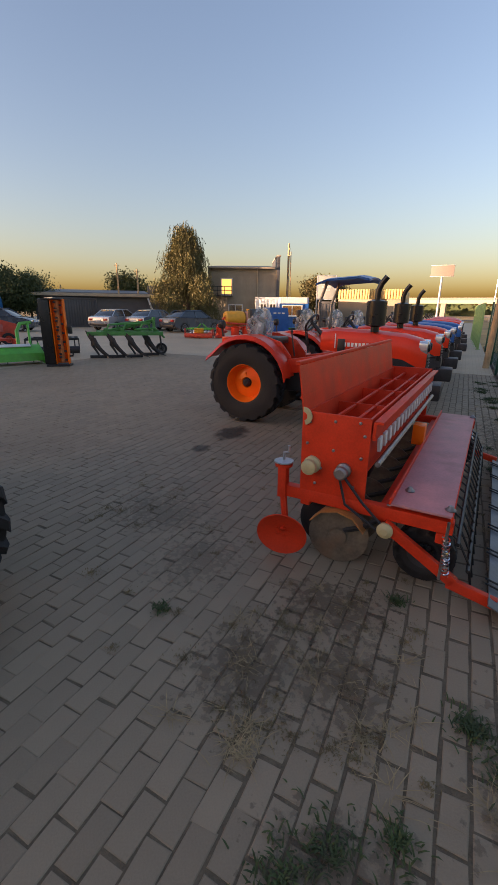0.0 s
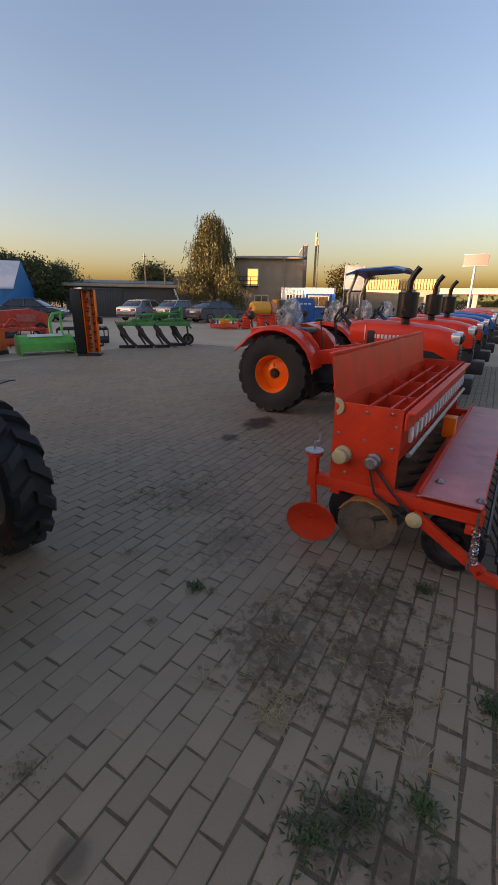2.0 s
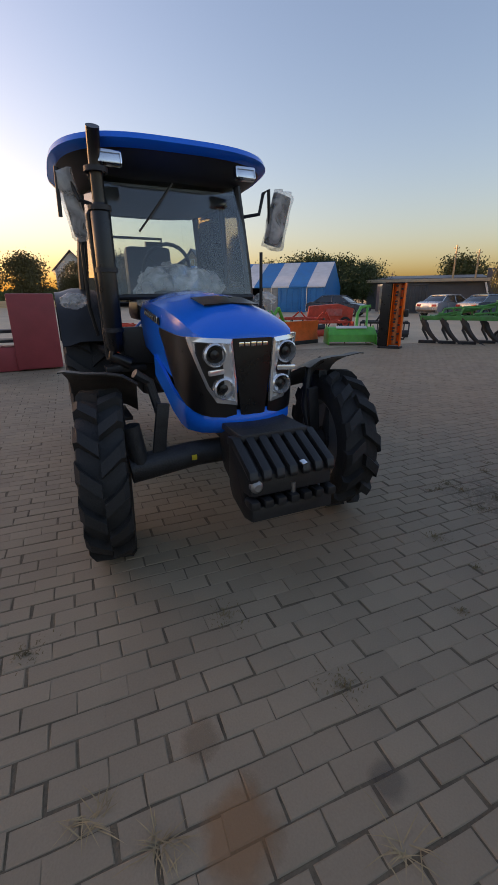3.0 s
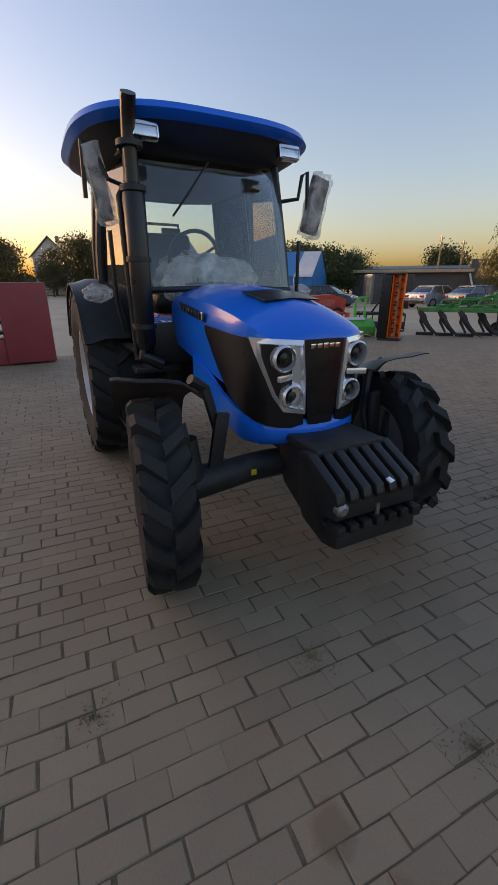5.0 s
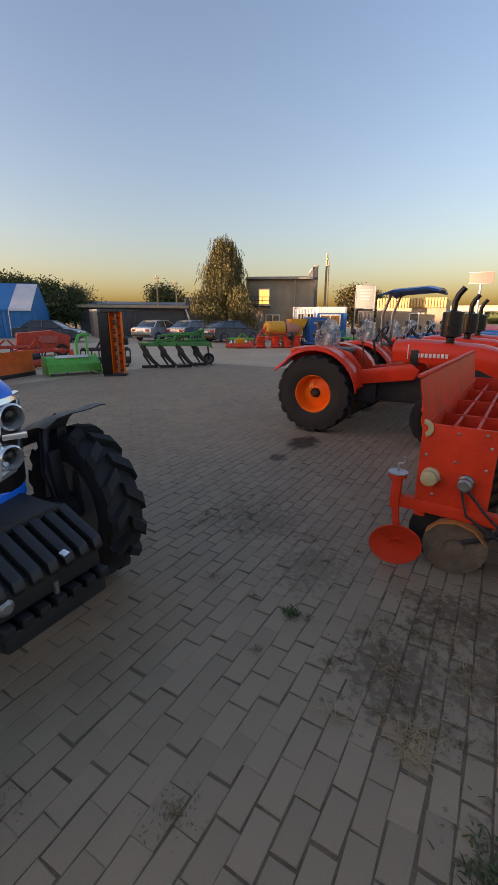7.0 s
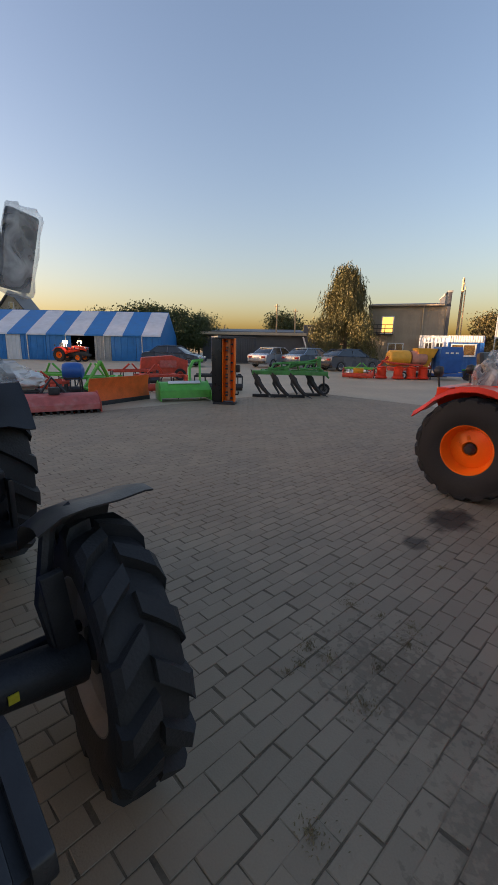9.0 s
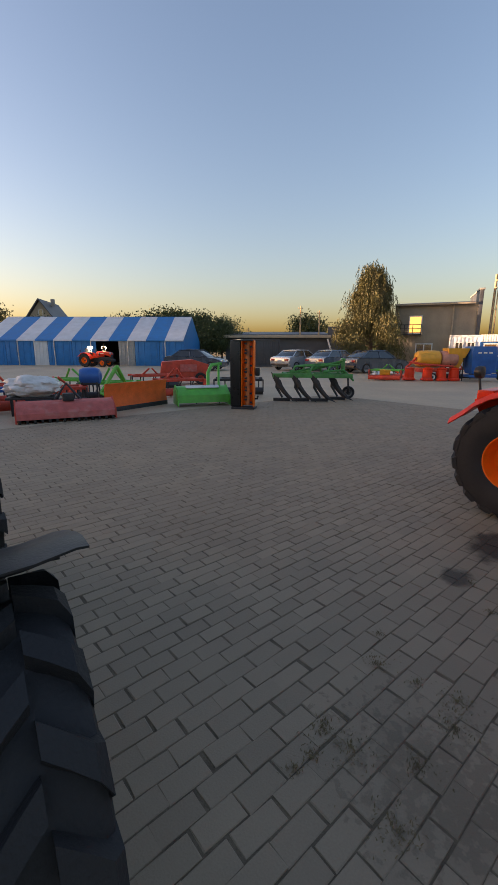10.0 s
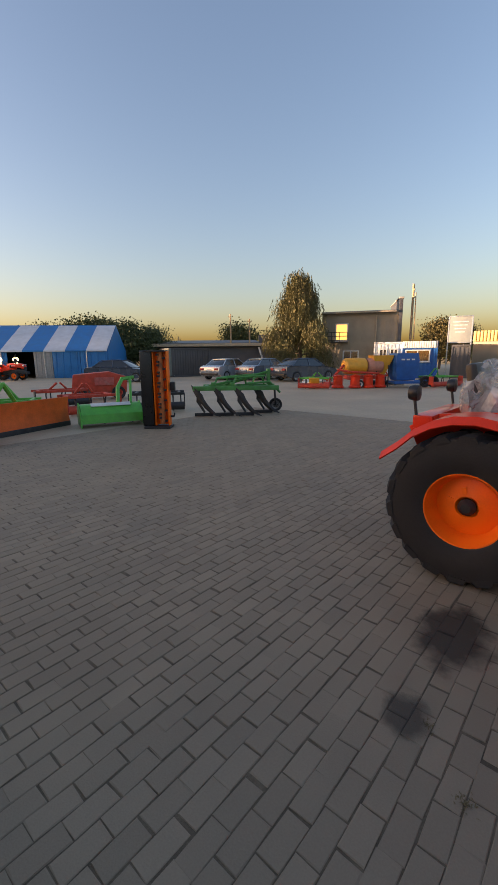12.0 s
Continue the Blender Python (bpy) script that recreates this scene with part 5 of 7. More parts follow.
def tree(name, pos, h, r, material, label, droop=False, n=5000, seed=1, leaf=0.16, base=0.25):
    rng = random.Random(seed)
    T = thing(name, pose(*pos, 0), label, "tree")
    bm = B()
    tube(bm, [(0, 0, 0), (0.06, 0.03, h * 0.3), (-0.04, 0.05, h * 0.6), (0.05, 0, h * 0.93)], [h * 0.03, h * 0.022, h * 0.013, h * 0.004], 8)
    tips = []
    limbs = 34 if droop else 22
    for k in range(limbs):
        z = h * (base + (0.93 - base) * k / limbs)
        f = (z / h - base) / (1 - base)
        a = k * 2.4 + rng.random()
        wide = (math.sin(math.pi * (0.22 + 0.72 * f)) ** 0.8 if not droop else (1.12 - 0.98 * f) * (0.8 + 0.2 * math.sin(11 * f)))
        ln = r * wide * rng.uniform(0.5, 1.15)
        up = rng.uniform(0.1, 0.5) * ln
        p1 = (ln * 0.5 * math.cos(a), ln * 0.5 * math.sin(a), z + up * 0.7)
        p2 = (ln * math.cos(a), ln * math.sin(a), z + up * (0.6 if droop else 1.0))
        tube(bm, [(0, 0, z), p1, p2], [h * 0.009, h * 0.006, h * 0.002], 5)
        tips += [(p1, 0.75), (p2, 1.0), (((p1[0] + p2[0]) / 2, (p1[1] + p2[1]) / 2, (p1[2] + p2[2]) / 2), 0.9)]
    tips.append(((0, 0, h * 0.95), 0.7))
    part("trunk", bm, BARK, T)
    verts, faces = [], []
    strand, left = None, 0
    for i in range(n):
        if droop:
            if left <= 0:
                c, k = tips[rng.randrange(len(tips))]
                sp = r * 0.1
                strand = Vector(c) + Vector((rng.gauss(0, sp), rng.gauss(0, sp), rng.gauss(0.1, sp)))
                lean = Vector((strand.x, strand.y, 0)) * rng.uniform(0.0, 0.1)
                left = rng.randrange(8, 26)
                step = rng.uniform(0.04, 0.07)
            left -= 1
            strand = strand + Vector((rng.gauss(0, 0.012), rng.gauss(0, 0.012), -step)) + lean * 0.12
            p = strand + Vector((rng.gauss(0, 0.02), rng.gauss(0, 0.02), 0))
            p.z = max(p.z, h * 0.1)
        else:
            c, k = tips[rng.randrange(len(tips))]
            sp = r * 0.22
            p = Vector(c) + Vector((rng.gauss(0, sp), rng.gauss(0, sp), rng.gauss(0, sp * 0.9)))
            p.z = max(p.z, h * base * 0.6)
        d = Vector((rng.gauss(0, 0.4), rng.gauss(0, 0.4), -1 if droop else rng.gauss(0, 1))).normalized()
        q = d.orthogonal().normalized() if rng.random() < 0.5 else d.cross(Vector((rng.gauss(0, 1), rng.gauss(0, 1), 0.1))).normalized()
        ll = leaf * rng.uniform(0.7, 1.6) * (1.7 if droop else 1)
        ww = ll * (0.14 if droop else 0.4)
        b = len(verts)
        verts += [tuple(p), tuple(p + d * ll * 0.5 + q * ww), tuple(p + d * ll), tuple(p + d * ll * 0.5 - q * ww)]
        faces.append((b, b + 1, b + 2, b + 3))
    me = bpy.data.meshes.new("crown")
    me.from_pydata(verts, [], faces)
    me.materials.append(material)
    ob = new("crown", me)
    ob.parent = T
    ob["kind"] = "stuff"
    return T


tree("willow_tree", (-20.4, 29.8, 0), 7.9, 2.75, WILLOW, "tall weeping willow with yellowing drooping foliage", True, 80000, 3, 0.082, 0.2)
tr0 = tree("garden_tree", (-44.5, 25.2, 0), 5.2, 2.6, LEAF, "dark green bushy tree behind the marquee", False, 11000, 5, 0.17)
for k, (x, y, s) in enumerate(((-42.2, 28.0, 0.92), (-40.6, 30.4, 0.85), (-48.5, 22.5, 0.9), (-46, 29, 1.0), (-43.5, 48, 1.1), (-60, 16, 0.9))):
    copy_thing(tr0, pose(x, y, 0, 0, 0, 70 * k) @ Matrix.Diagonal((s, s, s, 1)))
tr1 = tree("autumn_tree", (-66, 4.5, 0), 7.2, 2.8, LEAFY, "yellowing tree lit by low sun", False, 9000, 8, 0.2)
for k, (x, y, s) in enumerate(((-62, 8.0, 0.8), (-68, 8, 0.95), (-70, 1, 0.8), (-64, 0.5, 0.6), (-72, 12, 1.0), (-66, -5, 0.9), (-70, -11, 1.0), (-16.5, 52, 0.72), (-14.6, 53, 0.66))):
    copy_thing(tr1, pose(x, y, 0, 0, 0, 50 * k) @ Matrix.Diagonal((s, s, s, 1)))

# utility poles
for (x, y, h) in ((-33.6, 36.0, 6.1), (-32.1, 37.4, 5.6), (-60, 38, 6.4), (-63, 33, 6.0), (-52, 44, 4.6)):
    bm = B()
    tube(bm, [(0, 0, -0.2), (0, 0, h)], [0.11, 0.07], 8)
    box(bm, (0, 0, h - 0.3), (0.5, 0.06, 0.06), 0.01, (0, 0, 45))
    for s in (-1, 1):
        lathe(bm, [(0, 0), (0.03, 0), (0.035, 0.06), (0.02, 0.1), (0, 0.1)], 8, "Z", (s * 0.16, s * 0.16, h - 0.27))
    solo("utility_pole", bm, WOODP, "slender weathered utility pole with insulators", "utility pole", "utility poles", m=pose(x, y, 0))
bm = B()
tube(bm, [(0, 0, 0), (0, 0, 6.4)], [0.14, 0.1], 10)
for z in (4.1, 5.5, 6.0):
    box(bm, (0.1, -0.1, z), (0.16, 0.16, 0.12), 0.02)
tube(bm, [(0.35, 0, 0), (0.25, 0, 5.8)], [0.07, 0.05], 8)
solo("utility_pole", bm, WOODP, "pale double utility pole beside the grey building", "utility pole", "utility poles", m=pose(-13.7, 35.0, 0) @ Matrix.Diagonal((0.8, 0.8, 1.06, 1)))

# ---- parked cars ----
def car(m, paint, label, glass_dark=True):
    C = thing("car", m, label, "car", "parked cars")
    prof = [(-2.12, 0.33), (-2.24, 0.5), (-2.24, 0.72), (-2.18, 0.9), (-1.95, 0.98), (-1.5, 0.99), (0.0, 0.95), (0.95, 0.93), (1.6, 0.86), (2.0, 0.75), (2.2, 0.58), (2.2, 0.38), (2.05, 0.25), (-1.9, 0.25)]
    bm = B()
    secs = []
    for y, k in ((-0.86, 0.94), (-0.89, 0.985), (-0.8, 1.02), (0, 1.03), (0.8, 1.02), (0.89, 0.985), (0.86, 0.94)):
        secs.append([(x * (1 - 0.03 * abs(y)), y, 0.25 + (z - 0.25) * k) for x, z in prof])
    body = part("body", loft(bm, secs), paint, C)
    roofp = [(-1.75, 0.96), (-1.4, 1.2), (-1.0, 1.38), (-0.6, 1.45), (-0.2, 1.46), (0.2, 1.42), (0.5, 1.32), (1.1, 0.95)]
    bm = B()
    secs = [[(x, y * (0.78 - 0.2 * (z - 0.95) / 0.5), 0.94 + (z - 0.94) * k) for x, z in roofp] for y, k in ((-1, 0.93), (-0.9, 0.985), (0, 1.0), (0.9, 0.985), (1, 0.93))]
    part("cabin", loft(bm, secs), mat("car_dark_glass", (0.02, 0.025, 0.03), 0.06, 0.0, 0.1, 2, 0.0, 40, 0.5), C, "dark tinted windows")
    bm = B()
    secs = [[(x, s * 0.6, z + 0.012) for x, z in ((-1.08, 1.39), (-0.3, 1.46), (0.38, 1.4))] + [(x, s * 0.6, z - 0.03) for x, z in ((0.38, 1.4), (-0.3, 1.46), (-1.08, 1.39))] for s in (-1, 1)]
    part("roof", loft(bm, secs), paint, C)
    for s in (-1, 1):
        bm = B()
        for a, b in (((-1.68, 0.95), (-1.05, 1.4)), ((-0.25, 0.95), (-0.25, 1.45)), ((0.36, 1.4), (1.05, 0.95)), ((-1.05, 1.4), (0.36, 1.42))):
            tube(bm, [(a[0], s * (0.79 - 0.2 * (a[1] - 0.95) / 0.5), a[1]), (b[0], s * (0.79 - 0.2 * (b[1] - 0.95) / 0.5), b[1])], 0.03, 5)
        part("window_frame", bm, paint, C)
        bm = B()
        box(bm, (0.75, s * 0.95, 1.0), (0.12, 0.14, 0.1), 0.03)
        part("mirror", bm, paint, C)
        bm = B()
        box(bm, (-2.2, s * 0.62, 0.76), (0.06, 0.34, 0.14), 0.02)
        part("tail_light", bm, mat("tail_red", (0.35, 0.02, 0.02), 0.2), C)
        bm = B()
        box(bm, (2.1, s * 0.62, 0.66), (0.1, 0.34, 0.12), 0.02)
        part("headlight", bm, CHROME, C)
        for x in (-1.35, 1.35):
            wheel(C, "wheel", x, s * 0.8, 0.32, 0.21, 0.2, ZINC, s, 0, 0.01, 0.03)
    bm = B()
    box(bm, (-2.23, 0, 0.7), (0.02, 0.5, 0.11), 0.003)
    part("number_plate", bm, WHITE, C)
    bm = B()
    box(bm, (-2.2, 0, 0.42), (0.1, 1.5, 0.14), 0.03)
    part("bumper", bm, BLACK, C)
    return C


SILVER = mat("silver_car_paint", (0.5, 0.52, 0.55), 0.25, 0.5, 0.05, 2, 0.0, 40, 0.7)
SLATE = mat("blue_grey_car_paint", (0.2, 0.24, 0.29), 0.25, 0.4, 0.05, 2, 0.0, 40, 0.7)
NAVY = mat("dark_blue_car_paint", (0.055, 0.075, 0.11), 0.25, 0.3, 0.05, 2, 0.0, 40, 0.7)
car(pose(-22.6, 24.1, 0, 0, 0, 95), SILVER, "silver saloon car parked with its boot to the yard")
car(pose(-20.2, 25.3, 0, 0, 0, 88), SLATE, "blue-grey saloon car parked between two others")
car(pose(-17.0, 25.4, 0, 0, 0, 74), NAVY, "dark blue saloon car parked at the row's end")
car(pose(-26.8, 17.9, 0, 0, 0, 35), NAVY, "dark car parked near the marquee")

# ---- east: street lamps, billboard, barrier, flyover ----
for (x, y, h) in ((7.2, 65, 13.0), (4.5, 95, 13.0)):
    S = thing("street_lamp", pose(x, y, -0.05), "tall grey street lamp with double arm", "street lamp", "street lamps")
    bm = B()
    tube(bm, [(0, 0, 0), (0, 0, h * 0.85), (0.15, 0, h * 0.95), (0.9, 0, h), (2.4, 0, h + 0.25)], [0.14, 0.1, 0.08, 0.06, 0.05], 8)
    part("pole", bm, ZINC, S)
    bm = B()
    box(bm, (1.5, 0, h + 0.12), (0.9, 0.25, 0.12), 0.04, (0, -8, 0))
    box(bm, (2.6, 0, h + 0.3), (0.9, 0.25, 0.12), 0.04, (0, -8, 0))
    part("lamp_head", bm, ZINC, S)
BB = thing("billboard", pose(-8.5, 150, 0), "billboard with pale panel on a single pole", "billboard")
bm = B()
box(bm, (0, 0, 13.8), (6.6, 0.5, 3.1), 0.1)
part("panel", bm, mat("billboard_pale", (0.2, 0.17, 0.15), 0.6, 0, 0.1), BB)
bm = B()
tube(bm, [(0, 0.4, 0), (0, 0.4, 12.4)], 0.35, 10)
for z in (12.2, 15.4):
    box(bm, (0, 0, z), (6.9, 0.6, 0.16), 0.03)
part("pole", bm, ZINC, BB)
BB2 = thing("billboard", pose(36, 150, 0), "roadside panels on posts beyond the field", "billboard")
for dx in (-3.2, 2.8):
    bm = B()
    box(bm, (dx, 0, 7.5), (5.2, 0.4, 3.0), 0.1)
    for k in range(3):
        box(bm, (dx, -0.25, 8.3 - 0.8 * k), (4.2, 0.06, 0.3), 0.02)
    part("panel", bm, mat("billboard_rose", (0.4, 0.22, 0.18), 0.6, 0, 0.2), BB2)
    bm = B()
    tube(bm, [(dx, 0.3, -0.1), (dx, 0.3, 6.2)], 0.25, 8)
    part("pole", bm, ZINC, BB2)
OV = thing("flyover", pose(-10, 175, 0), "pale concrete road flyover on piers in the distance", "bridge")
bm = B()
box(bm, (-10, 0, 5.2), (110, 9, 1.2), 0.05)
# warm sunlight is put into the deck's colour, paler than its piers
part("deck", bm, mat("sunlit_concrete", (0.5, 0.42, 0.33), 0.8, 0, 0.1), OV)
bm = B()
box(bm, (-10, -4.4, 6.2), (110, 0.3, 0.8), 0.02)
part("parapet", bm, CONC, OV)
for k in range(9):
    bm = B()
    box(bm, (-58 + 12 * k, 0, 2.2), (1.6, 7, 4.8), 0.1)
    part("pier", bm, CONC, OV)
m = mat("guard_rail_white", (0.55, 0.52, 0.48), 0.6, 0, 0.15)
GR = thing("guard_rail", pose(4, 92, 0), "pale roadside guard rail beyond the dry field", "guard rail")
bm = B()
box(bm, (45, 0, 0.9), (94, 0.2, 0.5), 0.03)
part("rail", bm, m, GR)
for k in range(40):
    bm = B()
    box(bm, (2.3 * k, 0.1, 0.35), (0.25, 0.2, 0.9), 0.02)
    part("rail_post", bm, m, GR)
bm = B()
plane_rect(bm, -10, 160, 94, 104, 0.02)
solo("road", bm, ASPHALT, "grey main road beyond the guard rail", "road", "", "structure")
bm = B()
lathe(bm, [(0, 0), (0.06, 0), (0.06, 1.0), (0.03, 1.05), (0, 1.05)], 10, "Z")
solo("marker_post", bm, WHITE, "white striped roadside marker post", "marker post", m=pose(9.2, 27, -0.03))
# far tree line on the horizon
rng = random.Random(21)
verts, faces = [], []
for i in range(9000):
    a = radians(rng.uniform(-75, 125))
    d = rng.uniform(230, 260)
    hh = 5 + 3 * noise.noise(Vector((a * 9, 0, 0))) + 1.5 * noise.noise(Vector((a * 40, 3, 0)))
    p = Vector((-math.sin(a) * d, math.cos(a) * d, abs(rng.random()) * hh))
    s = rng.uniform(0.8, 2.0)
    u = Vector((math.cos(a), math.sin(a), 0))
    b = len(verts)
    verts += [tuple(p - u * s), tuple(p + Vector((0, 0, -s * 0.7))), tuple(p + u * s), tuple(p + Vector((0, 0, s * 0.8)))]
    faces.append((b, b + 1, b + 2, b + 3))
me = bpy.data.meshes.new("far_woods")
me.from_pydata(verts, [], faces)
me.materials.append(LEAF)
tagged(new("far_woods", me), "dark line of distant trees on the horizon", "trees", "", "stuff")
# unseen plain building, added behind the walker to shade and close the yard
bm = B()
box(bm, (-68, -22, 2.5), (144, 6, 5.0), 0.05)
solo("wall_south", bm, GREYW, "plain grey unseen wall added to shade and close the yard", "wall", "", "structure")

# ---- implements standing in the yard ----
def flail_mower():
    T = thing("flail_mower", pose(-10.35, 3.75, 0, 0, 0, 77), "long faded red flail mower lying flat on the paving", "mower")
    bm = B()
    secs = [[(x, y, z) for y, z in ((-0.32, 0.08), (-0.3, 0.2), (-0.12, 0.36), (0.12, 0.42), (0.3, 0.36), (0.34, 0.1))] for x in (-0.95, 0.95)]
    part("housing", loft(bm, secs), RED_FADED, T)
    for s in (-1, 1):
        bm = B()
        prism(bm, [(-0.36, 0.02), (0.36, 0.02), (0.34, 0.36), (0.1, 0.45), (-0.3, 0.24)], 0.03, "YZ", s * 0.96 - 0.015, 0.004)
        part("end_plate", bm, FAR_RED, T)
    for k in range(14):
        bm = B()
        box(bm, (-0.9 + 0.138 * k, -0.3, 0.05), (0.05, 0.02, 0.1), 0.004)
        part("skirt_flap", bm, BLACK, T)
    bm = B()
    tube(bm, [(-0.93, 0.0, 0.06), (0.93, 0.0, 0.06)], 0.06, 12)
    part("roller", bm, IRON, T)
    bm = B()
    box(bm, (0.05, 0.05, 0.48), (0.22, 0.2, 0.16), 0.02)
    tube(bm, [(-0.2, 0.2, 0.42), (0.05, 0.3, 0.75), (0.3, 0.2, 0.42)], 0.03, 6)
    part("headstock", bm, IRON, T)


def dozer_blade():
    T = thing("dozer_blade", pose(-11.15, 5.7, 0, 0, 0, 107), "orange dozer blade with green mounting frame", "dozer blade")
    bm = B()
    g = [[(x, -0.12 + 0.05 * math.sin(math.pi * k / 6), 0.08 + 0.1 * k) for x in (-1.02, 0, 1.02)] for k in range(7)]
    part("blade", sheet(bm, g, 0.02), BLADE_OR, T, "curved orange blade plate")
    bm = B()
    box(bm, (0, -0.13, 0.05), (2.04, 0.03, 0.12), 0.005)
    part("cutting_edge", bm, IRON, T)
    for x in (-0.6, 0, 0.6):
        bm = B()
        box(bm, (x, 0.0, 0.36), (0.04, 0.12, 0.6), 0.006)
        part("rib", bm, BLADE_OR, T)
    for s in (-1, 1):
        bm = B()
        tube(bm, [(s * 0.45 - 0.2, 0.5, 0.4), (-0.2, 0.4, 1.05)], 0.05, 6)
        tube(bm, [(s * 0.45 - 0.2, 0.5, 0.4), (s * 0.45 - 0.2, 0.05, 0.3)], 0.045, 6)
        part("frame_arm", bm, GREEN, T)


def rotary_tiller():
    T = thing("rotary_tiller", pose(-10.55, 7.35, 0, 0, 0, 68), "bright green rotary tiller with curved hitch", "tiller")
    bm = B()
    secs = [[(x, y, z) for y, z in ((-0.35, 0.1), (-0.32, 0.3), (-0.1, 0.48), (0.2, 0.5), (0.4, 0.35), (0.42, 0.15))] for x in (-0.68, 0.68)]
    part("housing", loft(bm, secs), GREEN, T)
    for s in (-1, 1):
        bm = B()
        prism(bm, [(-0.42, 0.02), (0.45, 0.02), (0.42, 0.4), (0.1, 0.55), (-0.34, 0.3)], 0.025, "YZ", s * 0.7 - 0.012, 0.004)
        part("side_plate", bm, GREEN, T)
    bm = B()
    box(bm, (0, -0.1, 0.5), (0.9, 0.1, 0.02), 0.004, (40, 0, 0))
    part("label_strip", bm, WHITE, T)
    bm = B()
    tube(bm, [(0.2, 0.1, 0.5), (0.25, 0.3, 0.85), (0.4, 0.5, 1.05), (0.7, 0.55, 1.08)], 0.05, 8)
    tube(bm, [(0.5, 0.1, 0.5), (0.6, 0.5, 1.05)], 0.035, 8)
    part("hitch", bm, GREEN, T)
    for k in range(12):
        bm = B()
        a = k * 1.1
        tube(bm, [(-0.6 + 0.11 * k, 0, 0.2), (-0.6 + 0.11 * k, 0.18 * math.cos(a), 0.2 + 0.18 * math.sin(a))], 0.014, 5)
        part("tine", bm, IRON, T)
    bm = B()
    tube(bm, [(-0.66, 0, 0.2), (0.66, 0, 0.2)], 0.04, 8)
    part("rotor", bm, IRON, T)


def upright_mower():
    T = thing("mulcher", pose(-9.32, 7.78, 0, 0, 0, 38) @ Matrix.Diagonal((0.82, 0.82, 1, 1)), "orange and black mulcher stood upright on its end plate", "mulcher")
    bm = B()
    box(bm, (-0.2, 0.03, 0.88), (0.32, 0.4, 1.66), 0.03)
    part("hood", bm, SATIN, T, "black hood side")
    bm = B()
    box(bm, (0.17, 0.1, 0.88), (0.36, 0.1, 1.62), 0.01)
    for x in (-0.01, 0.36):
        box(bm, (x, 0.0, 0.88), (0.03, 0.26, 1.64), 0.006)
    part("frame", bm, ORANGE, T, "orange frame with worn edges")
    bm = B()
    tube(bm, [(0.17, -0.02, 0.1), (0.17, -0.02, 1.68)], 0.08, 14)
    part("rotor", bm, mat("rusty_orange", (0.55, 0.16, 0.04), 0.6, 0, 0.35, 9, 0.3, 50, 0, 0, (0.12, 0.06, 0.04), 0.7), T)
    for k in range(20):
        a = k * 2.1
        bm = B()
        box(bm, (0.17 + 0.1 * math.cos(a), -0.05 - 0.06 * abs(math.sin(a)), 0.16 + 0.077 * k), (0.07, 0.07, 0.045), 0.008, (0, 0, math.degrees(a)))
        part("hammer", bm, IRON, T)
    bm = B()
    box(bm, (0.05, 0, 0.025), (0.72, 0.5, 0.05), 0.01)
    part("end_plate", bm, IRON, T)
    bm = B()
    box(bm, (0.05, 0, 1.7), (0.6, 0.42, 0.03), 0.008)
    part("end_plate", bm, IRON, T)
    bm = B()
    box(bm, (0.46, 0.05, 0.93), (0.13, 0.16, 0.2), 0.03)
    tube(bm, [(0.36, 0.05, 0.25), (0.46, 0.05, 0.25), (0.48, 0.05, 0.33)], 0.025, 6)
    part("gearbox", bm, BLACK, T)


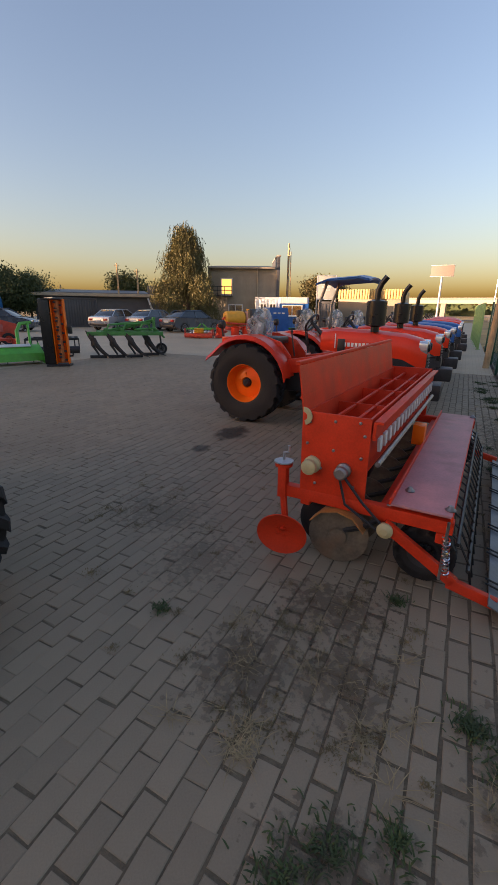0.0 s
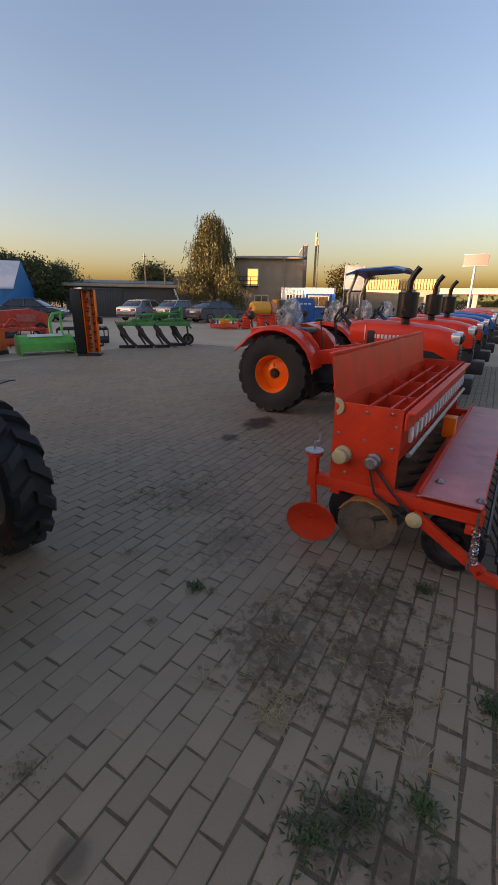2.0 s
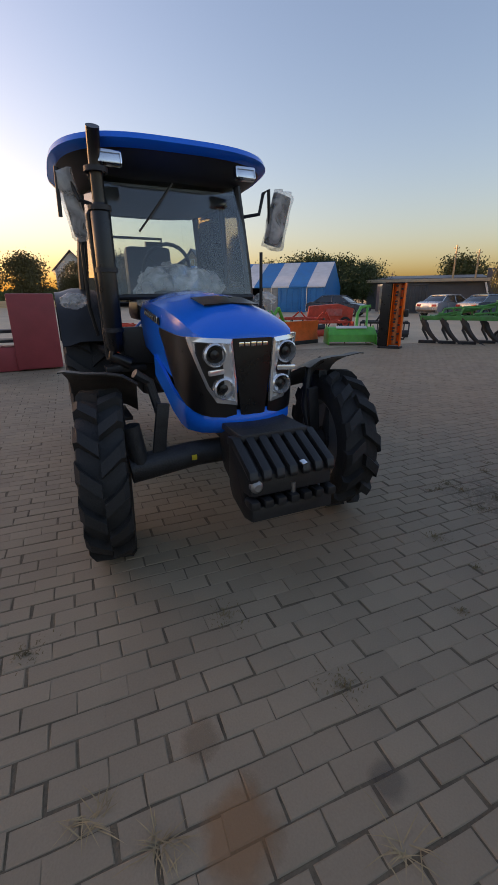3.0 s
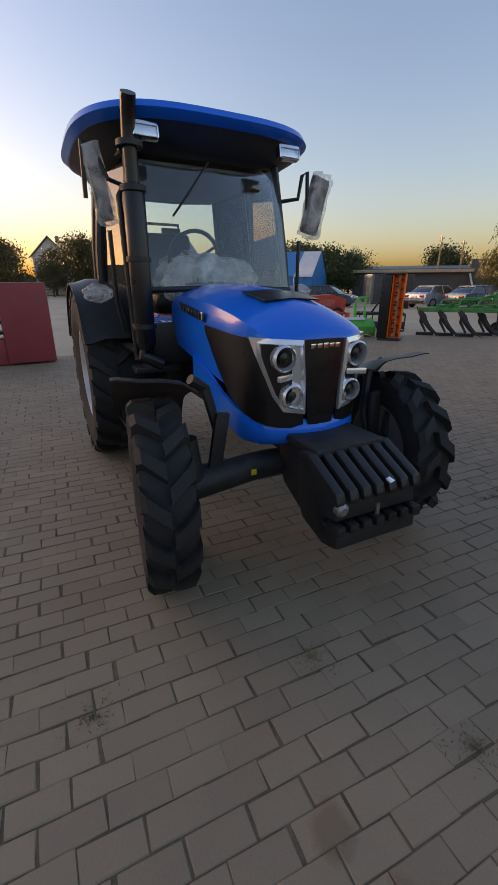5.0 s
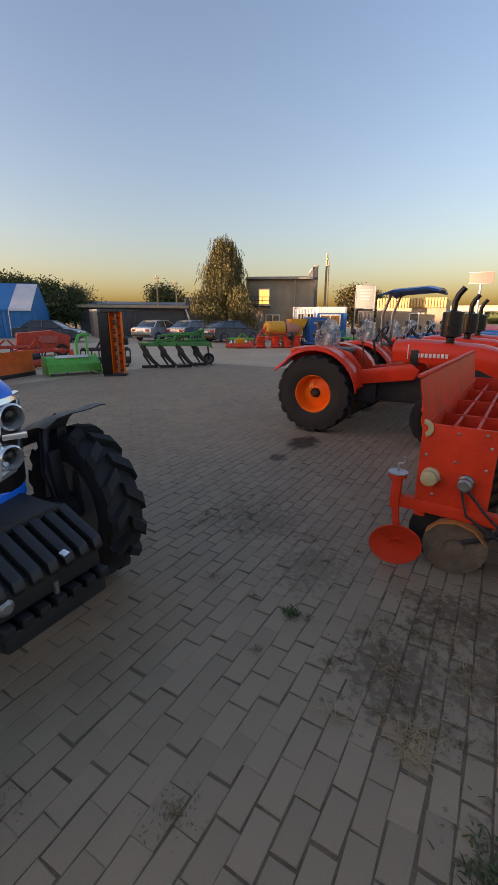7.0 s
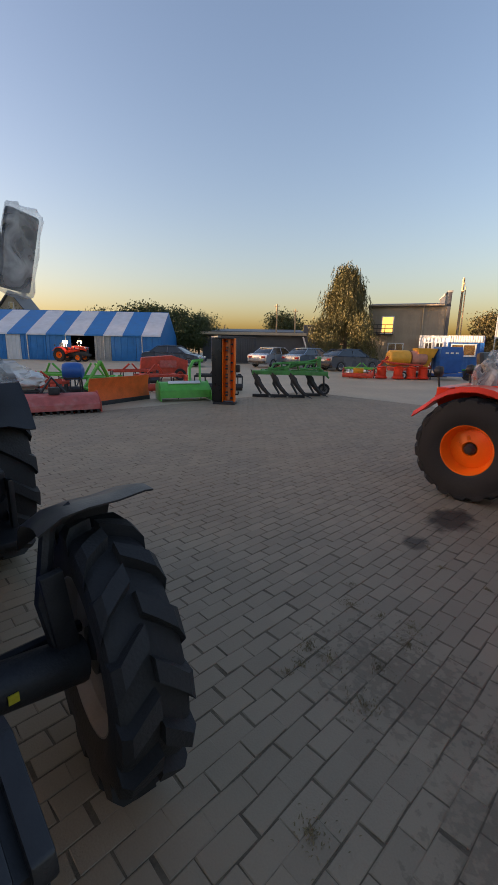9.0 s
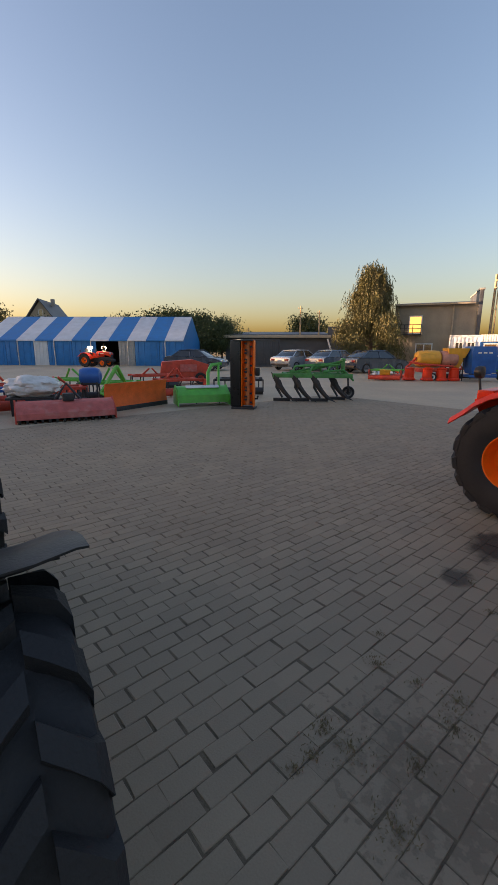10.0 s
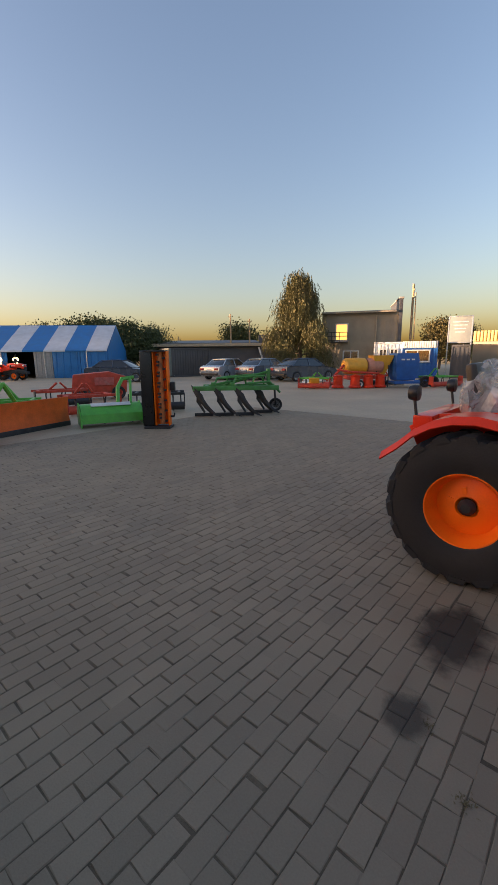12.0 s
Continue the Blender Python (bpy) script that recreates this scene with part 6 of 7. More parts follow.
def plough():
    T = thing("plough", pose(-9.2, 10.3, 0, 0, 0, 44), "green reversible plough with dark steel shares", "plough")
    bm = B()
    box(bm, (0, 0, 0.74), (2.3, 0.12, 0.12), 0.01)
    box(bm, (0.1, 0.6, 0.76), (2.0, 0.1, 0.1), 0.01)
    for x in (-0.8, 0.0, 0.9):
        box(bm, (x, 0.3, 0.75), (0.1, 0.7, 0.1), 0.01)
    part("frame", bm, GREEN_D, T)
    bm = B()
    tube(bm, [(-0.7, 0.1, 0.8), (0.2, 0.2, 0.98), (0.85, 0.3, 1.15)], 0.035, 6)
    tube(bm, [(-0.3, 0.5, 0.8), (0.85, 0.35, 1.12)], 0.035, 6)
    for y in (0.1, 0.5):
        box(bm, (0.9, y, 0.95), (0.06, 0.05, 0.5), 0.008)
    box(bm, (0.9, 0.3, 1.2), (0.08, 0.48, 0.07), 0.01)
    tube(bm, [(0.3, -0.05, 0.86), (0.9, 0.05, 0.9), (1.2, 0.1, 0.6)], 0.03, 6)
    for x in (-0.6, -0.1, 0.4):
        tube(bm, [(x, 0.0, 0.78), (x + 0.1, 0.1, 1.0), (x + 0.35, 0.55, 1.02), (x + 0.4, 0.6, 0.8)], 0.03, 6)
        box(bm, (x, 0.02, 0.84), (0.12, 0.1, 0.12), 0.01)
    tube(bm, [(-0.5, 0.1, 1.0), (0.8, 0.15, 1.05)], 0.025, 6)
    tube(bm, [(-0.25, 0.55, 1.02), (0.85, 0.45, 1.1)], 0.025, 6)
    part("headstock", bm, GREEN_D, T)
    for k in range(4):
        x = -0.95 + 0.55 * k
        y = 0.0 if k < 3 else 0.5
        bm = B()
        secs = []
        for u in range(6):
            f = u / 5
            secs.append([(x + 0.05 + 0.5 * f ** 1.4 - 0.3 * v, y - 0.12 - 0.18 * f + 0.12 * v * v, 0.6 * (1 - f) ** 1.15 + 0.02 + 0.24 * v * (1 - 0.6 * f)) for v in (0, 0.5, 1)] )
        g = secs
        part("mouldboard", sheet(B(), [[(p[0], p[1], max(p[2] - 0.02, 0.0)) for p in r] for r in g], 0.02), IRON, T, "dark curved plough share")
        bm = B()
        tube(bm, [(x - 0.05, y, 0.72), (x - 0.08, y, 0.4), (x + 0.1, y - 0.05, 0.1)], [0.05, 0.045, 0.03], 6)
        box(bm, (x + 0.08, y - 0.03, 0.045), (0.5, 0.03, 0.09), 0.008)
        part("leg", bm, IRON, T)
    wheel(T, "depth_wheel", 1.15, 0.75, 0.2, 0.12, 0.1, STEEL, -1, 0, 0.01, 0.02)
    bm = B()
    tube(bm, [(1.15, 0.68, 0.2), (1.1, 0.62, 0.74)], 0.03, 6)
    part("wheel_arm", bm, IRON, T)


def sprayer():
    T = thing("sprayer", pose(-11.2, 21.4, 0, 0, 0, 47), "red trailed sprayer with yellow tank", "sprayer")
    bm = B()
    secs = []
    for x, k in ((-0.75, 0.75), (-0.65, 0.95), (0, 1.0), (0.3, 0.95), (0.38, 0.75)):
        secs.append([(x, 0.45 * k * math.cos(a), 1.05 + 0.42 * k * math.sin(a)) for a in [2 * math.pi * i / 14 for i in range(14)]])
    part("tank", loft(bm, secs), YELLOW, T, "rounded yellow plastic tank")
    bm = B()
    secs = []
    for x, k in ((0.42, 0.85), (0.5, 0.95), (1.1, 0.95), (1.2, 0.8)):
        secs.append([(x, 0.42 * k * math.cos(a), 1.05 + 0.4 * k * math.sin(a)) for a in [2 * math.pi * i / 12 for i in range(12)]])
    part("drum", loft(bm, secs), mat("faded_pink_drum", (0.55, 0.24, 0.16), 0.55, 0, 0.2), T)
    for x in (-0.5, 0.3, 0.9):
        bm = B()
        box(bm, (x, 0, 0.5), (0.14, 1.0, 0.2), 0.02)
        part("cradle", bm, FAR_RED, T)
    for x, y in ((-1.1, -0.3), (-0.3, -0.5), (0.35, -0.5), (1.0, -0.4)):
        bm = B()
        lathe(bm, [(0, 0.03), (0.3, 0.03), (0.32, 0.08), (0.24, 0.16), (0.22, 0.55), (0.26, 0.6), (0.1, 0.66), (0, 0.66)], 20, "Z", (x, y, 0))
        part("mower_drum", bm, TR_RED, T, "red mower drum")
    bm = B()
    tube(bm, [(-1.2, 0, 0.6), (-0.9, 0, 0.9), (-0.8, -0.2, 1.1)], 0.06, 8)
    tube(bm, [(-1.1, -0.2, 0.9), (-0.6, -0.5, 0.8), (0.9, -0.5, 0.7)], 0.05, 8)
    part("arm", bm, FAR_RED, T)
    wheel(T, "wheel", -0.1, -0.62, 0.2, 0.12, 0.1, WHITE, -1, 0, 0.01, 0.02)


def blue_hopper():
    T = thing("spreader", pose(-9.5, 22.9, 0, 0, 0, 45), "blue steel spreader with yellow hopper beside it", "spreader")
    bm = B()
    secs = [[(x * k, y * k, z) for x, y in ((-0.55, -0.45), (0.55, -0.45), (0.6, 0.45), (-0.6, 0.45))] for z, k in ((0.35, 0.8), (0.6, 0.95), (1.3, 1.05), (1.65, 0.95))]
    part("box", loft(bm, secs), BLUE2, T)
    bm = B()
    for k in range(3):
        box(bm, (-0.25 + 0.25 * k, -0.48, 1.35), (0.16, 0.02, 0.07), 0.004)
    part("marking_bars", bm, WHITE, T)
    bm = B()
    box(bm, (0, -0.1, 0.25), (1.3, 0.9, 0.12), 0.02)
    tube(bm, [(0.4, -0.4, 0.3), (1.2, -0.5, 0.35), (1.5, -0.4, 0.8)], 0.06, 8)
    part("base", bm, BLUE2, T)
    bm = B()
    secs = [[(-1.1 + x * k, 0.2 + y * k, z) for x, y in ((-0.5, -0.4), (0.5, -0.4), (0.5, 0.4), (-0.5, 0.4))] for z, k in ((0.6, 0.35), (1.5, 1.0), (1.56, 1.0))]
    part("hopper", loft(bm, secs), YELLOW, T, "yellow tapered hopper")
    bm = B()
    for x in (-1.4, -0.8):
        for y in (-0.1, 0.5):
            tube(bm, [(x, y, 0), (x, y, 1.1)], 0.03, 6)
    part("stand", bm, IRON, T)
    for x in (0.9, 1.3):
        wheel(T, "wheel", x, -0.5, 0.28, 0.15, 0.16, IRON, -1, 0, 0.01, 0.03)


flail_mower()
dozer_blade()
rotary_tiller()
upright_mower()
plough()
sprayer()
blue_hopper()


def cultivator(m, paint, label, seed, w=1.6, tall=0.8):
    """A framed implement with tines and a three-point headstock."""
    rng = random.Random(seed)
    T = thing("cultivator", m, label, "cultivator", "implements in the yard")
    for y in (-0.35, 0.35):
        bm = B()
        box(bm, (0, y, 0.5), (w, 0.08, 0.08), 0.008)
        part("beam", bm, paint, T)
    for s in (-1, 1):
        bm = B()
        box(bm, (s * w * 0.4, 0, 0.5), (0.08, 0.8, 0.07), 0.008)
        tube(bm, [(s * 0.3, 0.35, 0.5), (s * 0.05, 0.2, tall)], 0.035, 6)
        part("frame_arm", bm, paint, T)
    for k in range(7):
        bm = B()
        x = -w / 2 + w * (k + 0.5) / 7
        y = -0.35 if k % 2 else 0.35
        tube(bm, [(x, y, 0.5), (x, y + 0.14, 0.38), (x, y + 0.1, 0.18), (x, y - 0.08, 0.01)], 0.022, 6)
        part("tine", bm, IRON, T)
    bm = B()
    tube(bm, [(-w / 2, -0.6, 0.16), (w / 2, -0.6, 0.16)], 0.12, 12)
    for s in (-1, 1):
        box(bm, (s * w / 2, -0.5, 0.33), (0.03, 0.3, 0.4), 0.005)
    part("roller", bm, FAR_RED if rng.random() < 0.5 else IRON, T)
    return T


for k, (x, y, rz, p, lb) in enumerate((
        (-12.6, 4.2, 70, FAR_RED, "red cultivator frame with dark tines"), (-12.8, 2.6, 95, BLUE2, "blue cultivator with dark spring tines"), (-13.4, 6.0, 60, GREEN, "green cultivator with roller"),
        (-14.2, 3.2, 100, FAR_RED, "red harrow with worn tines"), (-13.2, 8.2, 80, FAR_RED, "dull red cultivator behind the tiller"), (-12.1, 9.9, 50, IRON, "dark steel cultivator on the paving"),
        (-15.8, 8.6, 75, FAR_RED, "red disc harrow frame on paving"), (-15.5, 5.4, 40, GREEN, "green tined weeder on the paving"), (-14.8, 0.9, 90, FAR_RED, "red frame implement with tines"), (-11.4, 1.4, 85, BLUE2, "blue implement with dark tines"),
        (-10.9, 23.9, 40, FAR_RED, "red implement beside the spreader"), (-8.2, 24.2, 60, GREEN, "green implement near the kiosk"), (-12.6, 19.8, 20, GREEN, "green low implement beside the sprayer"))):
    cultivator(pose(x, y, 0, 0, 0, rz), p, lb, k, 1.5 + 0.1 * (k % 4), 0.75 + 0.08 * (k % 3))
W = thing("wrapped_machine", pose(-11.6, 3.42, 0, 0, 0, 70) @ Matrix.Diagonal((1.2, 1.2, 0.85, 1)), "low machine wrapped in crumpled white plastic film", "wrapped machine")
bm = B()
for sx in (-0.35, 0.35):
    for sy in (-0.2, 0.2):
        tube(bm, [(sx, sy, 0), (sx, sy, 0.5)], 0.03, 6)
box(bm, (0, 0, 0.46), (0.9, 0.5, 0.06), 0.01)
part("frame", bm, IRON, W)
bm = B()
blob(bm, (0, 0, 0.74), (0.5, 0.34, 0.3), 4, 0.12, 31)
part("plastic_film", bm, mat("white_film", (0.62, 0.6, 0.57), 0.3, 0, 0.15, 9, 0.6, 22), W, "crumpled white plastic film")
# red baler-like machine
T = thing("baler", pose(-16.8, 10.6, 0, 0, 0, 62), "dull red baler standing behind the tiller", "baler")
bm = B()
prism(bm, [(-1.0, 0.25), (1.0, 0.25), (1.05, 0.85), (0.4, 1.05), (-0.9, 0.95)], 1.0, "XZ", -0.5, 0.02)
part("body", bm, FAR_RED, T)
bm = B()
box(bm, (0.2, -0.53, 0.7), (0.7, 0.03, 0.3), 0.01)
part("hatch", bm, RED_FADED, T)
for x in (-0.7, 0.7):
    wheel(T, "wheel", x, -0.55, 0.26, 0.14, 0.16, FAR_RED, -1, 0, 0.01, 0.03)
    wheel(T, "wheel", x, 0.55, 0.26, 0.14, 0.16, FAR_RED, 1, 0, 0.01, 0.03)
# blue motor
T = thing("motor_pump", pose(-12.6, 5.1, 0, 0, 0, 60), "blue motor pump on a small stand", "pump")
bm = B()
lathe(bm, [(0, -0.25), (0.2, -0.25), (0.24, -0.15), (0.24, 0.15), (0.2, 0.25), (0.08, 0.3), (0, 0.3)], 18, "X", (0, 0, 0.75))
part("motor", bm, BLUE2, T)
bm = B()
for sx in (-1, 1):
    for sy in (-1, 1):
        tube(bm, [(sx * 0.22, sy * 0.2, 0), (sx * 0.18, sy * 0.15, 0.6)], 0.025, 6)
box(bm, (0, 0, 0.56), (0.44, 0.36, 0.05), 0.008)
part("stand", bm, IRON, T)
# red steel bucket-like body seen beyond the cab tractor
T = thing("loader_body", pose(-9.85, -1.1, 0, 0, 0, 96), "dull red steel loader body standing on end", "loader body")
bm = B()
box(bm, (0.0, -0.35, 0.74), (0.82, 0.7, 1.42), 0.03)
part("upright", bm, mat("dull_red_steel", (0.3, 0.045, 0.05), 0.5, 0, 0.15, 3, 0.08, 40), T)
bm = B()
box(bm, (-0.95, -0.35, 0.24), (1.2, 0.6, 0.46), 0.02)
part("base", bm, MATS["dull_red_steel"], T)
bm = B()
box(bm, (-0.8, -0.35, 0.58), (0.8, 0.5, 0.05), 0.01)
box(bm, (-0.8, -0.35, 0.76), (0.9, 0.4, 0.06), 0.01)
part("rails", bm, IRON, T)
bm = B()
box(bm, (0.22, 0.01, 0.25), (0.08, 0.02, 0.04), 0.004)
part("latch", bm, ZINC, T)
# far red tractor with work lamps lit, at the marquee
t9 = open_tractor("tractor", pose(-36.6, 13.6, 0, 0, 0, 35), TR_RED, "small red tractor with lit lamps before the marquee")
lampm = glow("lit_lamp", (1.0, 0.75, 0.35), 4.0)
for x, y in ((0.6, -0.4), (0.6, -0.1), (1.5, 0.2), (1.5, 0.45)):
    bm = B()
    lathe(bm, [(0, -0.05), (0.11, -0.05), (0.13, 0.02), (0, 0.05)], 12, "Y", (x, y - 0.3, 1.55))
    tube(bm, [(x, y - 0.3, 1.2), (x, y - 0.3, 1.5)], 0.02, 5)
    part("work_lamp", bm, lampm, t9, "lit yellow work lamp")
# rubble and timber behind the plough
rng = random.Random(5)
for k in range(14):
    bm = B()
    blob(bm, (0, 0, 0.08), (rng.uniform(0.15, 0.4), rng.uniform(0.1, 0.3), 0.09), 2, 0.3, k)
    solo("rubble", bm, (CONC, WHITE, FAR_RED)[k % 3], "loose heap of scrap and rubble on the paving", "rubble", "scrap heaps", m=pose(-14.4 + rng.uniform(-1.6, 1.6), 24.0 + rng.uniform(-2.5, 3), 0))
bm = B()
box(bm, (0, 0, 0.25), (0.5, 0.06, 0.62), 0.01, (35, 0, 0))
solo("yellow_plate", bm, YELLOW, "yellow steel plate leaning near the sprayer", "plate", m=pose(-12.4, 19.3, 0.03, 0, 0, 30))

# ---- stains on the paving ----
def stain(name, col, strength, x, y, rx, ry, label, seed, grain=6, ragged=1.0):
    m = bpy.data.materials.new(name)
    m.use_nodes = True
    N, L = m.node_tree.nodes, m.node_tree.links
    b, o = N["Principled BSDF"], N["Material Output"]
    b.inputs["Base Color"].default_value, b.inputs["Roughness"].default_value = (*col, 1), 0.6
    tc, n = N.new("ShaderNodeTexCoord"), N.new("ShaderNodeTexNoise")
    n.inputs["Scale"].default_value, n.inputs["Detail"].default_value = grain, 6
    n.inputs["Roughness"].default_value = 0.55
    L.new(tc.outputs["Object"], n.inputs["Vector"])
    g = N.new("ShaderNodeVectorMath")
    g.operation = "LENGTH"
    sc = N.new("ShaderNodeVectorMath")
    sc.operation = "MULTIPLY"
    sc.inputs[1].default_value = (1 / rx, 1 / ry, 0)
    L.new(tc.outputs["Object"], sc.inputs[0])
    L.new(sc.outputs[0], g.inputs[0])
    s = N.new("ShaderNodeMath")
    s.operation = "SUBTRACT"
    am = N.new("ShaderNodeMath")
    am.operation = "MULTIPLY_ADD"
    L.new(n.outputs["Fac"], am.inputs[0])
    am.inputs[1].default_value, am.inputs[2].default_value = ragged, 0.5 - 0.5 * ragged
    L.new(am.outputs[0], s.inputs[0])
    L.new(g.outputs["Value"], s.inputs[1])
    r = N.new("ShaderNodeMapRange")
    r.inputs["From Min"].default_value, r.inputs["From Max"].default_value = -0.2, 0.1
    r.inputs["To Max"].default_value = strength
    L.new(s.outputs[0], r.inputs["Value"])
    t, ms = N.new("ShaderNodeBsdfTransparent"), N.new("ShaderNodeMixShader")
    L.new(r.outputs[0], ms.inputs[0])
    L.new(t.outputs[0], ms.inputs[1])
    L.new(b.outputs[0], ms.inputs[2])
    L.new(ms.outputs[0], o.inputs[0])
    bm = B()
    vs = [bm.verts.new((rx * 1.15 * math.cos(a), ry * 1.15 * math.sin(a), 0)) for a in [2 * math.pi * k / 20 for k in range(20)]]
    bm.faces.new(vs)
    ob = solo(name, bm, m, label, "stain", "stains on the paving", m=pose(x, y, 0.005 + 0.0007 * seed), smooth=False)
    return ob


stain("oil_stain", (0.04, 0.034, 0.028), 0.6, -2.13, 4.42, 0.3, 0.55, "dark oil stain on the paving under the wheel", 0)
stain("oil_stain", (0.04, 0.034, 0.028), 0.5, -2.13, 3.72, 0.17, 0.2, "small dark oil spots on the paving", 1)
stain("rust_stain", (0.36, 0.17, 0.06), 0.42, -0.53, -0.12, 0.2, 0.17, "rusty orange stain on paving blocks", 2)
stain("rust_stain", (0.25, 0.15, 0.08), 0.3, -0.81, -0.15, 0.12, 0.1, "faint rusty stain on paving blocks", 3)
stain("oil_stain", (0.06, 0.055, 0.05), 0.32, -0.48, 0.33, 0.1, 0.09, "small grey oil drip on the paving", 4)
for k, (x, y, rx, ry) in enumerate(((-0.34, 1.32, 0.36, 0.45), (0.08, 1.42, 0.3, 0.4), (-0.1, 1.85, 0.45, 0.35), (0.8, 1.2, 0.36, 0.8), (0.85, 2.6, 0.3, 0.9), (0.25, 0.78, 0.4, 0.26), (-1.55, 2.3, 0.6, 0.5), (0.7, 0.3, 0.4, 0.5), (-0.95, 1.9, 0.4, 0.5), (0.85, 5.5, 0.3, 2.0))):
    stain("soil_patch", (0.1, 0.068, 0.04), 0.4 if k not in (6, 8) else 0.22, x, y, rx * 0.8, ry * 0.8, "brown soil and litter trodden over the paving blocks", 5 + k, 22, 4.0)
# ---- weeds and straw ----
def tufts(name, spots, blades, length, flat, material, label, seed):
    rng = random.Random(seed)
    verts, faces = [], []
    for (x, y, rad) in spots:
        for i in range(int(blades * rad / 0.1)):
            a, d = rng.uniform(0, 6.283), abs(rng.gauss(0, rad * 0.6))
            p = Vector((x + d * math.cos(a), y + d * math.sin(a), -0.004))
            b = rng.uniform(0, 6.283)
            ll = length * rng.uniform(0.4, 1.3)
            rise = (1 - flat) * rng.uniform(0.5, 1.0) + 0.04
            out = Vector((math.cos(b), math.sin(b), 0))
            q = p + out * ll * 0.5 * (1 - rise * 0.4) + Vector((0, 0, ll * rise * 0.6 + 0.004))
            r = p + out * ll * (1 - rise * 0.5) + Vector((0, 0, ll * rise * (0.7 if flat < 0.5 else 0.3) + 0.006))
            w = Vector((-math.sin(b), math.cos(b), 0)) * (0.0028 if flat < 0.5 else 0.0016)
            k = len(verts)
            verts += [tuple(p - w), tuple(p + w), tuple(q + w), tuple(q - w), tuple(r)]
            faces += [(k, k + 1, k + 2, k + 3), (k + 3, k + 2, k + 4)]
    me = bpy.data.meshes.new(name)
    me.from_pydata(verts, [], faces)
    me.materials.append(material)
    return tagged(new(name, me), label, "weeds", "", "stuff")


GRASS = mat("weed_green", (0.05, 0.078, 0.02), 0.7, 0, 0.4, 8, 0.0)
STRAW = mat("dry_straw", (0.34, 0.25, 0.13), 0.8, 0, 0.35, 8, 0.0)
BROWNW = mat("dead_weed", (0.19, 0.14, 0.065), 0.9, 0, 0.35, 8, 0.0)
rng = random.Random(77)
green = [(0.18, 0.84, 0.13), (0.09, 0.72, 0.12), (0.35, 0.96, 0.07), (0.56, 1.43, 0.08), (-0.88, 1.43, 0.05), (0.45, 0.75, 0.06), (0.55, 1.45, 0.07), (0.76, 1.51, 0.07), (1.0, 2.1, 0.1),
         (0.65, 1.28, 0.06), (0.74, 0.87, 0.1), (0.2, 2.06, 0.06), (0.89, 3.07, 0.12), (0.93, 3.64, 0.12), (0.86, 8.46, 0.2)]
green += [(rng.uniform(0.72, 1.1), rng.uniform(0.4, 11), rng.uniform(0.05, 0.14)) for _ in range(46)]
tufts("weeds", green, 190, 0.042, 0.35, GRASS, "small green weeds growing from the paving joints", 1)
straw = [(-0.34, 1.31, 0.12), (-0.21, 1.01, 0.1), (-0.04, 1.89, 0.06), (0.1, 1.42, 0.1), (0.19, 1.24, 0.08), (-0.05, 1.42, 0.08), (0.78, 1.29, 0.14), (0.78, 1.1, 0.12), (0.82, 1.04, 0.1), (0.74, 1.74, 0.1),
         (0.62, 1.18, 0.06), (-0.19, 1.06, 0.08), (-0.59, -0.34, 0.05), (-0.33, 0.25, 0.04), (-0.72, -0.5, 0.05), (-0.17, 0.98, 0.06)]
straw += [(rng.uniform(0.6, 1.1), rng.uniform(0.4, 8), rng.uniform(0.05, 0.12)) for _ in range(24)]
tufts("dry_grass", straw, 60, 0.1, 0.85, STRAW, "dry straw and dead grass lying on the paving", 2)
dead = [(x, y, 0.09) for x, y in ((-0.34, 1.31), (-0.21, 1.05), (0.1, 1.4), (-0.05, 1.5), (-0.5, 1.5), (-0.3, 1.7), (-1.85, 2.17), (-1.65, 2.3), (-1.68, 2.7), (-2.03, 2.63), (-1.32, 0.1), (-0.8, 0.39), (-1.43, -0.72), (-1.44, 1.49), (-1.59, 2.05), (-1.97, 2.15), (-1.11, 2.26), (-1.63, 2.56))]
dead += [(rng.uniform(-0.6, 0.4), rng.uniform(0.9, 2.0), 0.07) for _ in range(26)]
straw2 = [(rng.uniform(-0.5, 0.4), rng.uniform(0.9, 2.0), 0.05) for _ in range(10)]
tufts('straw', straw2, 40, 0.12, 0.88, STRAW, 'loose dry straw strewn on the paving', 6)
dead += [(rng.uniform(-2.2, 0.8), rng.uniform(1.0, 6), 0.04) for _ in range(50)]
tufts("dead_weeds", dead, 130, 0.019, 0.5, BROWNW, "brown dead weeds in the paving joints", 3)
field = [(rng.uniform(1.3, 9), rng.uniform(0, 13), rng.uniform(0.1, 0.4)) for _ in range(90)]
tufts("field_grass", field, 22, 0.12, 0.35, STRAW, "sparse dry grass on the dirt beyond the fence", 4)

# ---- paving blocks ----
bm = plane_rect(B(), PX0, PX1, PY0, PY1, -0.0045)
soil = solo("floor_bed", bm, SAND, "dark soil bed showing in the paving joints", "pavement", "", "structure")
PW, PL, JW = 0.095, 0.18, 0.003


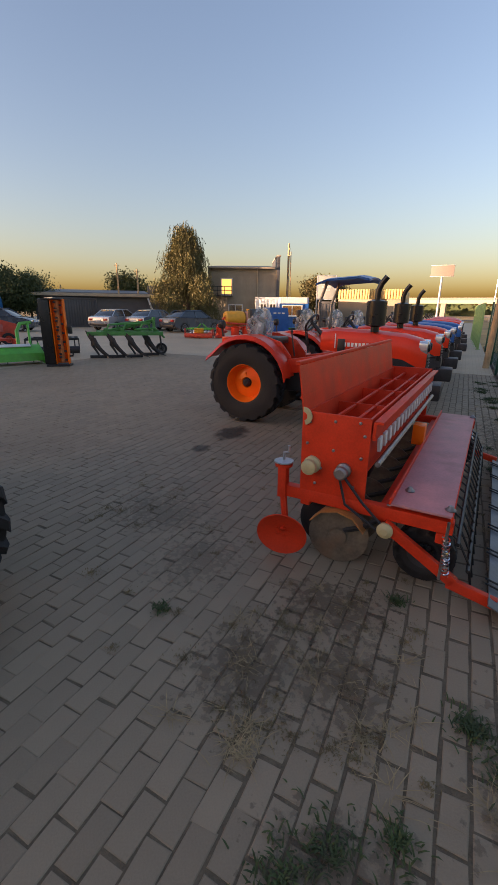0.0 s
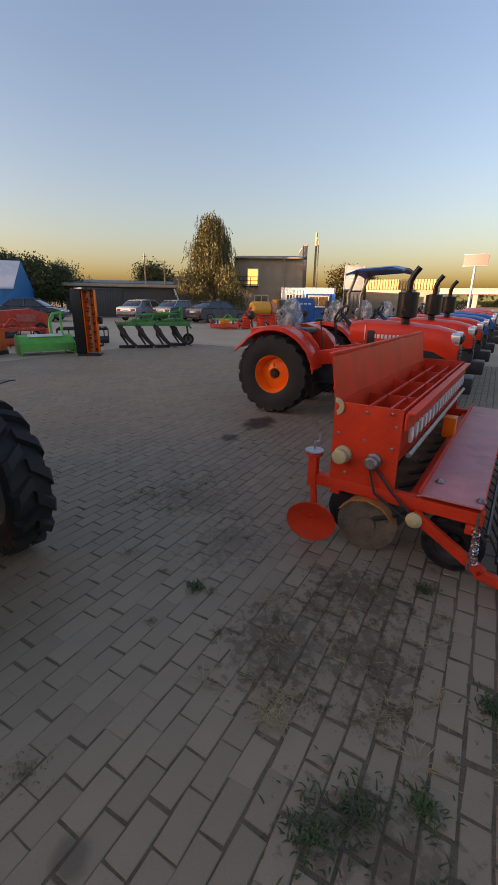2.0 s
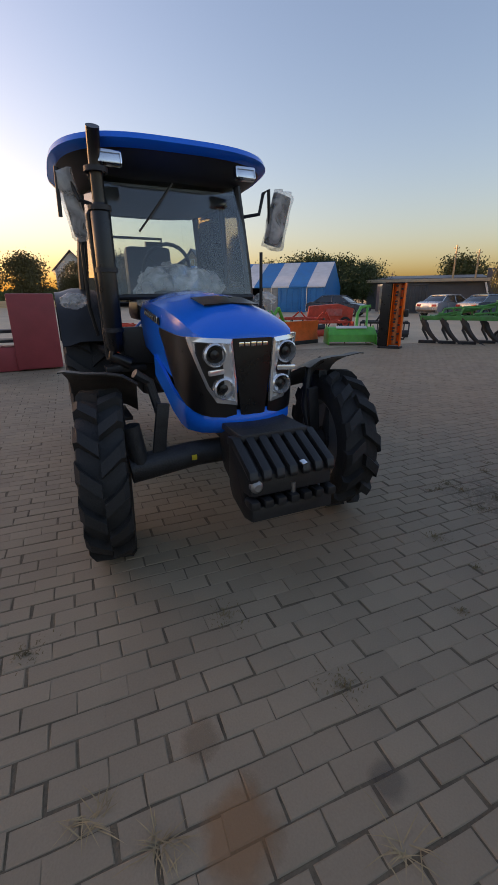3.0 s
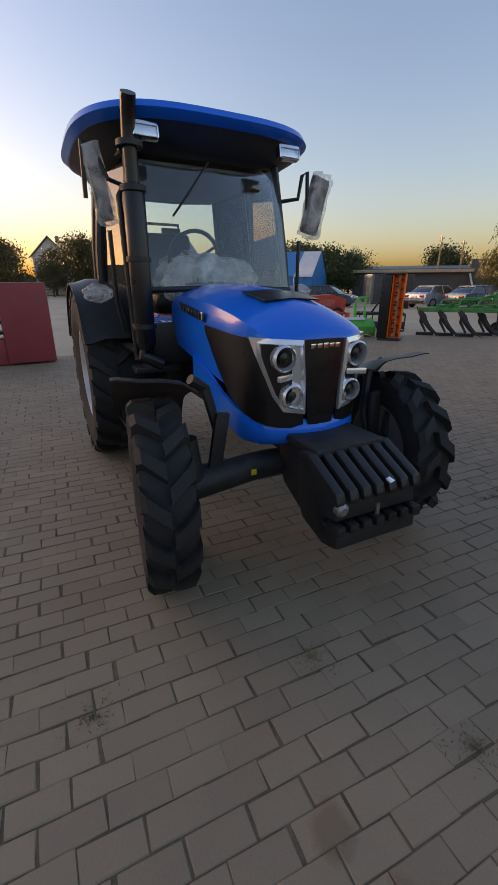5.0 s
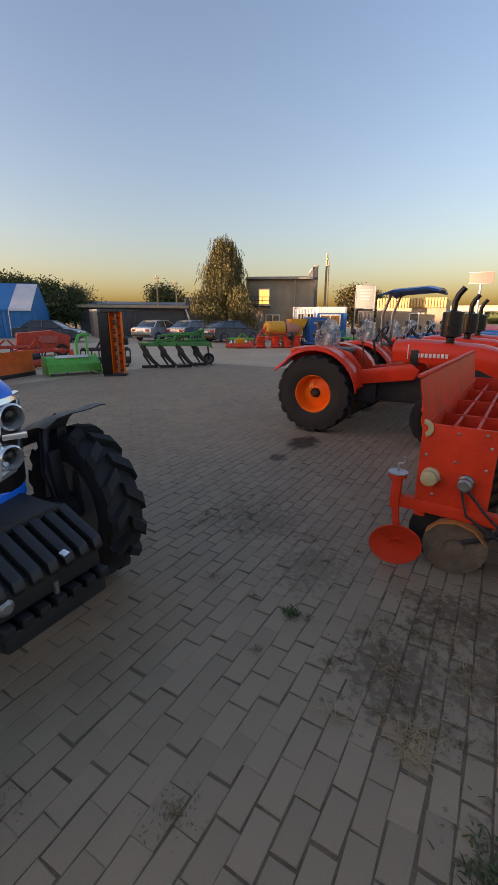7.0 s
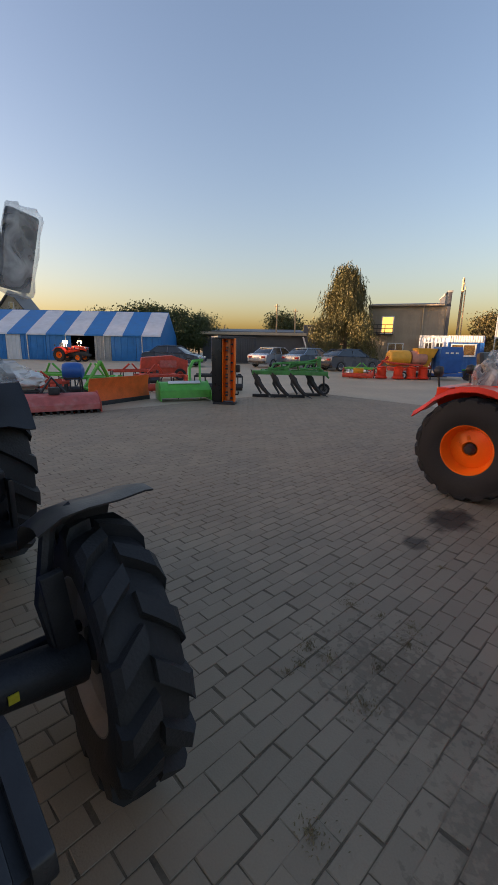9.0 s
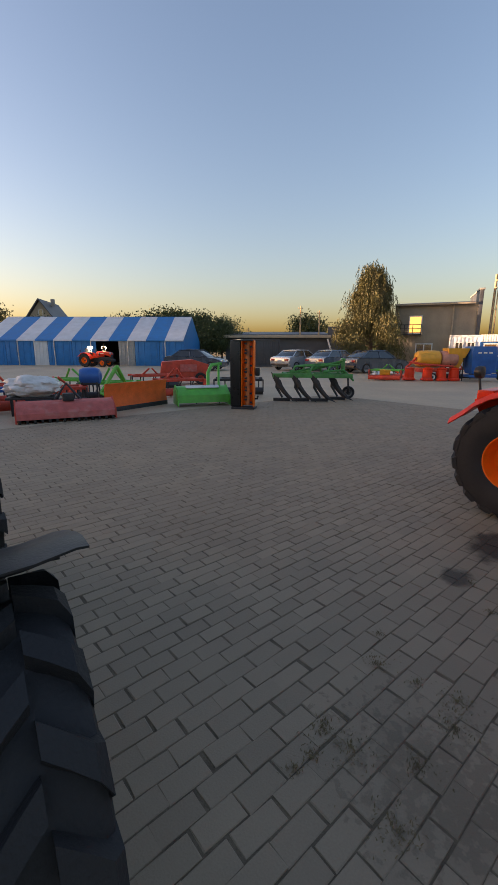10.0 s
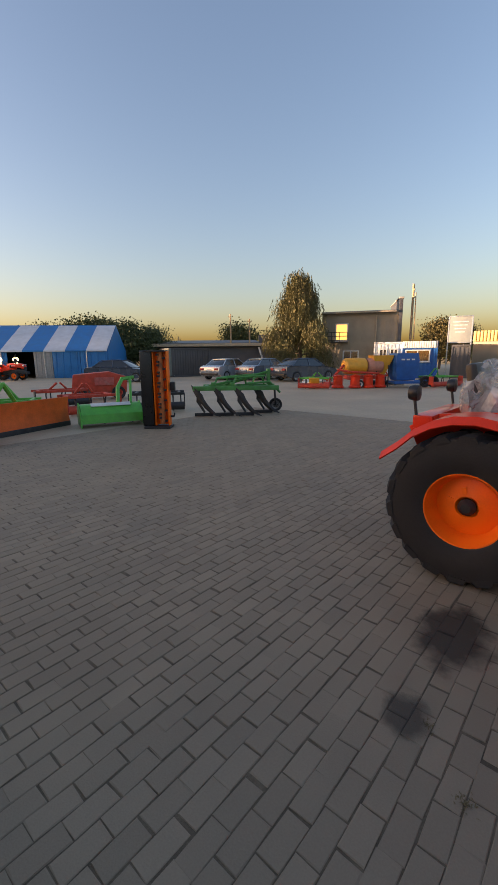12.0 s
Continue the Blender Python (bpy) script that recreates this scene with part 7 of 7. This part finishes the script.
def block(dx, dy, z0=-0.03):
    """A block's corners: a chamfered top, and sides going down into the bed."""
    c = 0.003
    a, b = dx / 2, dy / 2
    v = [(-a, -b, z0), (a, -b, z0), (a, b, z0), (-a, b, z0), (-a, -b, -c), (a, -b, -c), (a, b, -c), (-a, b, -c), (c - a, c - b, 0), (a - c, c - b, 0), (a - c, b - c, 0), (c - a, b - c, 0)]
    f = [(8, 9, 10, 11)]
    for o in (0, 4):
        for k in range(4):
            f.append((o + k, o + (k + 1) % 4, o + 4 + (k + 1) % 4, o + 4 + k))
    return v, f


rng = random.Random(11)
near_meshes = []
for k in range(8):
    near_v, near_f = block(PW - JW - 0.0014 * k, PL - JW - 0.0016 * k)
    # worn corners, no two blocks quite alike
    near_v = [(px + rng.gauss(0, 0.0012), py + rng.gauss(0, 0.0016), pz) for px, py, pz in near_v]
    me = bpy.data.meshes.new("paver")
    me.from_pydata(near_v, [], near_f)
    me.materials.append(PAVER)
    near_meshes.append(me)


def joint_steps(x):
    """How far the joints have opened: closed in the yard, wide beside the fence."""
    return min(max((x + 0.7) / 1.1, 0), 1) * 6


verts, faces = [], []
single = 0
nx = int((PX1 - PX0) / PW)
ny = int((PY1 - PY0) / PL)
for i in range(nx):
    x = PX0 + (i + 0.5) * PW
    for j in range(ny):
        y = PY0 + (j + 0.5 + 0.5 * (i % 2)) * PL
        ox, oy, oz = rng.gauss(0, 0.0016), rng.gauss(0, 0.004), rng.uniform(-0.0025, 0.0)
        tilt = rng.gauss(0, 1.0)
        if -1.3 < x < 0.8 and 0.35 < y < 3.35 and single < 290:
            ob = new("paver", near_meshes[min(7, int(joint_steps(x) + rng.uniform(0, 1.9)))])
            ob.parent = soil
            ob.matrix_local = pose(x + ox, y + oy, oz, rng.gauss(0, 0.4), rng.gauss(0, 0.4), tilt)
            single += 1
            continue
        dl = rng.uniform(-0.006, 0.002)
        gap = joint_steps(x)
        v, f = block(PW - JW - 0.0014 * gap + rng.uniform(-0.004, 0.001), PL - JW - 0.0016 * gap + dl)
        v = [(px + rng.gauss(0, 0.0012), py + rng.gauss(0, 0.0016), pz) for px, py, pz in v]
        k = len(verts)
        c, s = math.cos(radians(tilt)), math.sin(radians(tilt))
        verts += [(x + ox + p[0] * c - p[1] * s, y + oy + p[0] * s + p[1] * c, p[2] + oz) for p in v]
        faces += [tuple(q + k for q in g) for g in f]
me = bpy.data.meshes.new("pavers_rest")
me.from_pydata(verts, [], faces)
me.materials.append(PAVER)
ob = new("paver_field", me)
ob.parent = soil
ob["kind"] = "stuff"
